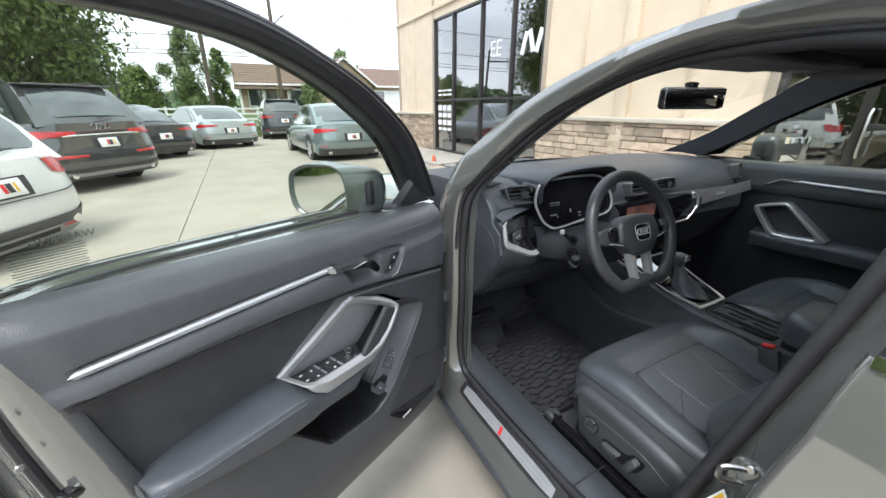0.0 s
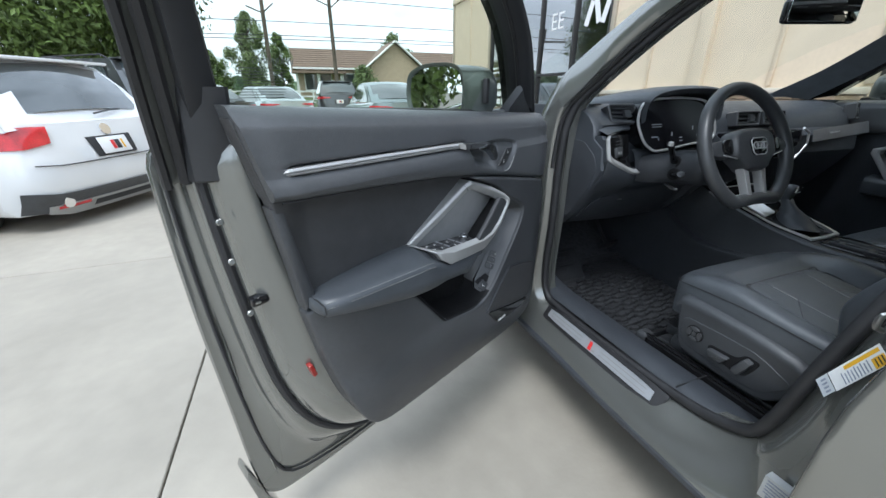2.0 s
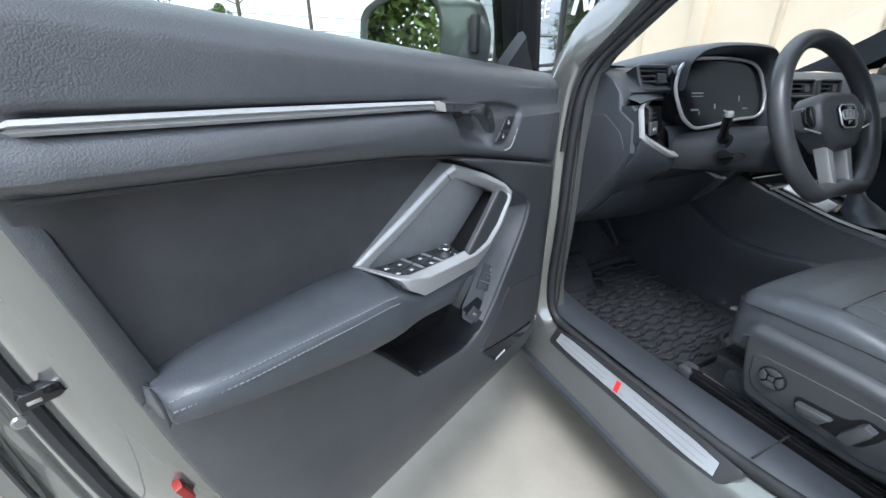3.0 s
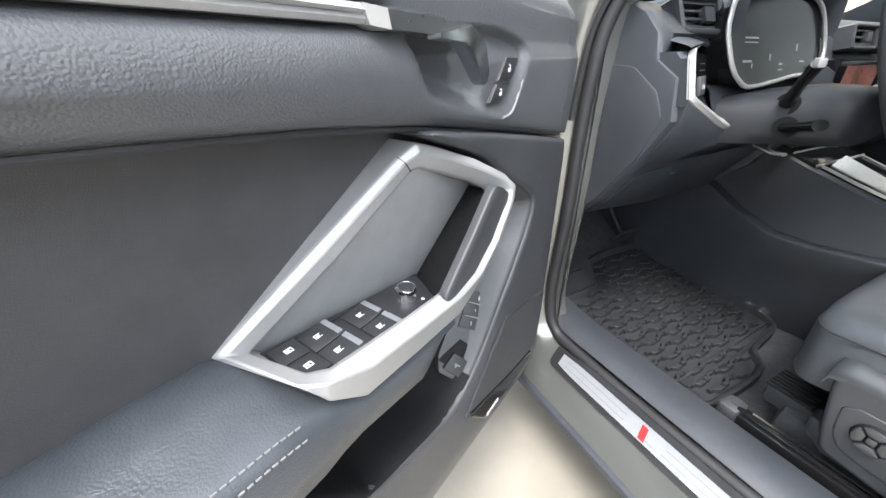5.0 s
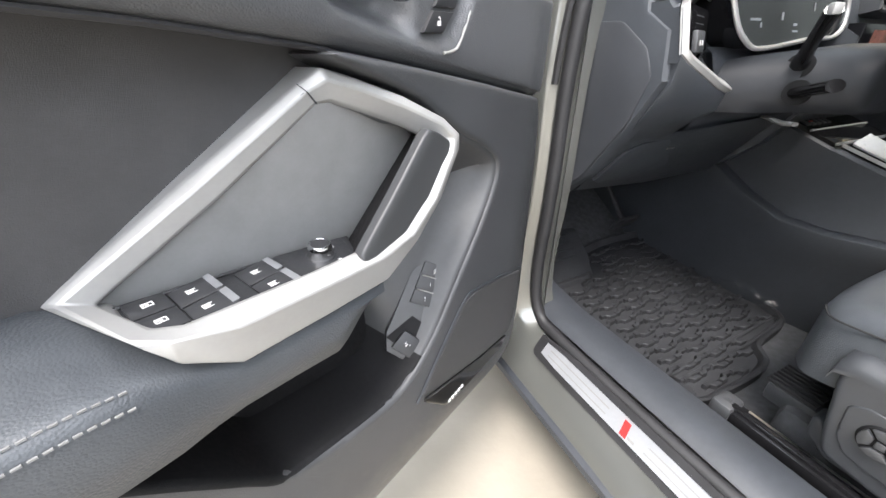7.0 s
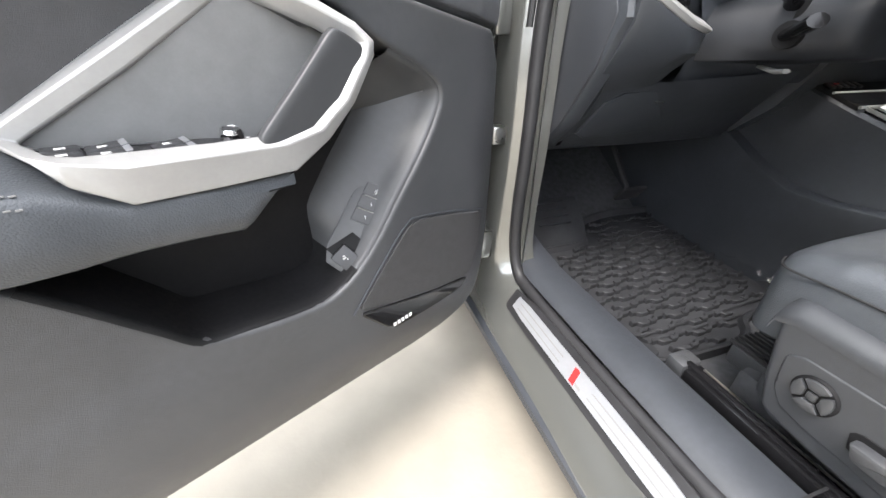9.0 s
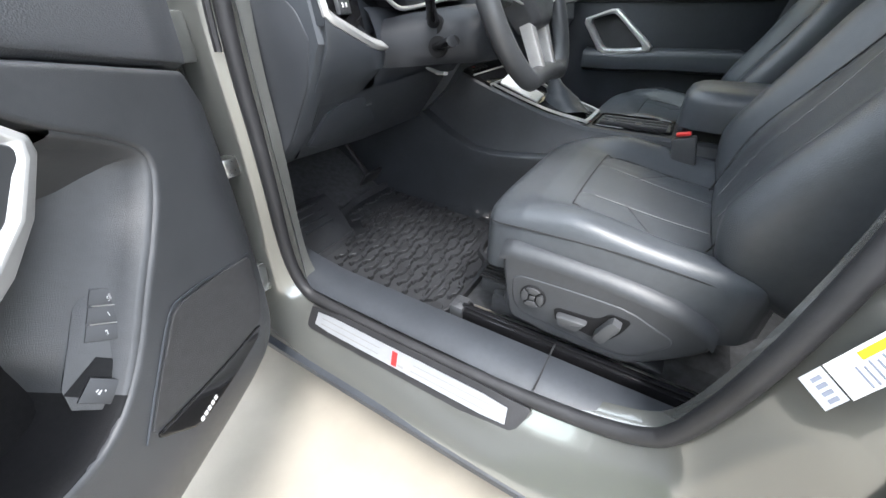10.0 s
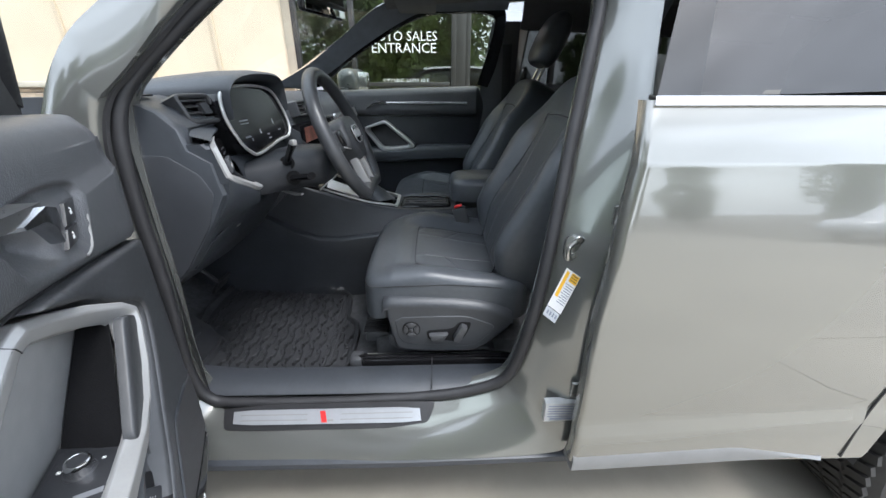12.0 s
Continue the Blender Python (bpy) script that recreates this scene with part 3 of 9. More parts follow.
def sheet(bm, outline, height, edge=.004, back=.03, grid=.011, fn=None):
    """A moulded panel: the outline filled with a fine net at height(p, q), its rim rounded by edge and turned back."""
    fn = fn or AX["door"]
    P = [Vector((p[0], p[1])) for p in outline]
    per = sum((P[i] - P[i - 1]).length for i in range(len(P)))
    B = resample(P, max(24, int(per / max(.004, grid * .55))))
    A_, D_ = np.array([tuple(p) for p in B]), np.array([tuple(B[(i + 1) % len(B)] - B[i]) for i in range(len(B))])
    LL = np.maximum((D_ ** 2).sum(1), 1e-12)

    def dist(p):
        w = np.array(p) - A_
        t = np.clip((w * D_).sum(1) / LL, 0, 1)
        return math.sqrt(((w - D_ * t[:, None]) ** 2).sum(1).min())

    pts = [p.copy() for p in B]
    for k in (.12, .35, .65, 1.0, 1.5):
        pts += [p for p in inset(B, edge * k)]
    lo, hi = A_.min(0), A_.max(0)
    j = 0
    y = lo[1]
    while y < hi[1]:
        x = lo[0] + (grid / 2 if j % 2 else 0)
        while x < hi[0]:
            if dist((x, y)) > edge * 1.8:
                pts.append(Vector((x, y)))
            x += grid
        y += grid * .87
        j += 1
    vs, _, fs_, *_ = delaunay_2d_cdt(pts, [], [list(range(len(B)))], 1, 1e-6)

    def lift(p, d):
        return height(p[0], p[1]) - (edge - math.sqrt(max(0.0, edge ** 2 - (edge - d) ** 2)) if d < edge else 0)

    V = [bm.verts.new(fn(p[0], p[1], lift(p, dist(p)))) for p in vs]
    for t in fs_:
        bm.faces.new([V[i] for i in t])
    rim = [fn(p.x, p.y, height(p.x, p.y) - edge) for p in B]
    low_ = [fn(p.x, p.y, height(p.x, p.y) - edge - back) for p in B]
    R = loops(bm, [low_, rim], caps=(False, False))
    bmesh.ops.remove_doubles(bm, verts=V + R[1], dist=1e-5)


# outer skin edge, sealing flange, and the edge of the trim, from the latch round the bottom to the hinge
SO = [(1.082, 1.20), (1.083, 1.0), (1.078, .80), (1.067, .60), (1.060, .42), (1.042, .285), (.90, .272), (.75, .270), (.50, .275), (.20, .29), (.075, .33), (.045, .50), (.04, .85), (.045, 1.05), (.055, 1.165), (.5, 1.185)]
SI = [(1.040, 1.20), (1.030, 1.0), (1.012, .82), (.990, .655), (.945, .53), (.885, .448), (.80, .395), (.72, .378), (.50, .375), (.22, .385), (.115, .43), (.085, .56), (.08, .85), (.085, 1.05), (.09, 1.165), (.5, 1.185)]
ST = [(1.008, 1.20), (.985, 1.03), (.955, .87), (.925, .70), (.895, .59), (.85, .51), (.79, .485), (.70, .478), (.50, .47), (.25, .455), (.17, .49), (.14, .60), (.13, .85), (.135, 1.0), (.14, 1.165), (.5, 1.185)]
so, si, st_ = (chaikin(p, 3, .22) for p in (SO, SI, ST))
mixp = lambda a, b, t: [p.lerp(q, t) for p, q in zip(a, b)]
at_n = lambda P, n: [f(p[0], p[1], n) for p in P]
bm = bmnew()
loops(bm, [at_n(inset(so, .03), -.045), at_n(inset(so, .004), -.034), at_n(so, -.016), at_n(so, -.006), at_n(inset(so, .003), -.002), at_n(inset(so, .012), -.003),
           at_n(mixp(so, si, .38), .004), at_n(mixp(so, si, .62), .010), at_n(mixp(so, si, .74), .022), at_n(mixp(so, si, .84), .048), at_n(mixp(so, si, .93), .056), at_n(si, .058),
           at_n(mixp(si, st_, .14), .062), at_n(mixp(si, st_, .30), .088), at_n(mixp(si, st_, .52), .108), at_n(mixp(si, st_, .82), .121), at_n(st_, .127), at_n(inset(st_, .015), .128), at_n(inset(st_, .03), .06)])
door = part("driver_door", bm, PAINT_IN, suv, "open driver's door, painted grey-green outside", at=DOOR, local=False, angle=45)
WM[door.name] = DOOR.copy()


def dpart(name, bm, material, label="", parent=None, **k):
    return part(name, bm, material, parent or door, label, local=True, **k)


bm = bmnew()
tube(bm, [f(p[0], p[1], .066) for p in resample(mixp(si, st_, .05), 110)], .0085, 8, True)
dpart("door_seal", bm, RUBBER, "black rubber seal round the door")
bm = bmnew()   # second, thinner seal on the outer flange
tube(bm, [f(p[0], p[1], .008) for p in resample(mixp(so, si, .30), 110)], .0035, 6, True)
dpart("flange_seal", bm, RUBBER, "thin rubber lip on the door flange")
bm = bmnew()   # end of the lower cladding at the rear corner
prism(bm, chaikin([(1.069, .425), (1.078, .405), (1.064, .31), (1.046, .268), (1.018, .262), (1.044, .315), (1.056, .38)], 1, .15), -.05, .006, bev=.004)
dpart("cladding_end", bm, PAINT_IN, "painted end of the lower cladding")
for u, z0, z1 in ((1.050, .60, .86), (1.022, .36, .46)):     # pressed dents in the flange
    bm = bmnew()
    tube(bm, [(u, .004, z1), (u - .004, .006, (z0 + z1) / 2), (u - .010, .006, z0)], [.002, .006, .002], 6, flat=.5)
    dpart("flange_pressing", bm, PAINT_IN)

# fabric-covered middle of the trim
PO = [(1.010, 1.195), (.971, 1.061), (.941, .875), (.90, .846), (.48, .846), (.445, .92), (.40, .985), (.42, 1.03), (.14, 1.02), (.14, 1.165), (.5, 1.183)]
bm = bmnew()
sheet(bm, PO, lambda u, z: .1475 + .010 * smooth(1.03, 1.065, z) + .012 * smooth(.915, .95, u), edge=.003, back=.03, grid=.02)
dpart("door_panel", bm, CLOTH, "dark fabric-covered middle of the door panel", angle=60)
bm = bmnew()   # plastic band that frames the fabric towards the latch
prism(bm, [(.975, 1.060), (.955, 1.060), (.948, 1.02), (.922, .885), (.944, .862), (.958, .96)], .135, .166, bev=.005)
dpart("rear_band", bm, PLASTIC, "charcoal band beside the fabric")


def belt(u):
    return 1.166 + .042 * (u - .15) / .87


SEAM = [(.10, .975), (.25, 1.000), (.298, 1.009), (.42, 1.030), (.50, 1.043), (.60, 1.054), (.69, 1.060), (.80, 1.066), (.97, 1.071), (1.05, 1.074)]
seam = lambda u: span(SEAM, u)
# recess round the release handle: outline and how deep it lies
REC = chaikin([(.525, 1.116), (.512, 1.085), (.498, 1.066), (.469, 1.056), (.401, 1.043), (.371, 1.039), (.350, 1.046), (.319, 1.098), (.330, 1.112), (.40, 1.122)], 2, .2)


def inside(x, y, P):
    c = False
    for i in range(len(P)):
        a, b = P[i - 1], P[i]
        if (a[1] > y) != (b[1] > y) and x < (b[0] - a[0]) * (y - a[1]) / (b[1] - a[1]) + a[0]:
            c = not c
    return c


def edge_dist(x, y, P):
    best = 9.0
    for i in range(len(P)):
        a, b = P[i - 1], P[i]
        dx, dy = b[0] - a[0], b[1] - a[1]
        t = min(1, max(0, ((x - a[0]) * dx + (y - a[1]) * dy) / max(dx * dx + dy * dy, 1e-12)))
        best = min(best, math.hypot(x - a[0] - t * dx, y - a[1] - t * dy))
    return best


def recess(u, z):
    if not (.30 < u < .54 and 1.03 < z < 1.13) or not inside(u, z, REC):
        return 0.0
    d = edge_dist(u, z, REC)
    return smooth(0, .007, d) * .009 + smooth(.003, .024, d) * .030 * smooth(.398, .425, u)


def upper_profile(u):
    b, s, h = belt(u), seam(u), 1.1175
    g = smooth(.525, .55, u) * (1 - smooth(.955, .975, u))     # the groove of the trim strip
    e = -.006 * smooth(.965, 1.0, u) - .008 * (1 - smooth(.14, .20, u))
    P = [(.100, b - .016), (.112, b + .002), (.135, b + .005), (.160, b + .003), (.178 + e, b - .006), (.188 + e, b - .018), (.1925 + e, b - .030), (.194 + e, h + .022), (.1945 + e - .002 * g, h + .011), (.1945 + e - .013 * g, h + .006), (.195 + e - .013 * g, h - .004),
         (.196 + e - .002 * g, h - .010), (.2005 + e, h - .022), (.202 + e, h - .034), (.199 + e, s + .016), (.193 + e, s + .006), (.184 + e, s + .001), (.165, s), (.13, s + .001)]
    return [(n, z) for n, z, _ in bez([(n, z, 0) for n, z in P], 5)]


bm = bmnew()
rings = []
U_ = [.14 + .004 * k for k in range(107)] + [.574 + .011 * k for k in range(37)] + [.978, .986, .994, 1.001, 1.006, 1.008]
for u in U_:
    rings.append([(u - max(0, 1.2 - z) * .27 * smooth(.80, 1.0, u), n - recess(u, z), z) for n, z in upper_profile(u)])
loops(bm, rings)
upper = dpart("upper_panel", bm, SOFT, "soft grained upper door trim", angle=70)
bm = bmnew()
tube(bm, [(u - .035 * smooth(.80, 1.0, u), .185, seam(u) - .0015) for u in [.298 + .02 * k for k in range(36)]], .0022, 6)
dpart("panel_seam", bm, RUBBER, "dark gap under the upper trim")

# charcoal lower panel; its inner edge runs round the map pocket
POCKET = [(.745, .829), (.702, .806), (.673, .772), (.634, .724), (.604, .690), (.557, .681), (.50, .673), (.461, .673), (.425, .690), (.384, .728), (.341, .785), (.310, .823), (.283, .861), (.268, .890), (.264, .908), (.270, .922), (.300, .942), (.345, .962)]
LOWER = POCKET + [(.378, .982), (.40, .998), (.435, 1.013), (.47, 1.026), (.498, 1.036), (.50, 1.041), (.42, 1.029), (.298, 1.008), (.25, .999), (.137, .978), (.128, .80), (.136, .62), (.168, .515), (.25, .466), (.50, .480), (.70, .488), (.79, .496), (.845, .522), (.885, .60), (.915, .71), (.934, .80), (.945, .864), (.85, .851)]


def lower_n(u, z):
    return .2035 - .045 * (max(0, u - .80) / .15) ** 2 - .028 * (max(0, .585 - z) / .11) ** 2 - .014 * (max(0, .2 - u) / .07) ** 2 - .007 * smooth(.62, .70, z) * smooth(.52, .66, u)


bm = bmnew()
sheet(bm, chaikin(LOWER, 1, .22), lower_n, edge=.006, back=.05, grid=.012)
dpart("lower_panel", bm, PLASTIC, "charcoal grained lower door trim with a map pocket", angle=60)

# the pocket's wall: a wide hollow slope towards the hinge, a steep wall under the lip
pk = bez([(p[0], p[1], 0) for p in POCKET[1:]], 4)
rings = []
for k in range(8):
    row = []
    for i, p in enumerate(pk):
        a, b = pk[max(i - 1, 0)], pk[min(i + 1, len(pk) - 1)]
        t = (b - a).normalized()
        nv = Vector((-t.y, t.x, 0)) * -1 if Vector((-t.y, t.x, 0)).dot(Vector((.50, .83, 0)) - p) < 0 else Vector((-t.y, t.x, 0))
        s_ = 1 - smooth(.375, .44, p.x)
        d = ((-.004, .001, .003, .005, .007, .010, .013, .016)[k]) * (1 - s_) + ((-.004, .002, .006, .012, .022, .036, .054, .072)[k]) * s_
        n = ((.199, .199, .193, .180, .165, .150, .135, .118)[k]) * (1 - s_) + ((.199, .1995, .194, .180, .166, .155, .144, .120)[k]) * s_
        row.append((p.x + nv.x * d, n, p.y + nv.y * d))
    rings.append(row)
bm = bmnew()
cut_ = next(i for i, p in enumerate(pk) if p.x < .425)
loops(bm, [r[cut_:] for r in rings], closed=False)
dpart("pocket_slope", bm, PLASTIC, "hollow slope of the map pocket", angle=80)
# black lining, its colour deepened to hold the shade inside the pocket
SHADEBLK = mat("black_with_pocket_shade", (0.008, 0.008, 0.009), 0.7, 0, 0.15, 20, 0.2, 700, spec=0.25)
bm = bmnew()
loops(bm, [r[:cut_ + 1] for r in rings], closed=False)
dpart("pocket_lip", bm, SHADEBLK, "dark wall under the pocket's lip", angle=80)
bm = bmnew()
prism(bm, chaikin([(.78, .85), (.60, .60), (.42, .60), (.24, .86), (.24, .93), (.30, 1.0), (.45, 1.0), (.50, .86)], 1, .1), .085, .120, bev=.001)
dpart("pocket_back", bm, SHADEBLK, "dark back of the map pocket")
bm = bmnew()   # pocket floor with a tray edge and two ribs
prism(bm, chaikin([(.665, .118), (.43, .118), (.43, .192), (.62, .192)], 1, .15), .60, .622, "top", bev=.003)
tray = dpart("pocket_floor", bm, SHADEBLK, "floor of the map pocket")
bm = bmnew()
tube(bm, bez([(.60, .186, .634), (.595, .140, .634), (.575, .128, .634), (.47, .128, .634), (.45, .14, .634), (.445, .186, .634)], 4), .005, 8, flat=1.8)
dpart("tray_edge", bm, PLASTIC, parent=tray)
for u in (.495, .545):
    bm = bmnew()
    box(bm, (u, .160, .628), (.010, .045, .016), .004)
    dpart("tray_rib", bm, PLASTIC, parent=tray)

# armrest: u, front, inner top, front top, bottom
bm = bmnew()
rings = []
for u, nf, zi, zf, zb in ((.940, .160, .880, .880, .868), (.936, .195, .884, .886, .863), (.928, .214, .887, .889, .861), (.90, .222, .893, .891, .858), (.87, .226, .898, .891, .852), (.80, .229, .906, .890, .838), (.734, .230, .909, .888, .825), (.69, .230, .909, .887, .821), (.662, .228, .899, .881, .819), (.64, .224, .872, .870, .818),
                          (.62, .222, .860, .862, .817), (.58, .222, .858, .860, .814), (.541, .221, .857, .858, .809), (.530, .2205, .857, .8575, .815), (.512, .220, .857, .857, .831), (.484, .2185, .856, .857, .853)):
    rings.append([(u, .125, zi - .004), (u, .148, zi), (u, .16, zi + .001), (u, nf * .45 + .158 * .55, zi * .5 + zf * .5 + .004), (u, nf - .022, zf + .003), (u, nf - .009, zf + .0005), (u, nf - .002, zf - .006), (u, nf, zf - .014), (u, nf - .001, zf * .4 + zb * .6), (u, nf - .002, zb + .003), (u, nf - .006, zb), (u, .125, zb + .001)])
loops(bm, rings)
arm = dpart("armrest", bm, LEATHER, "padded black armrest with grey stitching", angle=70)
STITCH = mat("grey_thread", (0.20, 0.20, 0.20), 0.8)
bm = bmnew()
for row in (0, 1):
    for k in range(50):
        u = .672 + .0052 * k
        zf = span([(.66, .8815), (.69, .887), (.734, .888), (.80, .890), (.87, .891), (.93, .889)], u)
        nf = span([(.66, .228), (.69, .230), (.734, .230), (.80, .229), (.87, .226), (.93, .213)], u)
        c0 = Vector((u, nf - .0052, zf - .0018)) if row == 0 else Vector((u, nf + .0002, zf - .0100))
        box(bm, c0, (.0036, .0012, .0011), 0)
dpart("stitching", bm, STITCH, parent=arm)
bm = bmnew()
tube(bm, [(span([(0, .934), (1, .934)], 0), nn, zz) for nn, zz in ((.150, .887), (.19, .889), (.212, .886), (.216, .872), (.206, .862))], .0014, 6)
dpart("armrest_joint", bm, RUBBER, parent=arm)

# silver ring of the door pull: outer edge, crease, inner edge
RO = [(.684, .148, .908), (.600, .160, .962), (.512, .172, 1.017), (.494, .181, 1.029), (.468, .188, 1.021), (.432, .203, 1.006), (.397, .219, .986), (.381, .226, .970), (.382, .2265, .957), (.410, .226, .914), (.443, .225, .882), (.482, .223, .857), (.548, .2235, .8570), (.614, .224, .8585), (.645, .222, .880), (.656, .218, .897)]
RC = [(.677, .154, .909), (.593, .168, .960), (.508, .179, 1.013), (.492, .185, 1.0205), (.466, .192, 1.012), (.431, .206, .997), (.400, .222, .980), (.389, .2275, .968), (.393, .2295, .956), (.420, .230, .918), (.452, .230, .893), (.490, .230, .885), (.548, .2305, .887), (.610, .2295, .8895), (.645, .223, .897), (.661, .212, .903)]
RI = [(.662, .157, .902), (.580, .168, .951), (.500, .178, 1.0045), (.488, .180, 1.006), (.462, .186, .9965), (.430, .196, .983), (.412, .204, .973), (.408, .208, .966), (.414, .210, .955), (.440, .216, .925), (.470, .218, .902), (.509, .217, .894), (.548, .2165, .8945), (.600, .2155, .897), (.634, .2145, .8985), (.648, .207, .9005)]
ro, rc_, ri = ([Vector(p) for p in l] for l in (RO, RC, RI))
bm = bmnew()
push = lambda p, dn, dz=0.0: Vector((p.x, max(.135, p.y + dn), p.z + dz))
loops(bm, [[push(p, -.09) for p in ro], ro, rc_, ri, [push(p, -.004, -.002) for p in ri]], caps=(False, False))
ring = dpart("pull_surround", bm, SILVER, "satin silver angular surround of the door pull", angle=24)
bv = ring.modifiers.new("edges", "BEVEL")
bv.width, bv.segments, bv.limit_method, bv.angle_limit = .0016, 2, "ANGLE", radians(18)
bm = bmnew()
tube(bm, [ro[2] + Vector((-.002, .0004, .001)), rc_[2] + Vector((-.001, .0004, 0)), ri[2] + Vector((0, .0004, 0))], .0006, 5)
dpart("surround_joint", bm, RUBBER, "fine joint across the surround", parent=ring)
ins_n = lambda u, z: .149 + .212 * (z - .868) - .027 * (u - .468)
bm = bmnew()
for run, drop in ((ri[1:6], False), (ri[10:] + ri[:1], True)):     # level towards the insert above, straight down beside the switches
    loops(bm, [[push(p, -.004, -.002) for p in run], [Vector((p.x, p.y - .003, p.z - .030)) if drop else Vector((p.x + (.003 if p.x < .46 else 0), min(p.y - .004, max(.14, ins_n(p.x, p.z) - .004)), p.z - .002)) for p in run]], closed=False)
dpart("surround_liner", bm, PLASTIC, "dark inner wall of the pull", parent=ring)
bm = bmnew()
sheet(bm, [(.676, .900), (.505, 1.016), (.470, 1.005), (.389, .966), (.466, .866), (.50, .86), (.66, .88)], ins_n, edge=.001, back=.004, grid=.02)
dpart("ring_insert", bm, GREYIN, "light grey cloth insert", parent=ring)
bm = bmnew()   # dark wall behind the grip, in the black deepened for the pocket's shade
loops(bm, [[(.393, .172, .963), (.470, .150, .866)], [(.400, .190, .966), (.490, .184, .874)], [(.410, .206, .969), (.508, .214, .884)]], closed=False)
dpart("ring_well", bm, SHADEBLK, "black wall behind the grip", parent=ring)
bm = bmnew()
GR = chaikin([(.426, .981), (.412, .976), (.394, .9655), (.397, .950), (.421, .914), (.452, .893), (.488, .884), (.503, .885), (.511, .890), (.509, .896), (.467, .938)], 1, .10)
gl_ = Vector((.71, .70)).normalized()     # across the bar, from the hinge side to the insert side
def grip_n(u, z):
    d = (Vector((u, z)) - Vector((.467, .9375))).dot(gl_)     # 0 on the edge towards the insert
    return .2262 - .35 * max(0, d + .004) - .04 * max(0, -d - .010)
sheet(bm, GR, grip_n, edge=.0018, back=.007, grid=.005)
dpart("grip", bm, mat("dark_satin_grip", (0.045, 0.047, 0.050), 0.42, 0, 0.05, 20, 0.05, 700), "dark satin grip bar", parent=ring, angle=80)


# switch panel, nearly level: u along it, n towards the cabin, h above it
def sw(u, n, h=0.0):
    return (u, n, .8855 + .105 * (u - .571) + h)


swf = lambda p, q, r: sw(p, q, r)
bm = bmnew()
prism(bm, [(.668, .1535), (.650, .2090), (.60, .2145), (.503, .2150), (.470, .152)], -.012, .0, fn=swf, bev=.001)
SWB = mat("matt_black_switch_panel", (0.026, 0.027, 0.030), 0.42, 0, 0.1, 20, 0.1, 800)
SWK = mat("switch_black", (0.030, 0.031, 0.034), 0.38, 0, 0.08, 20, 0.05, 900)
swpan = dpart("switch_panel", bm, SWB, "black switch panel in the armrest")
bm = bmnew()
prism(bm, chaikin([(.556, .158), (.552, .2125), (.505, .2135), (.480, .158)], 1, .08), -.002, .0045, fn=swf, bev=.0025)
dpart("knob_plinth", bm, SWB, "raised plinth of the mirror adjuster", parent=swpan)
bm = bmnew()
for a, b in (((.660, .158), (.560, .160)),):
    tube(bm, [sw(*a, .001), sw(*b, .003)], .0012, 6)
dpart("panel_ledge", bm, SWB, parent=swpan)


def key(u0, u1, n0, n1, h0, h1, name, label):
    """A rocker whose top rises from h0 at u0 to h1 at u1."""
    bm = bmnew()
    e = .0011
    ol = [(u0, n0), (u1, n0), (u1, n1), (u0, n1)]
    hh = [h0, h1, h1, h0]
    inn = [(u0 - e, n0 + e), (u1 + e, n0 + e), (u1 + e, n1 - e), (u0 - e, n1 - e)]
    loops(bm, [[sw(*p, -.002) for p in ol], [sw(*p, h - e * .7) for p, h in zip(ol, hh)], [sw(*p, h) for p, h in zip(inn, hh)]])
    return dpart(name, bm, SWK, label, parent=swpan, angle=50)


def icon(uc, nc, h, lock):
    bm = bmnew()
    bars = [(0, .0022, .0062, .0007), (0, -.0022, .0062, .0007), (.0030, 0, .0007, .0046), (-.0030, 0, .0007, .0046)]
    bars += [(.0008, .0004, .0026, .0016), (-.0012, -.0008, .0007, .0030)] if not lock else [(0, 0, .0016, .0022), (.0018, 0, .0020, .0006)]
    for du, dn, a, b in bars:
        box(bm, sw(uc + du, nc + dn, h), (a, b, .0004), 0)
    dpart("switch_symbol", bm, WHITE, parent=swpan)


for u0, u1, pairs, nm in ((.6525, .6295, ((.1605, .1835), (.1850, .2080)), "lock_switch"), (.6275, .6010, ((.1610, .1865), (.1880, .2110)), "window_switch"), (.5845, .5580, ((.1630, .1880), (.1895, .2125)), "window_switch")):
    for n0, n1 in pairs:
        lk = nm == "lock_switch"
        key(u0, u1, n0, n1, .0035 if lk else .0025, .0045 if lk else .0075, nm, "black rocker switch with a white symbol")
        icon((u0 + u1) / 2 + (.000 if lk else .002), (n0 + n1) / 2, .0043 if lk else .0048, lk)
        if not lk:
            bm = bmnew()
            loops(bm, [[sw(u1 + .004, n0 + .0012, .0066), sw(u1, n0 + .0012, .0076), sw(u1, n1 - .0012, .0076), sw(u1 + .004, n1 - .0012, .0066)], [sw(u1 + .004, n0 + .0012, .0074), sw(u1 - .0008, n0 + .0012, .0086), sw(u1 - .0008, n1 - .0012, .0086), sw(u1 + .004, n1 - .0012, .0074)]])
            dpart("switch_tip", bm, mat("pewter_switch_tip", (0.34, 0.35, 0.37), 0.35, 0.6) if "pewter_switch_tip" not in bpy.data.materials else bpy.data.materials["pewter_switch_tip"], "silver finger edge", parent=swpan)
mk = Matrix.Translation(sw(.5225, .1850, .0045)) @ Vector((.0, .10, .99)).normalized().to_track_quat("Z", "Y").to_matrix().to_4x4()
bm = bmnew()
disc(bm, mk, .0125, .002, 32, .001)
dpart("mirror_knob_base", bm, SWK, parent=swpan)
bm = bmnew()
seg = 72
rings = []
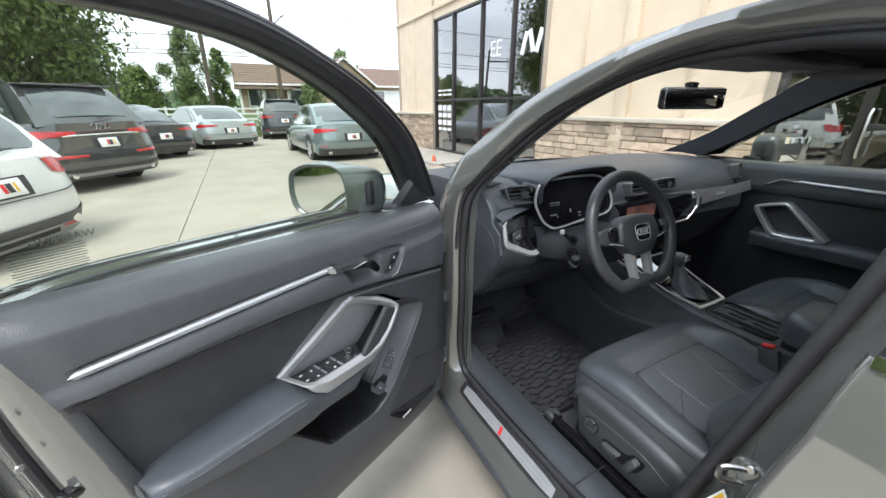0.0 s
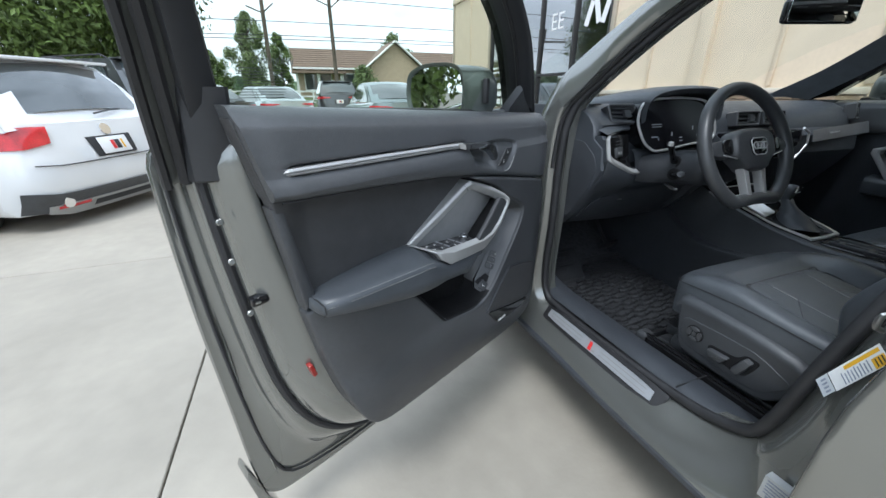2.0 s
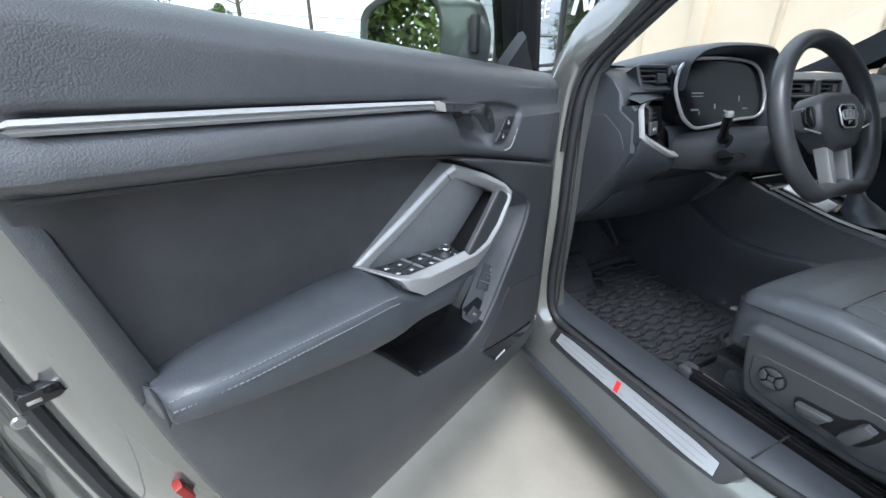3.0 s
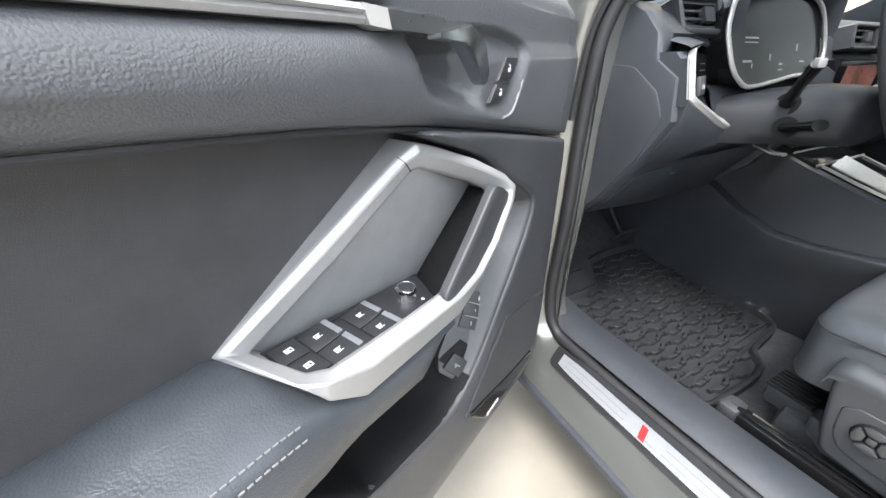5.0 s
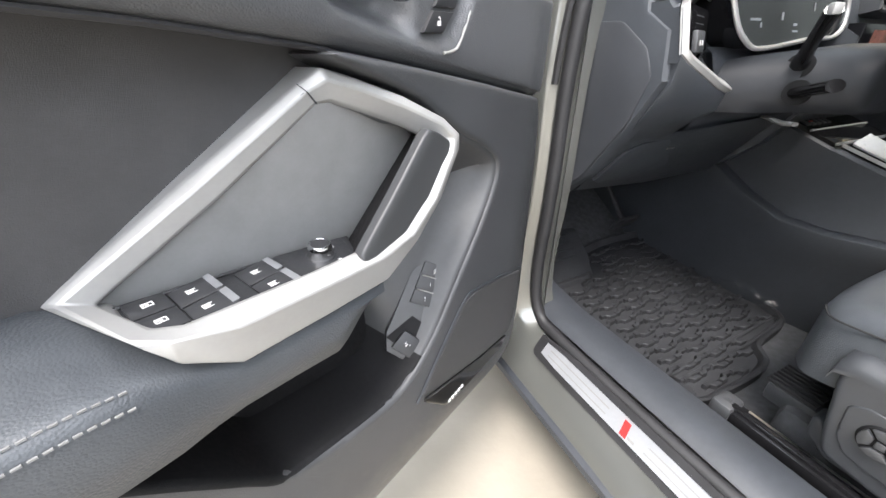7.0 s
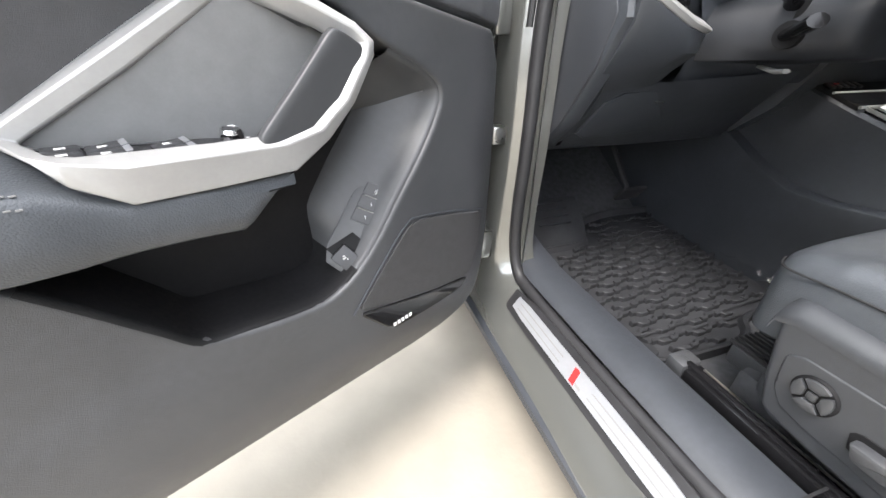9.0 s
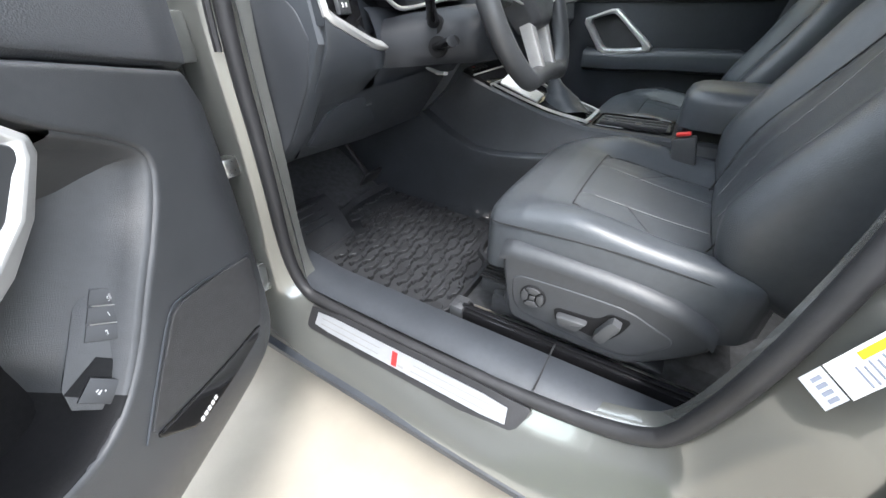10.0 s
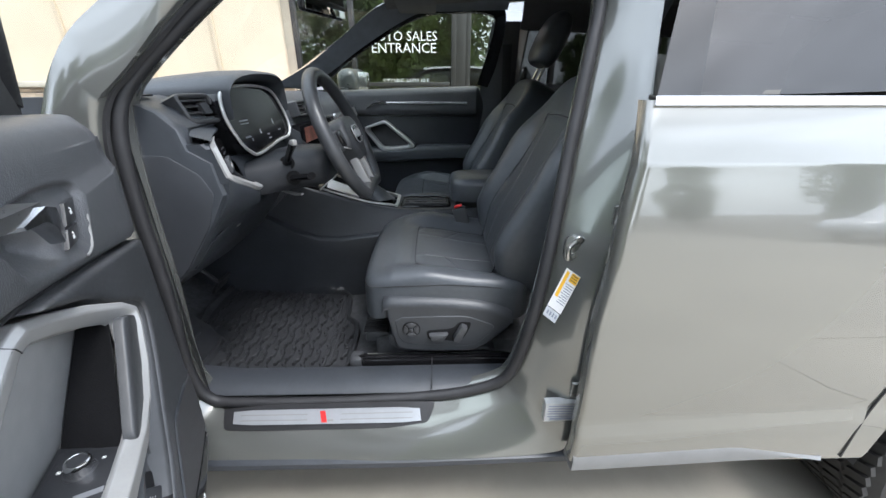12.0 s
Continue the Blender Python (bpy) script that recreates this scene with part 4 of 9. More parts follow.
for r_, h_ in ((.0098, .001), (.0100, .0085), (.0099, .0095), (.0094, .0125), (.0090, .0133), (.0080, .0135), (.0076, .0128), (.0001, .0126)):
    rings.append([mk @ Vector(((r_ + (.0004 if (j % 3 == 0 and h_ < .009) else 0)) * math.cos(2 * math.pi * j / seg), (r_ + (.0004 if (j % 3 == 0 and h_ < .009) else 0)) * math.sin(2 * math.pi * j / seg), h_)) for j in range(seg)])
loops(bm, rings, caps=(False, False))
knob = dpart("mirror_knob", bm, CHROME, "knurled chrome mirror adjuster", parent=swpan)
bm = bmnew()
disc(bm, mk @ Matrix.Translation((0, 0, .0127)), .0074, .0006, 32, .0002)
dpart("knob_top", bm, SWK, "grey top of the adjuster", parent=swpan)
bm = bmnew()
for a, r_ in ((20, .0165), (75, .0165), (160, .0170), (205, .0175), (300, .0170)):
    c = mk @ Vector((r_ * math.cos(radians(a)), r_ * math.sin(radians(a)), .0006))
    tube(bm, [c + Vector((.0016 * math.cos(t), .0016 * math.sin(t), 0)) for t in [2 * math.pi * j / 10 for j in range(10)]], .0003, 4, True)
    box(bm, c, (.0012, .0012, .0004), 0)
dpart("switch_symbol", bm, WHITE, parent=swpan)

# trim strip, release handle, lock buttons
bm = bmnew()
rings = []
for u, z, h, d in ((.958, 1.1165, .001, .0), (.950, 1.117, .0052, .004), (.80, 1.118, .0058, .005), (.65, 1.1185, .0056, .005), (.545, 1.1185, .0054, .005)):
    n = .1905
    rings.append([(u, n - .008, z + h), (u, n + d, z + h), (u, n + d + .0035, z + h * .35), (u, n + d - .0015, z + .0002), (u, n + d + .0015, z - h * .5), (u, n + d - .001, z - h), (u, n - .008, z - h)])
loops(bm, rings)
dpart("trim_strip", bm, mat("satin_trim_strip", (0.48, 0.48, 0.48), 0.34, 0.4, 0.04, 30), "slim silver trim strip", angle=25)
bm = bmnew()
tube(bm, bez([(.374, .2005, 1.0378), (.360, .2005, 1.0395), (.350, .2005, 1.0460), (.334, .200, 1.071), (.3185, .1985, 1.0975)], 4), .0014, 6)
dpart("recess_trim", bm, SILVER, "thin silver edge")
DARKMET = mat("dark_satin_metal", (0.20, 0.205, 0.21), 0.3, 0.8, 0.05, 20)
bm = bmnew()
loops(bm, [[(.560, .186, 1.1240), (.560, .198, 1.1240), (.556, .199, 1.1125), (.556, .186, 1.1125)], [(.550, .186, 1.1230), (.548, .207, 1.1215), (.545, .207, 1.1100), (.548, .186, 1.1095)]])
hb = dpart("handle_base", bm, SILVER, "bright satin end of the release handle", angle=20)
bm = bmnew()
loops(bm, [[(.5475, .186, 1.1225), (.5475, .206, 1.1210), (.545, .206, 1.1105), (.547, .186, 1.1100)], [(.50, .190, 1.1205), (.50, .212, 1.1195), (.502, .212, 1.1085), (.502, .190, 1.1085)], [(.462, .192, 1.1190), (.460, .213, 1.1175), (.470, .213, 1.1060), (.472, .192, 1.1065)]])
dpart("handle_bar", bm, DARKMET, "dark satin bar of the release handle", parent=hb, angle=20)
bm = bmnew()
loops(bm, [[(.507, .205, 1.1105), (.505, .2155, 1.1095), (.504, .2155, 1.1065), (.506, .205, 1.1060)], [(.480, .206, 1.1175), (.468, .2185, 1.1155), (.478, .2190, 1.1050), (.484, .206, 1.1040)], [(.452, .205, 1.1110), (.445, .2165, 1.1085), (.462, .2180, 1.0965), (.468, .205, 1.0965)],
           [(.424, .200, 1.0840), (.421, .2080, 1.0830), (.436, .2100, 1.0755), (.440, .200, 1.0760)], [(.422, .199, 1.0750), (.4205, .2060, 1.0745), (.430, .2075, 1.0720), (.433, .199, 1.0725)]])
dpart("release_handle", bm, mat("soft_chrome", (0.46, 0.47, 0.48), 0.2, 1.0, 0.03, 10), "chrome inside release handle", angle=18)
for ol, dz in (([(.366, 1.0945), (.3385, 1.0945), (.3515, 1.0735), (.3805, 1.0735)], .003), ([(.3825, 1.0705), (.3535, 1.0705), (.3690, 1.0535), (.3960, 1.0535)], -.003)):
    bm = bmnew()
    prism(bm, ol, .180, .1960, bev=.0013)
    b = dpart("lock_button", bm, SWK, "black lock button with a white symbol")
    uc, zc = sum(p[0] for p in ol) / 4, sum(p[1] for p in ol) / 4
    bm = bmnew()
    box(bm, (uc, .1963, zc - .001), (.0042, .0006, .0036), 0)
    tube(bm, [(uc - .0014, .1963, zc + .001), (uc - .0014, .1963, zc + .0030), (uc + .0004 + dz * .2, .1963, zc + .0042), (uc + .0014, .1963, zc + .0030)], .0004, 4)
    dpart("lock_symbol", bm, WHITE, parent=b)


# memory buttons and tailgate button on the pocket's slope
def slope(u, z, h=0.0):
    k = .85 * (-.74 * (u - .372) - .67 * (z - .757))
    return (u + .45 * h, .1795 + k + .75 * h, z + .40 * h)


slf = lambda p, q, r: slope(p, q, r)
bm = bmnew()
prism(bm, chaikin([(.370, .804), (.333, .794), (.418, .677), (.447, .712)], 1, .16), -.012, .0010, fn=slf, bev=.0008)
mem = dpart("memory_panel", bm, PLASTIC, "black seat memory button panel")
ax_, cr_ = Vector((.634, -.773)), Vector((-.86, -.51))
for c, txt in (((.3565, .7865), "SET"), ((.3685, .7715), "1"), ((.3805, .7565), "2")):
    c = Vector(c)
    bm = bmnew()
    prism(bm, [c + ax_ * .0088 + cr_ * .0135, c - ax_ * .0088 + cr_ * .0135, c - ax_ * .0088 - cr_ * .0135, c + ax_ * .0088 - cr_ * .0135], 0, .0036, fn=slf, bev=.0012)
    dpart("memory_button", bm, SWK, "black button with white lettering", parent=mem)
    m = Matrix.Translation(slope(c.x, c.y, .0038)) @ Matrix(((-.97, -.1, -.2, 0), (-.22, -.2, .95, 0), (.05, .97, -.2, 0), (0, 0, 0, 1)))
    letters(txt, .0072, .0002, WHITE, mem, m, local=True)
bm = bmnew()
for c in ((.3625, .779), (.3745, .764)):
    c = Vector(c)
    tube(bm, [slope(*(c + cr_ * .011), .0034), slope(*(c - cr_ * .011), .0034)], .0007, 5)
dpart("button_line", bm, SILVER, parent=mem)
bm = bmnew()
c = Vector((.413, .718))
prism(bm, [c + Vector(v) for v in ((-.012, .022), (-.026, .002), (.006, -.026), (.024, .004))], .0, .0016, fn=slf, bev=.0006)
dpart("button_recess", bm, SHADEBLK, "dark finger recess", parent=mem)
c = Vector((.4195, .7095))
bm = bmnew()
prism(bm, [c + Vector(v) for v in ((-.004, .0165), (-.0165, -.001), (.004, -.0165), (.0165, .001))], 0, .0052, fn=slf, bev=.0014)
dpart("tailgate_button", bm, SWK, "black tailgate button", parent=mem)
bm = bmnew()
for du, dz, a, b in ((0, 0, .0075, .0018), (.0008, .0022, .0042, .0016), (-.0022, -.0016, .0016, .0016), (.0022, -.0016, .0016, .0016)):
    box(bm, slope(c.x + du, c.y + dz, .0055), (a, .0005, b), 0)
dpart("switch_symbol", bm, WHITE, parent=mem)

# speaker grille with a gloss strip below
SPK = [(.330, .737), (.306, .741), (.251, .732), (.158, .708), (.168, .636), (.192, .592), (.277, .602), (.361, .619), (.427, .633), (.380, .685)]
bm = bmnew()
sheet(bm, chaikin(SPK, 1, .12), lambda u, z: lower_n(u, z) + .0022, edge=.0022, back=.006, grid=.014)
speaker = dpart("speaker_grille", bm, mat("perforated_speaker_plastic", (0.040, 0.040, 0.042), 0.6, 0, 0.15, 120, 0.8, 900), "dark speaker grille")
bm = bmnew()
tube(bm, bez([(u, lower_n(u, z) + .0016, z) for u, z in ((.434, .632), (.384, .689), (.334, .741), (.306, .745), (.251, .736), (.158, .712))], 4), .0013, 6)
dpart("grille_edge", bm, PLASTIC_DK, "narrow raised edge of the grille", parent=speaker)
bm = bmnew()
sheet(bm, chaikin([(.428, .630), (.361, .616), (.277, .599), (.194, .590), (.215, .570), (.291, .565), (.37, .567)], 1, .15), lambda u, z: lower_n(u, z) + .003, edge=.003, back=.006, grid=.012)
dpart("speaker_trim", bm, GLOSSBLK, "gloss black strip under the grille", parent=speaker)
bm = bmnew()
for k in range(5):
    box(bm, (.366 - .0078 * k, lower_n(.35, .579) + .0034, .5765 + .0006 * k), (.0052, .0008, .0062), 0)
dpart("printed_mark", bm, WHITE, "small white mark", parent=speaker)

# window frame, glass, sail and mirror
nz = lambda z: .07 + .45 * (z - 1.17)
FI = [(.145, 1.19), (.30, 1.345), (.44, 1.435), (.56, 1.49), (.69, 1.528), (.84, 1.541), (.95, 1.535), (1.005, 1.50), (1.025, 1.39), (1.005, 1.26), (.993, 1.20), (.985, 1.12)]
FO = [(.02, 1.165), (.21, 1.345), (.38, 1.45), (.54, 1.515), (.68, 1.555), (.85, 1.575), (.99, 1.572), (1.06, 1.54), (1.095, 1.40), (1.088, 1.28), (1.08, 1.19), (1.070, 1.09)]
fi, fo = bez([(u, nz(z), z) for u, z in FI], 6), bez([(u, nz(z), z) for u, z in FO], 6)
def off(P, d):
    return [p + Vector((0, d, 0)) for p in P]
mid = [a.lerp(b, .5) for a, b in zip(fi, fo)]
m3 = [a.lerp(b, .3) for a, b in zip(fi, fo)]
m7 = [a.lerp(b, .72) for a, b in zip(fi, fo)]
bm = bmnew()
loops(bm, [off(mid, .002), off(m7, .008), off(m7, -.006), [a.lerp(b, .94) + Vector((0, -.004, 0)) for a, b in zip(fi, fo)], off(fo, -.002), off(fo, -.04), off(fi, -.05)], closed=False)
frame_ = dpart("window_frame", bm, PAINT_IN, "painted window frame with black seals", angle=50)
bm = bmnew()
loops(bm, [off(fi, -.03), off(fi, .018), off(m3, .03), off(mid, .028), off(mid, .0)], closed=False)
dpart("frame_trim", bm, mat("black_frame_trim", (0.026, 0.027, 0.030), 0.5, 0, 0.1, 20, 0.1, 500), "black inner trim of the window frame", parent=frame_, angle=50)
bm = bmnew()
tube(bm, off(fo, .0), .007, 6)
dpart("outer_lip", bm, RUBBER, "black outer lip", parent=frame_)
bm = bmnew()
tube(bm, off(m7, .006), .009, 8)
tube(bm, off(fi, .010), .006, 6)
dpart("frame_seal", bm, RUBBER, "black rubber frame seal", parent=frame_)
bm = bmnew()
top = [(u, nz(z) - .02, z) for u, z in FI]
tt = bez(top, 6)
loops(bm, [tt, [(p.x, .06, 1.15) for p in tt]], closed=False)
gl = dpart("door_glass", bm, TINTLIGHT, "lightly tinted side window")
gl.visible_shadow = False
PRINT = mat("dark_glass_print", (0.10, 0.105, 0.10), 0.6)
gn = lambda z: .058 + .40 * (z - 1.15)
gm = lambda u, z: Matrix.Translation((u, gn(z) - .004, z)) @ Matrix(((1, 0, 0, 0), (0, 0, 1, 0), (0, 1, 0, 0), (0, 0, 0, 1)))
letters("WARNING", .014, .0002, PRINT, door, gm(.902, 1.272), name="glass_lettering", local=True)
for k in range(11):     # fine print below it
    bm = bmnew()
    box(bm, (.920, gn(1.262 - .0042 * k) - .004, 1.262 - .0042 * k), (.078 if k % 3 else .072, .0004, .0012), 0)
    dpart("fine_print", bm, PRINT, parent=gl)
for u, w_ in ((.975, .010), (.955, .016)):
    for k in range(3):
        bm = bmnew()
        box(bm, (u, gn(1.215 - .005 * k) - .004, 1.215 - .005 * k), (w_, .0004, .0018), 0)
        dpart("glass_mark", bm, PRINT, parent=gl)
bm = bmnew()   # sail trim
loops(bm, [[f(p[0], p[1], nz(p[1]) + .012) for p in [(.06, 1.16), (.245, 1.165), (.24, 1.19), (.20, 1.25), (.165, 1.225)]], [f(p[0], p[1], nz(p[1]) + .03) for p in [(.08, 1.163), (.225, 1.165), (.222, 1.188), (.195, 1.235), (.165, 1.212)]]])
dpart("sail_trim", bm, PLASTIC, "black mirror triangle trim")

bm = bmnew()   # black cover at the foot of the rear frame post
loops(bm, [[(1.046, .050, z), (1.044, .082 + k, z), (1.036, .094 + k, z), (1.012, .106 + k, z), (.992, .110 + k, z), (.986, .106 + k, z), (.985, .05, z)] for z, k in ((1.101, -.004), (1.104, .0), (1.16, .009), (1.235, .022))])
dpart("frame_cover", bm, bpy.data.materials["black_frame_trim"], "black cover at the frame's foot", parent=frame_, angle=30)


# ---- dashboard ----
def section(y0, up, top=1.185):
    return [(1.0, 1.05), (.92, 1.155), (.60, top), (.36, top + .004), (.29 + up, top - .004), (.245 + up, 1.16), (.215 + up, 1.13), (.205 + y0, 1.09), (.165 + y0, 1.065), (.155 + y0, 1.00), (.19 + y0, .94), (.26 + y0, .84), (.34 + y0, .77), (.45 + y0, .73), (.80, .72), (1.0, .8)]


bm = bmnew()
XS = [(-.699, .016, .016), (-.697, .006, .006), (-.690, .001, .001), (-.668, 0, .002), (-.655, .012, .006), (-.60, .05, .014), (-.555, .085, .02), (-.515, .095, .03), (-.505, .095, .095),
      (-.30, .095, .095), (-.165, .095, .095), (-.15, .01, .01), (.0, .02, .02), (.2, .02, .02), (.45, .0, .0), (.66, -.01, -.01), (.735, .02, .02), (.745, .06, .06)]
loops(bm, [[(x, y, z) for y, z in section(d, up)] for x, d, up in XS])
dash = part("dashboard", bm, DASH, suv, "charcoal soft-touch dashboard", angle=32)
# side cheek towards the door
bm = bmnew()
ck = chaikin([(.335, 1.085), (.25, 1.082), (.195, 1.045), (.175, 1.005), (.20, .935), (.275, .83), (.345, .765), (.42, .77), (.42, 1.07)], 1, .08)
prism(bm, ck, -.66, -.702, "side", bev=.006)
part("dash_cheek", bm, mat("dark_grey_end_cover", (0.036, 0.039, 0.045), 0.5, 0, 0.08, 20, 0.2, 900), dash, "dark grey end cover of the dashboard")
# instrument hood: a lip over the display, swept back into the top
HOOD = bez([(-.506, 1.148, 0), (-.505, 1.185, 0), (-.496, 1.206, 0), (-.46, 1.228, 0), (-.38, 1.241, 0), (-.28, 1.244, 0), (-.20, 1.240, 0), (-.168, 1.228, 0), (-.155, 1.200, 0), (-.150, 1.150, 0)], 5)
rings = []
for dy, kz, dz in ((.13, .80, -.035), (.03, .95, -.022), (.004, 1, -.014), (.0, 1, -.006), (.006, 1, .0), (.03, 1.0, .003), (.10, .97, .003), (.20, .85, .0), (.32, .50, .0), (.44, .08, -.004)):
    rings.append([(p.x, .200 + dy, 1.183 + (p.y - 1.183) * kz + dz) for p in HOOD])
bm = bmnew()
loops(bm, rings, closed=False)
part("instrument_hood", bm, DASH, dash, "curved hood over the instruments", angle=50)
# cluster face and its bright rim: a plane that leans back
def clu(x, z, d=0.0):
    return (x, .205 + (z - 1.06) * .22 - d, z)
CL = [(-.530, 1.135), (-.515, 1.185), (-.48, 1.205), (-.35, 1.21), (-.23, 1.203), (-.19, 1.18), (-.16, 1.115), (-.168, 1.078), (-.20, 1.062), (-.28, 1.060), (-.34, 1.052), (-.40, 1.045), (-.455, 1.042), (-.50, 1.07)]
cl = chaikin(CL, 2, .2)
bm = bmnew()
loops(bm, [[clu(p[0], p[1], 0) for p in cl], [clu(p[0], p[1], .006) for p in cl]])
cluster = part("instrument_display", bm, SCREEN, dash, "black digital instrument display")
bm = bmnew()
tube(bm, [clu(p[0], p[1], .012) for p in cl], .0042, 8, True)
part("display_rim", bm, BRIGHT, cluster, "bright rim round the instruments")
bm = bmnew()
loops(bm, [[clu(p[0], p[1], 0.0) for p in cl], [(p[0], .30, p[1]) for p in cl]], caps=(False, False))
part("display_shroud", bm, GLOSSBLK, cluster)
DIM = mat("dim_display_marks", (0.22, 0.23, 0.25), 0.4)
for x, z, w, h in ((-.46, 1.125, .045, .003), (-.46, 1.118, .045, .002), (-.46, 1.085, .03, .004), (-.43, 1.075, .004, .008), (-.37, 1.088, .006, .012), (-.33, 1.08, .012, .004), (-.33, 1.07, .016, .003), (-.27, 1.105, .004, .014), (-.25, 1.085, .02, .003)):
    bm = bmnew()
    loops(bm, [[clu(x, z, .0065), clu(x + w, z, .0065), clu(x + w, z + h, .0065), clu(x, z + h, .0065)], [clu(x, z, .007), clu(x + w, z, .007), clu(x + w, z + h, .007), clu(x, z + h, .007)]])
    part("display_mark", bm, DIM, cluster)


def vent(c, w, h, tilt, name="air_vent", turn=0.0, slats=3, skew=0.0):
    """A vent: dark frame, slats; faces -y."""
    m = Matrix.Translation(c) @ Matrix.Rotation(turn, 4, "Z") @ Matrix.Rotation(tilt, 4, "X")
    fn = lambda p, q, r: m @ Vector((p + skew * q, r, q))
    o = chaikin([(-w / 2, -h / 2), (w / 2, -h / 2), (w / 2, h / 2), (-w / 2, h / 2)], 1, .08)
    i = inset(o, .009)
    bm = bmnew()
    frame_plate(bm, o, i, .03, -.008, bev=.003, fn=fn)
    v = part(name, bm, PLASTIC, dash, "air vent with dark slats")
    bm = bmnew()
    loops(bm, [[fn(p[0], p[1], .03) for p in o], [fn(p[0], p[1], .032) for p in o]])
    part("vent_back", bm, RUBBER, v)
    for k in range(slats):
        z = -h / 2 + h * (k + 1) / (slats + 1)
        bm = bmnew()
        loops(bm, [[fn(-w / 2 + .008, z - .002, .0), fn(w / 2 - .008, z - .002, .0), fn(w / 2 - .008, z + .003, .028), fn(-w / 2 + .008, z + .003, .028)],
                   [fn(-w / 2 + .008, z + .002, .0), fn(w / 2 - .008, z + .002, .0), fn(w / 2 - .008, z + .007, .028), fn(-w / 2 + .008, z + .007, .028)]])
        part("slat", bm, PLASTIC, v)
    bm = bmnew()
    loops(bm, [[fn(w * .18 - .012, 0 - h * .18, -.006), fn(w * .18 + .012, -h * .18, -.006), fn(w * .18 + .012, h * .18, -.006), fn(w * .18 - .012, h * .18, -.006)], [fn(w * .18 - .012, 0 - h * .18, .006), fn(w * .18 + .012, -h * .18, .006), fn(w * .18 + .012, h * .18, .006), fn(w * .18 - .012, h * .18, .006)]])
    part("vent_tab", bm, PLASTIC, v)
    return v


vent((-.563, .246, 1.160), .106, .066, radians(-22), turn=radians(-6), skew=-.10, slats=4)
vent((.0, .205, 1.135), .13, .055, radians(-12))
vent((.15, .205, 1.135), .13, .055, radians(-12))
vent((.69, .200, 1.15), .07, .07, radians(-12), turn=radians(15))
bm = bmnew()
for k in range(6):
    box(bm, (-.655 + .012 * k, .33 + .004 * k, 1.1895), (.007, .07, .004), .001)
part("demister_slots", bm, RUBBER, dash)
# light switch pod: dark panel with a bright angled edge
POD_O = [Vector(p) for p in ((-.636, .183, 1.112), (-.672, .166, 1.108), (-.686, .156, 1.098), (-.686, .140, 1.040), (-.676, .135, 1.030), (-.60, .129, .994), (-.575, .132, .988), (-.548, .146, .985))]
POD_I = [Vector(p) for p in ((-.634, .192, 1.102), (-.664, .180, 1.099), (-.673, .172, 1.092), (-.671, .157, 1.046), (-.663, .151, 1.037), (-.597, .143, 1.005), (-.574, .146, .999), (-.552, .158, .996))]
POD_D = [Vector(p) for p in ((-.54, .228, 1.098), (-.54, .226, 1.095), (-.54, .224, 1.09), (-.54, .215, 1.05), (-.54, .212, 1.04), (-.54, .205, 1.01), (-.538, .20, 1.005), (-.536, .195, 1.0))]
bm = bmnew()
loops(bm, [[p + Vector((-.004, .012, .0)) for p in POD_I], [p + Vector((.002, .004, .0)) for p in POD_I], [p.lerp(q, .5) for p, q in zip(POD_I, POD_D)], POD_D], closed=False)
podo = part("light_switch_pod", bm, GLOSSBLK, dash, "gloss black light switch panel", angle=50)
bm = bmnew()
loops(bm, [[p + Vector((-.006, .008, -.005)) for p in POD_O], [p + Vector((-.0045, .0035, -.004)) for p in POD_O], POD_O, [p.lerp(q, .15) + Vector((0, -.0015, .001)) for p, q in zip(POD_O, POD_I)], POD_I, [p + Vector((.003, .006, 0)) for p in POD_I]], closed=False)
part("pod_rim", bm, SILVER, podo, "angular silver edge", angle=28)
podm = Matrix.Translation(POD_I[3].lerp(POD_D[3], .35) + Vector((.0, -.006, .004))) @ Matrix.Rotation(radians(24), 4, "Z") @ Matrix.Rotation(radians(-10), 4, "X")
bm = bmnew()
box(bm, podm @ Vector((0, 0, 0)), (.050, .008, .030), .002, m=podm.to_3x3().to_4x4())
lb = part("light_button", bm, PLASTIC, podo, "charcoal light button")
for dx in (-.010, .006):
    bm = bmnew()
    box(bm, podm @ Vector((dx, -.0045, -.002)), (.004, .0006, .007), 0, m=podm.to_3x3().to_4x4())
    part("button_symbol", bm, WHITE, lb)
for dz in (.024, .034, -.030):
    bm = bmnew()
    tube(bm, [podm @ Vector((-.020, .001, dz)), podm @ Vector((.030, .001, dz))], .0007, 5)
    part("panel_line", bm, PLASTIC, podo)
bm = bmnew()   # end of the pod, back to the dashboard's side
side = POD_O[1:5]
loops(bm, [[p + Vector((-.008, .008, -.005)) for p in side], [Vector((-.693, p.y + .018, p.z - .006)) for p in side], [Vector((-.694, p.y + .075, p.z - .008)) for p in side]], closed=False)
part("pod_side", bm, DASH, dash, "charcoal end of the light switch panel", angle=40)
bm = bmnew()   # ledge between the vent and the pod
loops(bm, [[(-.692, .200, 1.118), (-.65, .222, 1.124), (-.60, .236, 1.127), (-.53, .248, 1.135)], [(-.692, .168, 1.110), (-.66, .180, 1.114), (-.60, .200, 1.116), (-.53, .232, 1.115)], [(-.690, .164, 1.107), (-.672, .170, 1.110), (-.636, .187, 1.1125), (-.535, .232, 1.110)]], closed=False)
part("dash_ledge", bm, DASH, dash, "narrow ledge over the light switch", angle=40)
bm = bmnew()
XC = (-.505, -.45, -.40, -.30, -.20, -.14)
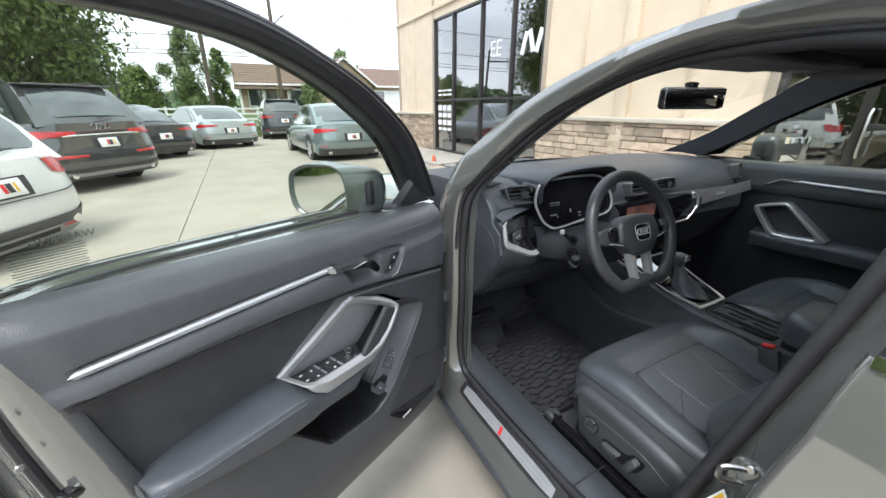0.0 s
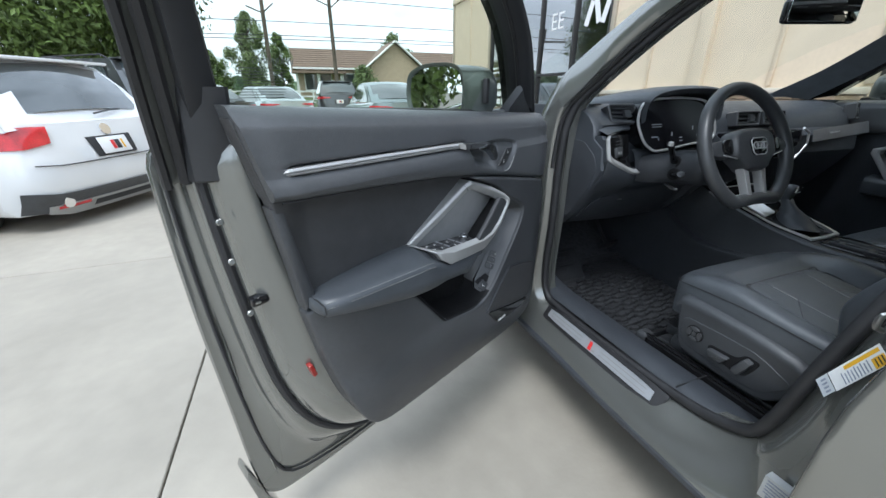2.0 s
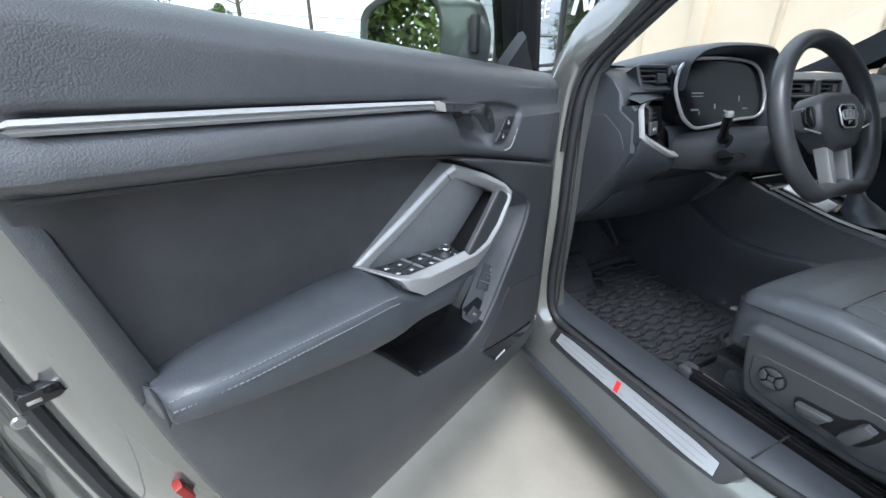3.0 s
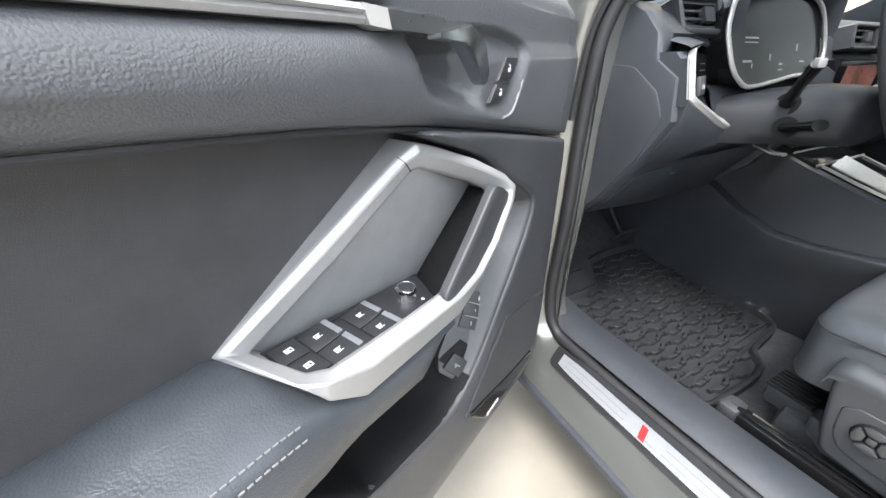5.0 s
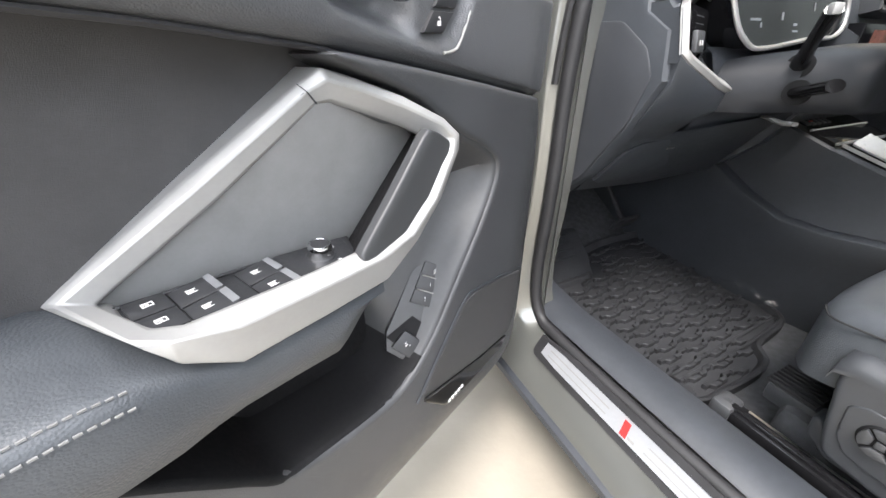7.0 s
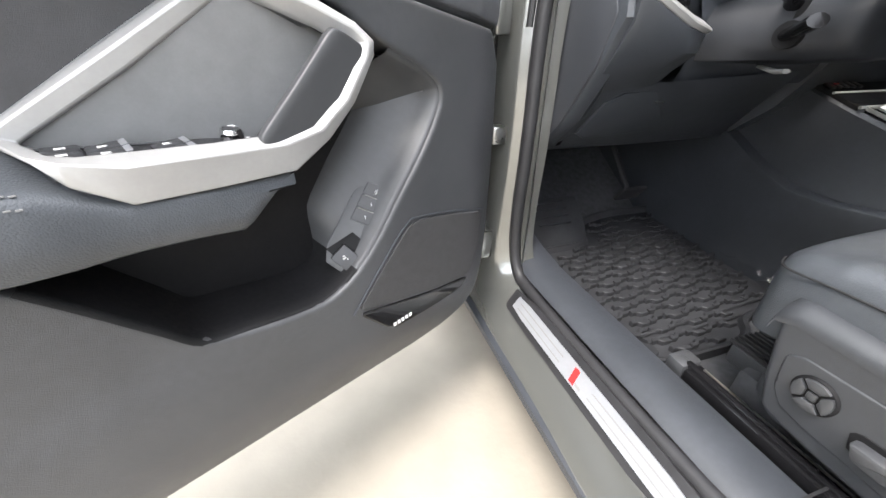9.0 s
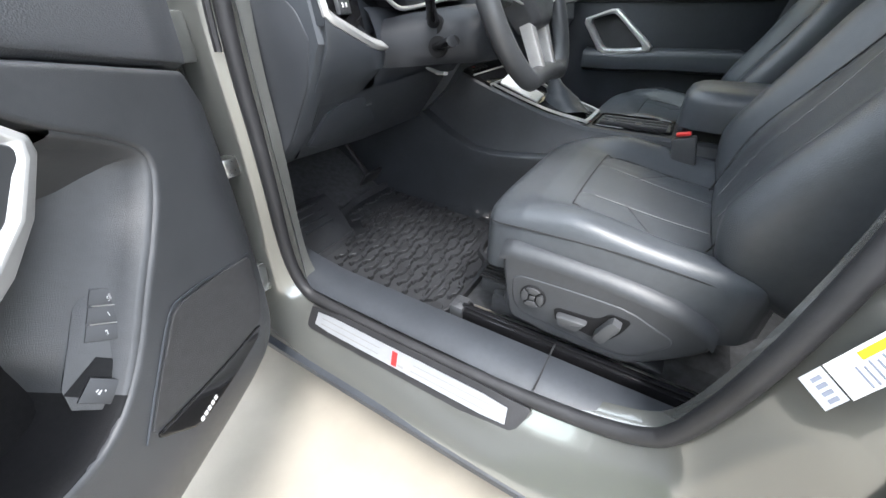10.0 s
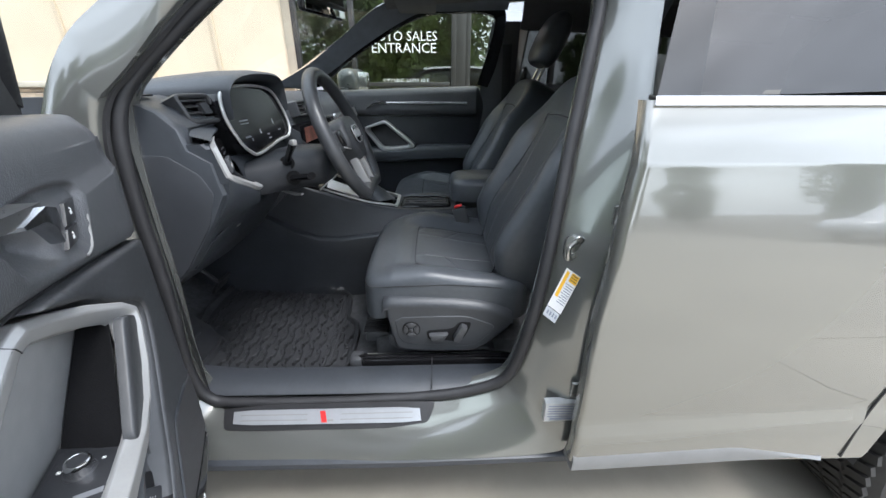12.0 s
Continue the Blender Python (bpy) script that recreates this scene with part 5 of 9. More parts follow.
loops(bm, [[(x, y, z) for x in XC] for y, z in ((.235, 1.046), (.222, 1.036), (.208, 1.00), (.21, .955), (.225, .915), (.24, .895))], closed=False)
part("column_panel", bm, PLASTIC_DK, dash, "charcoal panel round the steering column", angle=35)
bm = bmnew()   # fascia from the pod down to the knee panel
low = POD_O[2:]
loops(bm, [[p + Vector((-.003, .010, -.003)) for p in low], [p + Vector((-.0055, .0045, -.006)) for p in low], [Vector((p.x - .002, p.y + .012, max(.955, p.z - .045))) for p in low], [Vector((p.x, .200, .925)) for p in low], [Vector((p.x, .238, .892)) for p in low]], closed=False)
part("lower_fascia", bm, DASH, dash, "charcoal fascia under the light switch", angle=40)
# lower trim under the column, with a flap
bm = bmnew()
loops(bm, [[(-.655, .235, .90), (-.45, .215, .91), (-.19, .22, .92)], [(-.655, .33, .775), (-.45, .33, .765), (-.19, .34, .765)], [(-.655, .42, .74), (-.45, .43, .735), (-.19, .43, .735)]], closed=False)
part("knee_panel", bm, PLASTIC_DK, dash, "charcoal knee panel")
bm = bmnew()
prism(bm, chaikin([(-.645, .79), (-.62, .885), (-.47, .895), (-.44, .80)], 1, .15), .34, .322, fn=lambda p, q, r: (p, r - (q - .77) * .72, q), bev=.003)
fp = part("fuse_flap", bm, PLASTIC_DK, dash, "small storage flap")
bm = bmnew()
box(bm, (-.50, .254, .868), (.022, .008, .008), .003)
part("flap_latch", bm, STEEL, fp)
# centre stack and passenger trim
bm = bmnew()
stk = [(-.145, 1.088), (.30, 1.088), (.335, 1.03), (.29, .985), (-.10, .985), (-.145, 1.02)]
prism(bm, stk, .20, .172, "front", bev=.004)
stack = part("centre_display", bm, SCREEN, dash, "black touch display in the dashboard")
# flat reddish card: a warm reflection in the display glass, put in as colour
bm = bmnew()
box(bm, (-.02, .1715, 1.052), (.17, .002, .05), 0)
part("display_picture", bm, mat("dim_reddish_reflection", (0.30, 0.13, 0.10), 0.3, 0, 0.6, 22), stack, "dim reddish reflection painted on the display")
bm = bmnew()
tube(bm, [(.30, .168, 1.094), (.345, .168, 1.075), (.352, .168, 1.03), (.30, .168, .978), (.22, .168, .976)], .005, 8)
part("display_rim", bm, BRIGHT, stack, "angular silver edge")
bm = bmnew()
loops(bm, [[(.36, .165, 1.085), (.36, .155, 1.04), (.36, .18, 1.03)], [(.74, .165, 1.11), (.74, .150, 1.065), (.74, .18, 1.05)]], closed=False)
part("passenger_trim", bm, mat("satin_grey_decor", (0.30, 0.30, 0.31), 0.38, 0.6, 0.06, 30, 0.05, 500), dash, "satin grey decor panel")
bm = bmnew()
for k in range(8):
    box(bm, (.46 + .008 * k, .153, 1.073 + .0004 * k), (.005, .003, .006), 0)
part("decor_mark", bm, BRIGHT, dash)

# ---- steering wheel ----
WC = Vector((-.33, -.02, 1.072))
WR = Matrix.Translation(WC) @ Matrix.Rotation(radians(-23), 4, "X")     # local x right, z up in the wheel's plane, -y towards the seat
bm = bmnew()
RW = []
for j in range(64):
    a = 2 * math.pi * j / 64
    r = .178
    x, z = r * math.cos(a), r * math.sin(a)
    if z < -.155:
        z = -.155 - (z + .155) * .25 * -1 * -1
    RW.append(WR @ Vector((x, 0, z)))
tube(bm, RW, .0185, 14, True)
wheel = part("steering_wheel", bm, mat("dark_wheel_leather", (0.045, 0.047, 0.05), 0.36, 0, 0.1, 10, 0.14, 500, kind="leather"), suv, "black leather steering wheel with silver spokes")
fnw = lambda p, q, r: WR @ Vector((p, r, q))
bm = bmnew()
prism(bm, chaikin([(-.085, .035), (-.05, .055), (.05, .055), (.085, .035), (.09, -.02), (.06, -.045), (.04, -.07), (-.04, -.07), (-.06, -.045), (-.09, -.02)], 2, .2), .02, -.028, fn=fnw, bev=.014)
hub = part("airbag_cover", bm, PLASTIC, wheel, "charcoal airbag cover", angle=70)
bm = bmnew()
prism(bm, chaikin([(-.034, .022), (.034, .022), (.028, -.026), (-.028, -.026)], 1, .15), -.020, -.034, fn=fnw, bev=.003)
part("emblem_plate", bm, GLOSSBLK, hub, "dark plate with a silver ringed emblem")
bm = bmnew()
tube(bm, [fnw(p[0], p[1], -.033) for p in chaikin([(-.034, .022), (.034, .022), (.028, -.026), (-.028, -.026)], 1, .15)], .0015, 6, True)
part("emblem_rim", bm, BRIGHT, hub)
for k in range(4):
    bm = bmnew()
    tube(bm, [fnw(-.0195 + .013 * k + .0092 * math.cos(a), .0092 * math.sin(a), -.0358) for a in [2 * math.pi * j / 20 for j in range(20)]], .0019, 6, True)
    part("emblem_ring", bm, BRIGHT, hub)
for s in (-1, 1):
    bm = bmnew()
    prism(bm, chaikin([(s * .075, .03), (s * .165, .02), (s * .170, -.015), (s * .085, -.03)], 1, .2), .012, -.010, fn=fnw, bev=.006)
    part("side_spoke", bm, PLASTIC, wheel, "black side spoke")
    bm = bmnew()
    prism(bm, chaikin([(s * .082, .028), (s * .122, .024), (s * .122, -.012), (s * .088, -.02)], 1, .2), -.010, -.018, fn=fnw, bev=.003)
    pad_ = part("button_pad", bm, GLOSSBLK, wheel, "gloss black button pad")
    bm = bmnew()
    tube(bm, [fnw(s * .075, -.03, -.016), fnw(s * .128, -.018, -.016)], .0018, 6)
    part("pad_trim", bm, BRIGHT, wheel)
    bm = bmnew()
    prism(bm, [(s * .026, -.058), (s * .050, -.052), (s * .040, -.155), (s * .024, -.155)], .010, -.014, fn=fnw, bev=.005)
    part("lower_spoke", bm, SILVER, wheel, "satin silver lower spoke")
bm = bmnew()
rings = []
for y, xl, xr, zb_, zt in ((.030, -.412, -.248, .962, 1.036), (.038, -.422, -.238, .956, 1.043), (.06, -.428, -.232, .952, 1.047), (.11, -.438, -.215, .948, 1.047), (.165, -.475, -.18, .943, 1.040), (.215, -.50, -.155, .940, 1.03)):
    cx_, cz_ = (xl + xr) / 2, (zb_ + zt) / 2
    rings.append([(xl + .012, y, zb_), (xl, y, zb_ + .022), (xl + .004, y, zt - .030), (xl + .03, y, zt - .004), (cx_, y, zt + .004), (xr - .03, y, zt - .004), (xr, y, zt - .03), (xr - .004, y, zb_ + .022), (xr - .02, y, zb_), (cx_, y, zb_ - .006)])
loops(bm, rings)
col = part("column_shroud", bm, mat("dark_column_plastic", (0.024, 0.026, 0.030), 0.48, 0, 0.1, 14, 0.2, 900, spec=0.3), suv, "black steering column shroud", angle=60)
bm = bmnew()
tube(bm, [Vector((p[0][0] - .001, p[0][1], p[0][2] + .013)) for p in rings], .0010, 5)
part("shroud_joint", bm, RUBBER, col)
for pts, rad in (([(-.434, .122, 1.018), (-.490, .092, 1.050), (-.553, .054, 1.086)], [.013, .0085, .010]), ([(-.446, .106, .980), (-.470, .075, .988), (-.499, .040, .997)], [.012, .012, .0125]), ([(-.22, .10, 1.02), (-.17, .08, 1.05), (-.12, .06, 1.075)], [.012, .0085, .010])):
    bm = bmnew()
    tube(bm, pts, rad, 10, flat=.75)
    part("stalk", bm, GLOSSBLK, col, "black control stalk")
    bm = bmnew()
    tube(bm, [Vector(pts[0]) + Vector((.006, 0, 0)), Vector(pts[0]) + Vector((-.003, -.002, .001))], .019, 16)
    part("stalk_collar", bm, SHADEBLK, col, "dark collar of the stalk")
bm = bmnew()
box(bm, (-.554, .053, 1.087), (.012, .012, .013), .002, m=Matrix.Rotation(radians(-30), 4, "Z"))
part("stalk_tip", bm, SILVER, col, "silver stalk tip")
bm = bmnew()
tube(bm, [(-.40, .16, .934), (-.425, .115, .930), (-.432, .095, .932)], [.006, .008, .007], 8, flat=.5)
part("column_lever", bm, SILVER, col, "small grey column lever")

# ---- pedals, dead pedal ----
for nm, c, s in (("brake_pedal", (-.265, .49, .565), (.085, .012, .055)), ("accelerator_pedal", (-.12, .52, .52), (.05, .012, .15))):
    bm = bmnew()
    box(bm, c, s, .005, m=Matrix.Rotation(radians(35), 4, "X"))
    tube(bm, [Vector(c) + Vector((0, .01, 0)), Vector(c) + Vector((0, .12, .12))], .008, 6)
    p = part(nm, bm, RUBBER, suv, "black rubber pedal")
bm = bmnew()   # footrest, covered by the mat's raised flap
loops(bm, [[(x, .405, .452), (x, .418, .482), (x + .004, .440, .512), (x + .008, .500, .560), (x + .010, .520, .566), (x + .010, .56, .545), (x + .010, .60, .46)] for x in (-.628, -.622, -.56, -.50, -.462, -.456)])
dp = part("dead_pedal", bm, MATRUBBER, suv, "black rubber footrest", angle=50)
for k in range(4):
    bm = bmnew()
    box(bm, (-.545, .445 + .018 * k, .521 + .0138 * k), (.10, .006, .008), .002, m=Matrix.Rotation(radians(38), 4, "X"))
    part("footrest_rib", bm, MATRUBBER, dp)

# ---- centre console ----
bm = bmnew()
rings = []
for y, zt, zr, xr, xt in ((.85, .95, .88, -.13, -.10), (.60, .95, .86, -.13, -.10), (.45, .94, .815, -.135, -.10), (.34, .918, .764, -.138, -.098), (.25, .888, .718, -.148, -.094), (.164, .855, .686, -.154, -.090), (.08, .825, .682, -.150, -.082), (-.02, .792, .690, -.138, -.072), (-.12, .770, .700, -.122, -.062), (-.25, .768, .716, -.112, -.060), (-.36, .770, .732, -.108, -.060), (-.62, .772, .74, -.108, -.060)):
    R = .08
    rings.append([(xr - .018, y, .42), (xr - .016, y, zr - .05), (xr - .013, y, zr - .008), (xr - .010, y, zr - .002), (xr - .004, y, zr + .001), (xr + .020, y, zr + .004), (xt - .008, y, zt - .030), (xt - .002, y, zt - .008), (xt + .006, y, zt - .001), (xt + .016, y, zt), (.04, y, zt + .002), (R - xt - .016, y, zt), (R - xt, y, zt - .008), (R - xr - .02, y, zr), (R - xr + .01, y, .42)])
loops(bm, rings, closed=False)
console = part("centre_console", bm, mat("black_console_plastic", (0.032, 0.035, 0.040), 0.40, 0, 0.12, 12, 0.2, 900), suv, "charcoal centre console", angle=30)
top_z = lambda y: span([(-.7, .772), (-.25, .769), (-.12, .772), (-.02, .794), (.08, .827), (.164, .857), (.25, .890), (.34, .920)], y)
tp = lambda p, q, r: (p, q, top_z(q) + r)
bm = bmnew()
SUR = [(-.078, .145), (-.066, .02), (-.040, -.105), (-.028, -.128), (.110, -.128), (.125, -.10), (.145, .02), (.155, .145)]
prism(bm, resample(SUR, 60), -.01, .006, fn=tp, bev=.002)
shift = part("shifter_base", bm, GLOSSBLK, console, "gloss black shifter surround")
for side in (SUR[:5], SUR[4:]):
    bm = bmnew()
    P = bez([(p[0], p[1], 0) for p in side], 5)
    w_ = [.0035 + .009 * smooth(-.05, -.125, p.y) for p in P]
    C = Vector((.04, 0, 0))
    loops(bm, [[tp(p.x, p.y, .002) for p in P], [tp(p.x, p.y, .009) for p in P], [tp(p.x + (C.x - p.x) * w * 9, p.y + (.02 - p.y) * w * 6, .0085) for p, w in zip(P, w_)], [tp(p.x + (C.x - p.x) * w * 9, p.y + (.02 - p.y) * w * 6, .002) for p, w in zip(P, w_)]], closed=False)
    part("surround_trim", bm, BRIGHT, shift, "silver edge trim", angle=30)
bm = bmnew()   # bright angular panel ahead of the lever
loops(bm, [[tp(-.058, .135, .008), tp(.0, .135, .022), tp(.0, .02, .016), tp(-.050, .02, .006)], [tp(-.058, .135, .012), tp(.0, .135, .030), tp(.0, .02, .022), tp(-.050, .02, .010)]])
part("start_panel", bm, BRIGHT, shift, "bright angular trim by the shifter")
bm = bmnew()
rings = []
for k, (r_, h_) in enumerate(((.056, .004), (.055, .012), (.047, .022), (.044, .032), (.034, .042), (.031, .052), (.022, .066), (.019, .078), (.017, .09))):
    rings.append([Vector((.02 - .004 * k / 8, -.050 + .055 * k / 8, top_z(-.05) + h_)) + Vector((r_ * math.cos(a) * (1 + .05 * math.sin(3 * a + k)), r_ * 1.1 * math.sin(a), .004 * math.sin(2 * a + k))) for a in [2 * math.pi * j / 20 for j in range(20)]])
loops(bm, rings)
boot = part("shift_boot", bm, LEATHER, shift, "black leather shift boot", angle=50)
bm = bmnew()
rings = []
for h_, a_, b_, dy in ((.085, .014, .016, .0), (.10, .019, .024, .004), (.115, .022, .030, .004), (.128, .022, .031, .002), (.138, .018, .026, .0), (.141, .010, .016, -.002)):
    rings.append([(.014 + a_ * math.cos(t), .010 + dy + b_ * math.sin(t), top_z(-.05) + h_) for t in [2 * math.pi * j / 18 for j in range(18)]])
loops(bm, rings)
part("shift_knob", bm, LEATHER, shift, "black shift knob with chrome cap", angle=60)
bm = bmnew()
box(bm, (.014, -.018, top_z(-.05) + .128), (.030, .008, .022), .003)
part("knob_cap", bm, CHROME, shift)
bm = bmnew()
frame_plate(bm, chaikin([(-.035, -.135), (.115, -.135), (.115, -.335), (-.040, -.335)], 1, .08), chaikin([(-.027, -.143), (.107, -.143), (.107, -.327), (-.032, -.327)], 1, .08), .766, .7745, "top", bev=.002)
cups = part("cup_holder", bm, GLOSSBLK, console, "dark cup holder tray")
bm = bmnew()
prism(bm, [(-.032, -.138), (.112, -.138), (.112, -.332), (-.036, -.332)], .764, .7705, "top", bev=0)
part("tray_floor", bm, SHADEBLK, cups)
for x in (.0, .028, .062):
    bm = bmnew()
    box(bm, (x, -.235, .7745), (.007, .17, .010), .002)
    part("divider", bm, PLASTIC, cups)
for y in (-.18, -.25):
    bm = bmnew()
    box(bm, (.012, y, .776), (.022, .018, .010), .003)
    part("tray_button", bm, SWK, cups, "small black button")
bm = bmnew()
prism(bm, chaikin([(-.075, -.335), (.15, -.335), (.155, -.64), (-.08, -.64)], 2, .15), .800, .885, "top", bev=.028)
part("console_armrest", bm, LEATHER, console, "padded black centre armrest", angle=70)
bm = bmnew()
box(bm, (.04, -.49, .785), (.17, .27, .04), .006)
part("armrest_base", bm, RUBBER, console)
bm = bmnew()   # climate panel and open tray ahead of the shifter
prism(bm, [(-.086, .155), (.166, .155), (.17, .265), (-.090, .265)], -.004, .005, fn=tp, bev=.001)
cs = part("climate_strip", bm, GLOSSBLK, console, "gloss black climate controls")
for k in range(5):
    bm = bmnew()
    box(bm, tp(-.066 + .022 * k, .232, .006), (.017, .022, .004), .001, m=Matrix.Rotation(radians(20), 4, "X"))
    part("climate_key", bm, SWK, cs, "small black key")
for y0 in (.150, .205, .268):
    bm = bmnew()
    tube(bm, [tp(-.090, y0, .005), tp(.17, y0, .005)], .0028 if y0 > .2 else .0034, 6)
    part("climate_trim", bm, BRIGHT, cs, "thin bright trim")
bm = bmnew()
box(bm, tp(-.045, .232, .0085), (.012, .004, .002), 0)
part("climate_light", bm, RED, cs)
for x in (-.075, -.035):
    bm = bmnew()
    disc(bm, Matrix.Translation((x, .305, top_z(.305) + .002)) @ Matrix.Rotation(radians(20), 4, "X"), .009, .006, 16)
    part("round_button", bm, CHROME if x < -.05 else SWK, console, "small round button")


# ---- seats ----
def line_dist(x, y, L):
    best = 9.0
    for a, b in zip(L, L[1:]):
        dx, dy = b[0] - a[0], b[1] - a[1]
        t = min(1, max(0, ((x - a[0]) * dx + (y - a[1]) * dy) / max(dx * dx + dy * dy, 1e-12)))
        best = min(best, math.hypot(x - a[0] - t * dx, y - a[1] - t * dy))
    return best


CUSHION = chaikin([(-.262, -.11), (-.20, -.072), (.20, -.072), (.262, -.11), (.272, -.30), (.255, -.56), (-.255, -.56), (-.272, -.30)], 3, .2)
C_SEAMS = [[(-.155, -.54), (-.160, -.30), (-.150, -.232), (-.125, -.215), (.125, -.215), (.150, -.232), (.160, -.30), (.155, -.54)], [(-.06, -.54), (-.085, -.22)], [(.06, -.54), (.085, -.22)], [(-.16, -.36), (-.075, -.30)], [(.16, -.36), (.075, -.30)]]
BACK = chaikin([(-.225, .02), (-.262, .16), (-.262, .36), (-.205, .56), (-.12, .625), (.12, .625), (.205, .56), (.262, .36), (.262, .16), (.225, .02)], 3, .2)
B_SEAMS = [[(-.140, .03), (-.155, .22), (-.115, .46), (-.09, .49), (.09, .49), (.115, .46), (.155, .22), (.140, .03)], [(-.05, .06), (-.085, .47)], [(.05, .06), (.085, .47)]]


def cushion_z(x, y):
    h = span([(.06, .0), (.10, .742), (.16, .752), (.24, .744), (.36, .722), (.48, .706), (.60, .704)][1:], -y)
    h += .034 * smooth(.150, .225, abs(x)) * smooth(.10, .28, -y) + .010 * smooth(.15, .08, -y) * 0
    d = [line_dist(x, y, L) for L in C_SEAMS]
    return h - .0042 * math.exp(-(d[0] / .0055) ** 2) - .0022 * math.exp(-(min(d[1:]) / .005) ** 2)


def back_n(x, t):
    h = .055 + .045 * smooth(.13, .215, abs(x)) * smooth(.02, .14, t) * (1 - smooth(.36, .58, t)) + .012 * math.exp(-((t - .16) / .10) ** 2)
    d = [line_dist(x, t, L) for L in B_SEAMS]
    return h - .0042 * math.exp(-(d[0] / .0055) ** 2) - .0022 * math.exp(-(min(d[1:]) / .005) ** 2)


def seat(cx, label):
    bm = bmnew()
    sheet(bm, CUSHION, cushion_z, edge=.030, back=.085, grid=.0085, fn=lambda p, q, r: (cx + p, q, r))
    s = part("front_seat", bm, LEATHER, suv, label, angle=180)
    A, B = Vector((0, -.475, .66)), Vector((0, -.735, 1.235))
    up = (B - A).normalized()
    fw = Vector((0, up.z, -up.y))
    bm = bmnew()
    sheet(bm, BACK, back_n, edge=.040, back=.10, grid=.0095, fn=lambda p, q, r: A + Vector((cx + p, 0, 0)) + up * q + fw * r)
    loops(bm, [[A + Vector((cx + p.x * k, 0, 0)) + up * (.31 + (p.y - .31) * k) + fw * r for p in BACK] for k, r in ((1.0, -.08), (.96, -.10), (.8, -.105))], caps=(False, True))
    part("backrest", bm, LEATHER, s, "padded black leather backrest", angle=180)
    bm = bmnew()
    rings = []
    for t, w, d in ((0, .09, .030), (.02, .120, .052), (.08, .138, .058), (.15, .136, .055), (.20, .118, .044), (.218, .09, .026), (.224, .05, .010)):
        c = B + up * (.050 + t) + fw * .02
        rings.append([c + Vector((cx + w * math.copysign(abs(math.cos(a)) ** .7, math.cos(a)), 0, 0)) + fw * d * math.copysign(abs(math.sin(a)) ** .8, math.sin(a)) for a in [2 * math.pi * j / 20 for j in range(20)]])
    loops(bm, rings)
    hr = part("headrest", bm, LEATHER, s, "black leather headrest", sub=1, angle=180)
    for dx in (-.05, .05):
        bm = bmnew()
        tube(bm, [B + Vector((cx + dx, 0, 0)) + up * -.03, B + Vector((cx + dx, 0, 0)) + up * .10], .006, 8)
        part("headrest_post", bm, CHROME, hr)
    GROOVE = bpy.data.materials.get("dark_seam") or mat("dark_seam", (0.012, 0.012, 0.013), 0.7)
    STC = bpy.data.materials.get("grey_thread")
    dense = lambda L: [p for p in bez([(a, b, 0) for a, b in L], 8)]
    for j, L in enumerate(C_SEAMS):
        bm = bmnew()
        tube(bm, [(cx + p.x, p.y, cushion_z(p.x, p.y) + (.0006 if j else .0002)) for p in dense(L)], .0017 if j == 0 else .0008, 6)
        part("cushion_seam", bm, STC if j in (1, 2) else GROOVE, s)
    for j, L in enumerate(B_SEAMS):
        bm = bmnew()
        tube(bm, [A + Vector((cx + p.x, 0, 0)) + up * p.y + fw * (back_n(p.x, p.y) + .0004) for p in dense(L)], .0017 if j == 0 else .0008, 6)
        part("backrest_seam", bm, STC if j else GROOVE, s)
    for sx in (-1, 1):     # stitched edge along the side of the cushion
        bm = bmnew()
        tube(bm, bez([Vector((cx + sx * .215, -.083, .722)), Vector((cx + sx * .252, -.106, .726)), Vector((cx + sx * .2655, -.17, .735)), Vector((cx + sx * .269, -.30, .740)), Vector((cx + sx * .264, -.40, .731)), Vector((cx + sx * .258, -.455, .722))], 6), .0013, 6)
        part("cushion_piping", bm, GROOVE, s)
    return s


dseat = seat(-.345, "black leather driver's seat with perforated centre")
seat(.40, "black leather passenger seat")
# plastic side cover of the driver's seat with its controls
SV = chaikin([(-0.141, 0.687), (-0.160, 0.693), (-0.314, 0.689), (-0.417, 0.672), (-0.476, 0.642), (-0.474, 0.618), (-0.392, 0.544), (-0.358, 0.538), (-0.243, 0.539), (-0.177, 0.548), (-0.165, 0.557)], 1, .18)
side_x = lambda y, z: .632 - .10 * max(0, .60 - z) - .06 * max(0, -.36 - y)     # how far out the cover stands
fs = lambda p, q, r: (-r, p, q)
bm = bmnew()
sheet(bm, SV, side_x, edge=.008, back=.05, grid=.012, fn=fs)
valance = part("seat_side_cover", bm, mat("charcoal_seat_plastic", (0.042, 0.045, 0.050), 0.42, 0, 0.1, 12, 0.15, 900), dseat, "charcoal seat side cover", angle=70)
bm = bmnew()   # shoulder of the cover, rounded in under the cushion
SH = [(-.136, .672), (-.139, .686), (-.160, .692), (-.24, .6915), (-.314, .688), (-.37, .681), (-.417, .671), (-.46, .652), (-.478, .636)]
loops(bm, [[(-side_x(y, z) - dx, y, z + dz) for y, z in SH] for dx, dz in ((.0005, -.010), (.0012, -.002), (-.002, .005), (-.012, .014), (-.026, .018), (-.04, .012))], closed=False)
part("cover_shoulder", bm, bpy.data.materials["charcoal_seat_plastic"], valance, "rounded upper edge of the side cover", angle=80)
bm = bmnew()
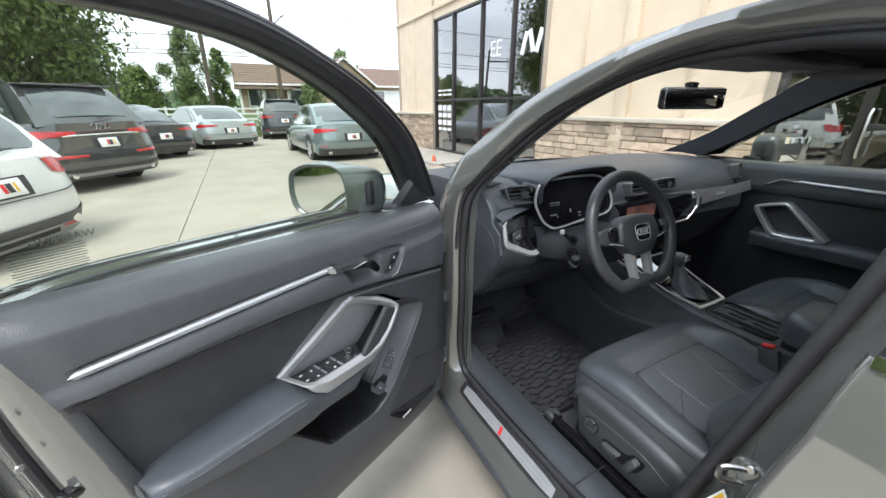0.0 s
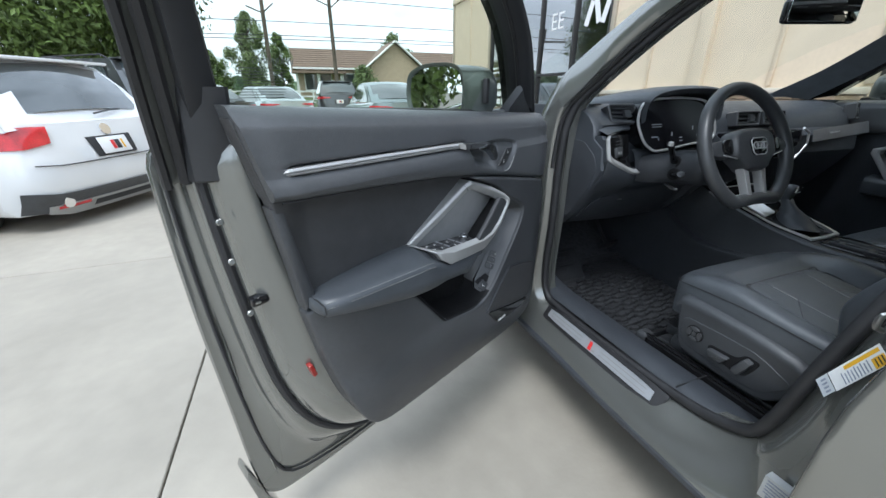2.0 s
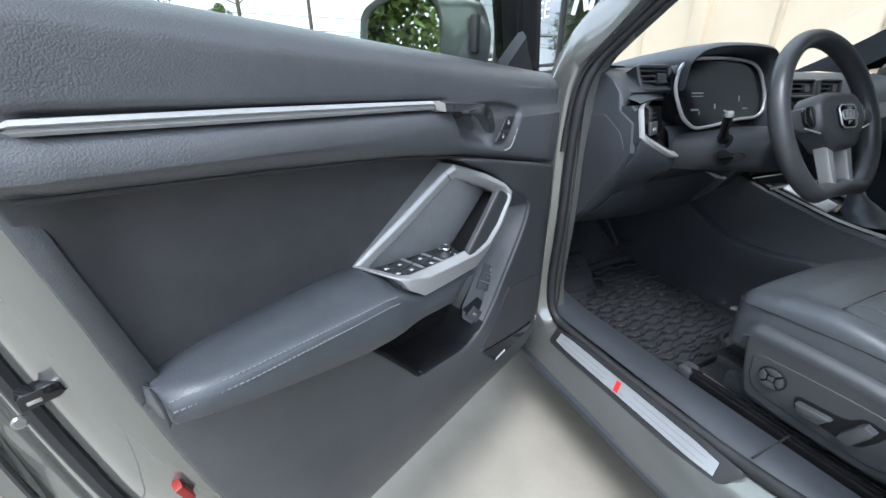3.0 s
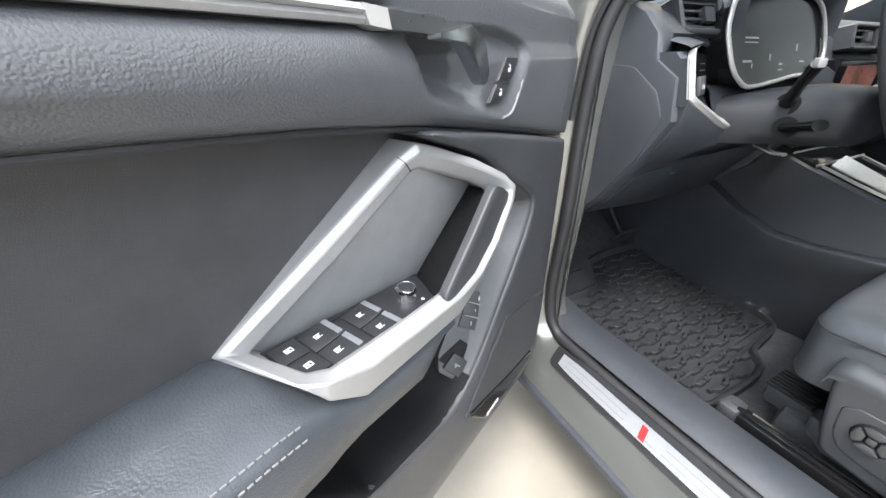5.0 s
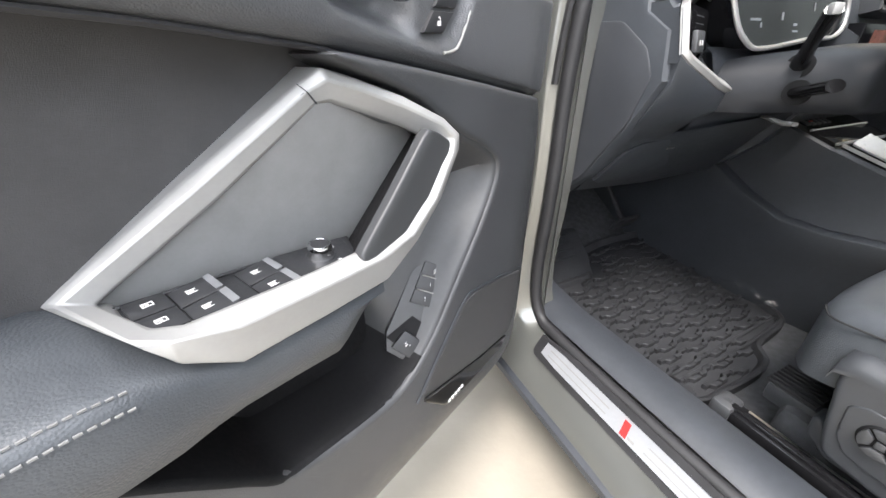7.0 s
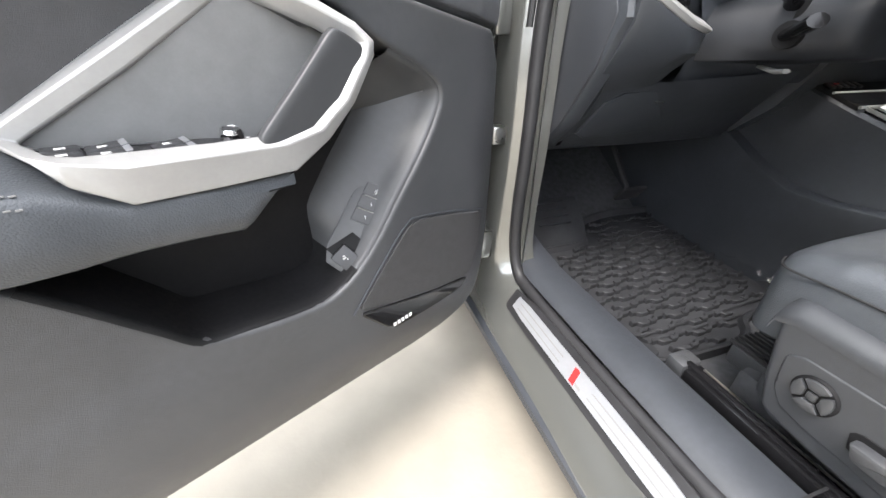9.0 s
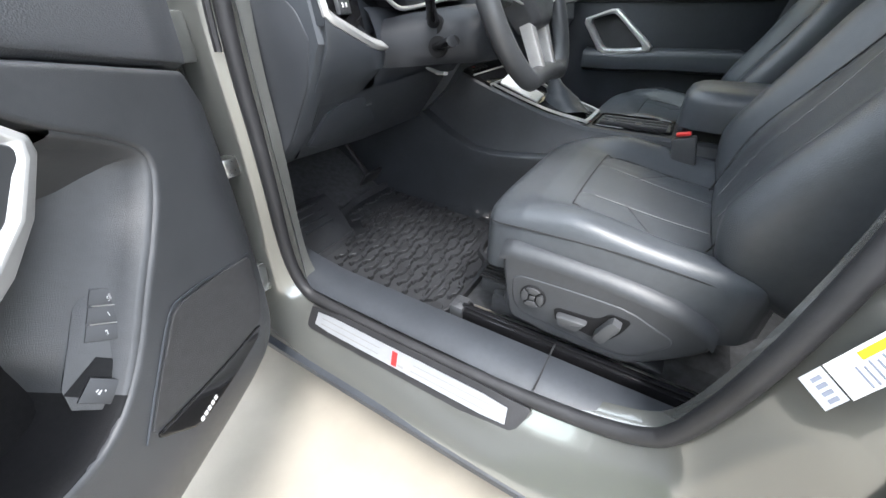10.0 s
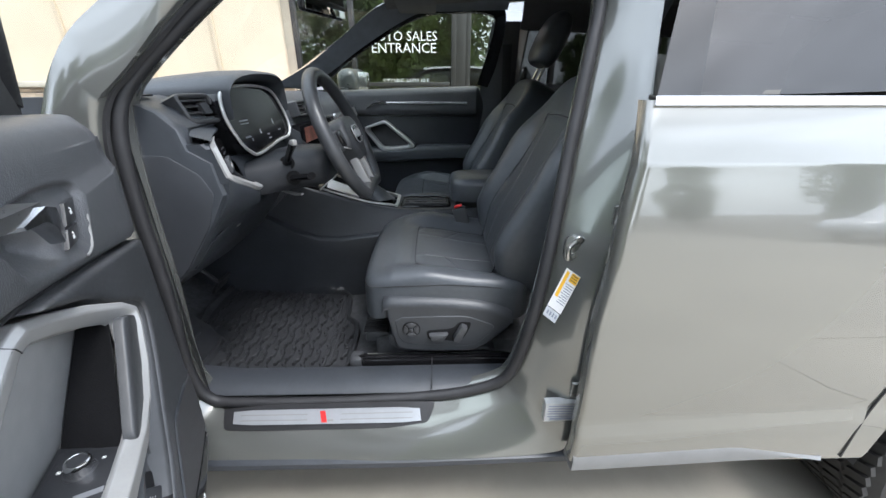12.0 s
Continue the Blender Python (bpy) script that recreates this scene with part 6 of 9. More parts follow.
sheet(bm, chaikin([(-0.166, 0.655), (-0.285, 0.659), (-0.357, 0.658), (-0.436, 0.623), (-0.388, 0.567), (-0.356, 0.559), (-0.189, 0.572), (-0.172, 0.597)], 1, .15), lambda y, z: side_x(y, z) + .0022, edge=.0022, back=.004, grid=.014, fn=fs)
part("switch_field", bm, bpy.data.materials["charcoal_seat_plastic"], valance, "raised field round the seat switches", angle=60)
bm = bmnew()
sheet(bm, chaikin([(-0.247, 0.616), (-0.318, 0.621), (-0.336, 0.642), (-0.368, 0.640), (-0.360, 0.614), (-0.344, 0.583), (-0.315, 0.579), (-0.302, 0.582), (-0.254, 0.585)], 1, .15), lambda y, z: side_x(y, z) + .0034, edge=.0012, back=.003, grid=.012, fn=fs)
part("switch_recess", bm, SHADEBLK, valance, "moulded border of the switches", angle=60)
bm = bmnew()
sheet(bm, [(-0.140, 0.569), (-0.151, 0.574), (-0.166, 0.548), (-0.242, 0.529), (-0.360, 0.528), (-0.420, 0.526), (-0.443, 0.516), (-0.422, 0.514), (-0.266, 0.516), (-0.172, 0.518), (-0.142, 0.542)], lambda y, z: .594, edge=.006, back=.03, grid=.015, fn=fs)
part("rail_cover", bm, bpy.data.materials["charcoal_seat_plastic"], valance, "lower cover over the rail", angle=70)
mk = Matrix.Translation((-.6335, -0.209, 0.621)) @ Matrix.Rotation(radians(-90), 4, "Y")
bm = bmnew()
disc(bm, mk, .0235, .004, 40)
lum = part("lumbar_switch", bm, SHADEBLK, valance, "round four-way lumbar switch")
for k in range(4):     # four segments round a square
    a0 = radians(90 * k)
    ol = [(.0205 * math.cos(a0 + t), .0205 * math.sin(a0 + t)) for t in [radians(-39 + 78 * j / 6) for j in range(7)]] + [(.0095 * math.cos(a0 + t), .0095 * math.sin(a0 + t)) for t in (radians(36), radians(-36))]
    bm = bmnew()
    prism(bm, ol, .003, .008, fn=lambda p, q, r: mk @ Vector((p, q, r)), bev=.0012)
    part("switch_segment", bm, PLASTIC, lum)
bm = bmnew()
box(bm, mk @ Vector((0, 0, .006)), (.010, .010, .004), .0015, m=mk.to_3x3().to_4x4())
part("switch_centre", bm, PLASTIC, lum)
bm = bmnew()
prism(bm, chaikin([(-0.255, 0.609), (-0.307, 0.612), (-0.293, 0.589), (-0.263, 0.590)], 1, .1), -.628, -.650, "side", bev=.004)
part("seat_switch", bm, PLASTIC, valance, "seat adjuster switch")
bm = bmnew()
prism(bm, chaikin([(-0.339, 0.639), (-0.358, 0.631), (-0.336, 0.584), (-0.317, 0.592)], 1, .15), -.628, -.652, "side", bev=.004)
part("recline_switch", bm, PLASTIC, valance, "seat recline switch")
# rails and bracket
for x in (-.611, -.13):
    bm = bmnew()
    box(bm, (x, -.32, .500), (.034, .56, .026), .004)
    box(bm, (x - .004, -.32, .515), (.014, .55, .010), .003)
    rail = part("seat_rail", bm, GLOSSBLK, dseat, "black steel seat rail")
    bm = bmnew()
    box(bm, (x, -.052, .503), (.044, .034, .034), .008)
    part("rail_cap", bm, PLASTIC, rail)
bm = bmnew()
box(bm, (-.6015, -.30, .5145), (.004, .44, .003), 0)
part("rail_edge", bm, STEEL, dseat)
bm = bmnew()
box(bm, (-.50, -.11, .525), (.08, .09, .035), .006)
uv_ = part("floor_vent", bm, PLASTIC, suv, "black under-seat air outlet")
for k in range(7):
    bm = bmnew()
    box(bm, (-.535 + .011 * k, -.095, .545), (.004, .07, .006), .001)
    part("slat", bm, RUBBER, uv_)
bm = bmnew()
box(bm, (-.35, -.32, .46), (.42, .45, .14), .02)
part("seat_base", bm, CARPET, dseat)
# belt buckle
bm = bmnew()
box(bm, (-.135, -.375, .745), (.025, .05, .11), .006, m=Matrix.Rotation(radians(-15), 4, "X"))
bk = part("belt_buckle", bm, PLASTIC, suv, "seat belt buckle with a red button")
bm = bmnew()
box(bm, (-.135, -.358, .804), (.018, .03, .008), .003, m=Matrix.Rotation(radians(-15), 4, "X"))
part("release_button", bm, RED, bk)
# rear-view mirror
bm = bmnew()
box(bm, (.025, .100, 1.459), (.235, .030, .070), .024, m=Matrix.Rotation(radians(-20), 4, "Z"), seg=4)
rvm = part("rear_view_mirror", bm, GLOSSBLK, suv, "frameless rear-view mirror")
bm = bmnew()
box(bm, (.0195, .0845, 1.459), (.220, .003, .060), .014, m=Matrix.Rotation(radians(-20), 4, "Z"))
part("mirror_glass", bm, MIRROR, rvm)
bm = bmnew()
tube(bm, [(.030, .112, 1.465), (.035, .115, 1.485), (.04, .118, 1.505)], [.012, .014, .022], 10)
part("mirror_stem", bm, GLOSSBLK, rvm)

# ---- passenger door, closed ----
PX = .785
fp = AX["side"]
bm = bmnew()
prism(bm, [(.40, 1.17), (-.02, 1.19), (-.52, 1.205), (-.56, 1.10), (-.53, .62), (-.40, .50), (.2, .46), (.40, .55)], PX + .12, PX, "side", bev=.01)
pdoor = part("passenger_door", bm, PLASTIC_DK, suv, "closed passenger door with black trim")
bm = bmnew()
rings = []
for y in (.32, .25, .1, -.1, -.3, -.48, -.505):
    z0 = 1.19 - .028 * (y + .05)
    rings.append([(PX + .04, y, z0 + .0), (PX + .02, y, z0 + .008), (PX - .015, y, z0 - .004), (PX - .026, y, z0 - .03), (PX - .02, y, 1.125), (PX - .03, y, 1.10), (PX - .026, y, 1.07), (PX - .005, y, 1.055), (PX + .04, y, 1.055)])
loops(bm, rings)
part("upper_panel", bm, SOFT, pdoor, "soft grained upper door trim", angle=55)
bm = bmnew()
tube(bm, [(PX - .026, .02, 1.126), (PX - .028, -.2, 1.125), (PX - .026, -.455, 1.123)], [.005, .007, .006], 8)
part("trim_strip", bm, BRIGHT, pdoor)
bm = bmnew()
tube(bm, [(PX - .03, -.01, 1.128), (PX - .04, .05, 1.128), (PX - .042, .10, 1.098)], [.008, .009, .007], 6, flat=.7)
part("release_handle", bm, CHROME, pdoor, "chrome inside release handle")
PRO = [(.128, .995), (.02, 1.032), (-.005, 1.033), (-.165, .903), (-.155, .885), (-.04, .866), (.03, .866)]
PRI = [(.098, .992), (.018, 1.016), (-.002, 1.016), (-.128, .908), (-.125, .899), (-.03, .890), (.022, .892)]
bm = bmnew()
frame_plate(bm, chaikin(PRO, 1, .12), chaikin(PRI, 1, .12), PX + .01, PX - .055, "side", bev=.006)
pr = part("pull_surround", bm, BRIGHT, pdoor, "satin silver angular surround of the door pull")
bm = bmnew()
prism(bm, PRI, PX, PX - .012, "side", bev=.001)
part("ring_insert", bm, CLOTH, pr)
bm = bmnew()
loops(bm, [[(PX, y, z + .03), (PX - .05, y, z + .02), (PX - .06, y, z), (PX - .05, y, z - .045), (PX, y, z - .06)] for y, z in ((.1, .86), (-.05, .86), (-.2, .87), (-.46, .875), (-.5, .86))], closed=False)
part("armrest", bm, LEATHER, pdoor, "padded black armrest", angle=60)
# its window frame, glass, outer skin and mirror
nzp = lambda z: .80 - .5 * (z - 1.17)
WFI = [(.345, 1.207), (.115, 1.360), (-.185, 1.505), (-.374, 1.530), (-.536, 1.525), (-.572, 1.47), (-.51, 1.216)]
WFO = [(.44, 1.19), (.17, 1.385), (-.16, 1.538), (-.37, 1.565), (-.57, 1.56), (-.625, 1.48), (-.58, 1.20)]
fi2, fo2 = bez([(nzp(z), y, z) for y, z in WFI], 6), bez([(nzp(z), y, z) for y, z in WFO], 6)
bm = bmnew()
loops(bm, [[p + Vector((.04, 0, 0)) for p in fi2], fi2, [p + Vector((-.01, 0, 0)) for p in fo2], [p + Vector((.05, 0, 0)) for p in fo2]], closed=False)
part("window_frame", bm, GLOSSBLK, pdoor, "black window frame")
bm = bmnew()
loops(bm, [[p + Vector((.03, 0, 0)) for p in fi2], [(.83, p.y, 1.18) for p in fi2]], closed=False)
pg = part("door_glass", bm, TINTLIGHT, pdoor, "lightly tinted side window")
pg.visible_shadow = False
bm = bmnew()
loops(bm, [[(x, y, z) for y in (.5, -.6, -1.3, -2.2)] for x, z in ((.86, 1.19), (.93, 1.10), (.975, .9), (.965, .65), (.95, .40), (.88, .34))], closed=False)
part("body_side_right", bm, PAINT, suv, "painted far side of the body")
bm = bmnew()   # far centre pillar trim and the glass behind it
loops(bm, [[(.69, -.565, 1.50), (.80, -.53, 1.20), (.76, -.52, .55)], [(.655, -.61, 1.50), (.755, -.60, 1.20), (.73, -.60, .55)], [(.655, -.70, 1.50), (.755, -.71, 1.20), (.73, -.72, .55)], [(.69, -.76, 1.50), (.80, -.74, 1.20), (.80, -.76, .55)]], closed=False)
part("centre_pillar_trim", bm, PLASTIC, suv, "black centre pillar trim")
bm = bmnew()
tube(bm, [(.640, -.64, 1.40), (.70, -.655, 1.22), (.715, -.66, .95), (.70, -.64, .72)], .022, 4, flat=.12)
part("seat_belt", bm, RUBBER, suv, "dark seat belt webbing")
bm = bmnew()
loops(bm, [[(.80 - .5 * (z - 1.17) + .02, y, z) for y, z in ((-.73, 1.21), (-1.5, 1.23))], [(.80 - .5 * (z - 1.17) + .02, y, z) for y, z in ((-.745, 1.5), (-1.5, 1.48))]], closed=False)
rg = part("rear_glass", bm, TINT, suv, "dark privacy glass in the far rear door")
rg.visible_shadow = False
bm = bmnew()
loops(bm, [[(.70, y, 1.455 + k), (.655, y, 1.46 + k), (.625, y, 1.50 + k), (.60, y, 1.60)] for y, k in ((-.70, .01), (-1.1, .0), (-1.5, -.02), (-2.0, -.05))], closed=False)
part("roof_rail_trim", bm, HEADLINER, suv, "grey trim over the far rear glass", angle=50)
bm = bmnew()
loops(bm, [[(.74, -.72, .5), (.78, -.72, 1.2), (.78, -.75, 1.215)], [(.74, -1.6, .5), (.78, -1.6, 1.2), (.78, -1.6, 1.23)]], closed=False)
part("far_rear_door_trim", bm, PLASTIC, suv, "black trim of the far rear door")
bm = bmnew()   # far door mirror
box(bm, (1.065, .225, 1.232), (.25, .12, .15), .05, m=Matrix.Rotation(radians(-12), 4, "Z"), seg=4)
fm = part("door_mirror", bm, mat("dark_mirror_shell", (0.06, 0.065, 0.066), 0.3, 0.3, 0.05, 5, coat=.5), suv, "painted far door mirror")
bm = bmnew()
box(bm, (1.095, .161, 1.232), (.18, .006, .115), .03, m=Matrix.Rotation(radians(-12), 4, "Z"))
part("mirror_glass", bm, MIRROR, fm)
bm = bmnew()
box(bm, (.92, .25, 1.18), (.12, .06, .05), .015)
part("mirror_foot", bm, GLOSSBLK, fm)
# rear bench, back of the cabin
bm = bmnew()
rings = []
for t, w, th in ((0, .62, .1), (.05, .64, .14), (.5, .64, .16), (.95, .62, .13), (1, .58, .1)):
    c = Vector((.04, -1.30, .62)).lerp(Vector((.04, -1.55, 1.18)), t)
    rings.append([c + Vector((x, y, 0)) for x, y in ((-w, 0), (-w, th), (-.2, th + .02), (.2, th + .02), (w, th), (w, 0))])
loops(bm, rings)
part("rear_bench", bm, LEATHER, suv, "black rear bench seat", angle=60)
bm = bmnew()
box(bm, (.04, -2.25, 1.0), (1.5, .04, 1.2), .01)
part("tailgate_trim", bm, PLASTIC, suv, "dark tailgate inner trim")


# ---- floor mat and a scrap of film ----
MAT = [(-.645, -.022), (-.648, .27), (-.640, .37), (-.615, .405), (-.47, .41), (-.445, .44), (-.43, .51), (-.30, .535), (-.12, .53), (-.095, .49), (-.10, .40), (-.13, .25), (-.165, .08), (-.20, .045), (-.34, .030), (-.375, -.012), (-.44, -.024)]
mo = chaikin(MAT, 2, .18)
def floor_z(y):
    return .452 if y < .46 else .452 + (y - .46) * .30
fmap = lambda p, q, r: (p, q, floor_z(q) + r)
bm = bmnew()
loops(bm, [[fmap(p[0], p[1], .0) for p in mo], [fmap(p[0], p[1], .020) for p in mo], [fmap(*p, .022) for p in inset(mo, .004)], [fmap(*p, .020) for p in inset(mo, .010)], [fmap(*p, .008) for p in inset(mo, .016)]])
fmat = tagged(part("floor_mat", bm, MATRUBBER, angle=40), "black moulded rubber floor mat with a chunky tread", "floor mat")
shapes = []
for k in range(2):
    b2 = bmnew()
    s = 1 if k else -1
    ol = [(-.019, -.007), (-.005, -.007), (.002, .000), (.019, .001), (.019, .009), (.000, .009), (-.007, .002), (-.019, .002)]
    loops(b2, [[(p[0], p[1] * s, 0) for p in ol], [(p[0], p[1] * s, .0095) for p in ol], [(p[0], p[1] * s, .011) for p in inset(ol, .0014)]])
    bmesh.ops.recalc_face_normals(b2, faces=b2.faces[:])
    me = bpy.data.meshes.new("tread_block")
    b2.to_mesh(me)
    b2.free()
    me.materials.append(MATRUBBER)
    shapes.append(me)
inner_edge = inset(mo, .026)
count = 0
for j in range(22):
    for i in range(15):
        x, y = -.628 + .043 * i + (.0215 if j % 2 else 0), .004 + .027 * j
        if inside(x, y, inner_edge) and inside(x + .016, y, inner_edge) and inside(x - .016, y, inner_edge) and count < 296:
            tb = new("tread_block", shapes[(i + j) % 2])
            tb.parent = fmat
            tb.location = fmap(x, y, .008)
            tb.rotation_euler = (math.atan(.30) if y > .46 else 0, 0, 0)
            count += 1
bm = bmnew()
disc(bm, Matrix.Translation(fmap(-.612, .012, .012)), .018, .012, 20)
part("mat_fastener", bm, MATRUBBER, fmat)
bm = bmnew()
tube(bm, [fmap(x, y, .014) for x, y in ((-.60, .052), (-.20, .075), (-.19, .060), (-.36, .042), (-.59, .036))], .004, 6, True)
part("raised_edge", bm, MATRUBBER, fmat)
FILM = glass("thin_clear_film", (0.93, 0.94, 0.95), 0.22, 0.04)
bm = bmnew()
rr = random.Random(8)
rows = [[(-.182 + .024 * i + rr.uniform(-.006, .006), .085 + .018 * j + rr.uniform(-.006, .006), .478 - .003 * i + rr.uniform(0, .020)) for i in range(6)] for j in range(9)]
loops(bm, rows, closed=False)
tagged(part("plastic_film", bm, FILM, angle=15), "crumpled clear protective film on the carpet beside the mat", "plastic film")

# stains and a dry leaf on the concrete beside the car
OIL = mat("faint_oil_stain", (0.25, 0.225, 0.19), 0.8, 0, 0.2, 14, 0.2, 90)
rr = random.Random(21)
for k in range(14):
    cx_, cy_, r_ = rr.uniform(-2.0, -.95), rr.uniform(-1.6, .9), rr.uniform(.006, .022)
    bm = bmnew()
    ol = [(cx_ + r_ * rr.uniform(.7, 1.2) * math.cos(a), cy_ + r_ * rr.uniform(.6, 1.1) * math.sin(a)) for a in [2 * math.pi * j / 9 for j in range(9)]]
    loops(bm, [[(p[0], p[1], GZ + .0002) for p in ol], [(p[0], p[1], GZ + .0006) for p in ol]])
    tagged(part("stain", bm, OIL), "small faint oil spot on the pale concrete", "stain", group="oil spots")
bm = bmnew()
loops(bm, [[(-0.730, -.275, GZ + .004), (-0.710, -.262, GZ + .010), (-0.685, -.258, GZ + .006)], [(-0.725, -.285, GZ + .003), (-0.707, -.280, GZ + .004), (-0.683, -.268, GZ + .003)], [(-0.730, -.298, GZ + .009), (-0.705, -.296, GZ + .012), (-0.680, -.28, GZ + .008)]], closed=False)
tagged(part("dry_leaf", bm, mat("dry_brown_leaf", (0.34, 0.19, 0.09), 0.7, 0, 0.2, 60)), "small dry brown leaf lying on the concrete", "leaf")


# ---- rear door, pillar fittings, driver's mirror ----
EDGE = [(1.19, -.625), (1.162, -.621), (1.081, -.612), (.989, -.596), (.889, -.587), (.777, -.570), (.646, -.569), (.565, -.568), (.493, -.564), (.40, -.564)]
def edge_y(z):
    for (z1, y1), (z0, y0) in zip(EDGE, EDGE[1:]):
        if z >= z0:
            return y0 + (y1 - y0) * (z - z0) / (z1 - z0)
    return EDGE[-1][1]
SKIN = [(1.185, -.800), (1.165, -.8105), (1.14, -.8205), (1.115, -.8290), (1.100, -.8335), (1.092, -.8362), (1.087, -.8378), (1.081, -.8385), (1.06, -.8422), (1.03, -.8475), (.98, -.8558), (.92, -.8648), (.86, -.8728), (.80, -.8798), (.72, -.8868), (.65, -.8905), (.61, -.8915), (.575, -.8916), (.5575, -.8916), (.5545, -.8924), (.530, -.8984), (.526, -.8996), (.505, -.9000), (.47, -.8995), (.450, -.897)]
def crease(y, z):
    """The lower crease climbs towards the wheel."""
    return .067 * max(0, -.577 - y) * (1 if .52 < z < .58 else .6 if .58 < z < .62 else .4 if .5 < z < .52 else 0)

bm = bmnew()
rows = []
for z, x in SKIN:
    y0 = edge_y(z)
    ye = -1.64
    if z < .90:
        ye = -1.63 + math.sqrt(max(0, .415 ** 2 - (z - GZ - .355) ** 2)) if abs(z - GZ - .355) < .415 else -1.64
    ys = [y0 - .0, y0 - .001, y0 - .004, y0 - .008, y0 - .014, y0 - .024] + [y0 - .024 + (-1.06 - y0 + .024) * k / 8 for k in range(1, 9)] + [-1.06 + (ye + 1.06) * k / 6 for k in range(1, 7)]
    dx = [.030, .010, .0035, .001, .0, .0] + [0.0] * 14
    rows.append([(x + d + .012 * max(0, (-1.0 - y)) ** 2, y, z + crease(y, z)) for y, d in zip(ys, dx)])
loops(bm, rows, closed=False)
rdoor = part("rear_door", bm, PAINT, suv, "closed grey-green rear door", angle=50)
bm = bmnew()
tube(bm, bez([(-.892, -1.187, .645), (-.8935, -1.176, .600), (-.899, -1.163, .540), (-.9005, -1.160, .46)], 5), .0022, 5)
part("door_gap", bm, RUBBER, rdoor)
bm = bmnew()   # light grey lower cladding
rings = []
for y, zt, zb in ((-.568, .474, .427), (-.574, .476, .427), (-.75, .488, .437), (-.90, .498, .446), (-.93, .497, .448), (-1.00, .484, .452), (-1.06, .473, .456), (-1.118, .461, .4575)):
    rings.append([(-.86, y, zt), (-.897, y, zt), (-.903, y, zt - .01), (-.90, y, zb + .004), (-.89, y, zb), (-.85, y, zb)])
loops(bm, rings)
part("lower_cladding", bm, mat("light_grey_cladding", (0.22, 0.223, 0.226), 0.42, 0.3, 0.05, 12, 0.05, 400), rdoor, "light grey lower cladding")
bm = bmnew()
rings = []
for y in (-.634, -.638, -1.0, -1.64):
    rings.append([(-.786, y, 1.176), (-.810, y, 1.178), (-.807, y, 1.192), (-.782, y, 1.194)])
loops(bm, rings)
part("belt_moulding", bm, CHROME, rdoor, "bright belt moulding")
nr = lambda z: -.797 + .45 * (z - 1.20)
bm = bmnew()
loops(bm, [[(nr(z) - .004, y, z) for y, z in ((-.636, 1.19), (-.675, 1.33), (-.70, 1.43), (-.72, 1.53))], [(nr(z) - .006, y, z) for y, z in ((-.706, 1.19), (-.735, 1.33), (-.758, 1.43), (-.775, 1.53))]], closed=False)
part("pillar_cover", bm, mat("black_pillar_lacquer", (0.02, 0.022, 0.024), 0.05, 0, 0.05, 3, spec=0.6), rdoor, "gloss black pillar cover")
bm = bmnew()
loops(bm, [[(nr(z) + .004, y, z) for y, z in ((-.710, 1.19), (-.739, 1.33), (-.762, 1.43), (-.779, 1.53))], [(nr(z) + .004, y, z) for y, z in ((-1.64, 1.215), (-1.62, 1.33), (-1.6, 1.43), (-1.57, 1.53))]], closed=False)
rdg = part("rear_door_glass", bm, glass("dark_privacy_window", (0.13, 0.14, 0.145), 0.11), rdoor, "dark privacy glass")
rdg.visible_shadow = False
bm = bmnew()
loops(bm, [[(-.66, -.66, 1.50), (-.66, -1.7, 1.50)], [(-.66, -.66, 1.555), (-.66, -1.7, 1.545)], [(-.60, -.66, 1.575), (-.60, -1.7, 1.565)]], closed=False)
part("roof_rail", bm, PAINT, suv, "painted roof side rail")
bm = bmnew()   # rear quarter behind the wheel
loops(bm, [[(x, -1.63 - .0, z), (x, -1.9, z), (x + .06, -2.25, z), (x + .3, -2.42, z)] for z, x in ((1.19, -.798), (1.09, -.837), (.9, -.868), (.845, -.875))], closed=False)
loops(bm, [[(-.895, -1.63 - .415 * math.sin(a), GZ + .355 + .415 * math.cos(a)), (-.89, -2.35, .90 - .5 * a / 1.5)] for a in [math.pi / 2 * k / 8 for k in range(9)]], closed=False)
part("rear_quarter", bm, PAINT, suv, "painted rear quarter panel")
bm = bmnew()   # inner arch
loops(bm, [[(-.893, -1.63 + .415 * math.cos(a), GZ + .355 + .415 * math.sin(a)) for a in [math.pi * k / 16 for k in range(17)]], [(-.55, -1.63 + .415 * math.cos(a), GZ + .355 + .415 * math.sin(a)) for a in [math.pi * k / 16 for k in range(17)]]], closed=False)
part("rear_arch_liner", bm, PLASTIC, suv, "black wheel arch liner")
bm = bmnew()   # underbody
box(bm, (.04, -.3, .30), (1.5, 4.0, .08), .01)
part("underbody", bm, RUBBER, suv, "dark underbody")
bm = bmnew()   # painted pillar face between seal and rear door, and the gap behind
loops(bm, [[(-.832, -.598, .46), (-.79, -.69, .46)], [(-.815, -.630, .80), (-.77, -.71, .80)], [(-.745, -.668, 1.10), (-.70, -.75, 1.10)], [(-.70, -.676, 1.26), (-.65, -.75, 1.26)]], closed=False)
part("pillar_return", bm, PAINT_IN, suv)
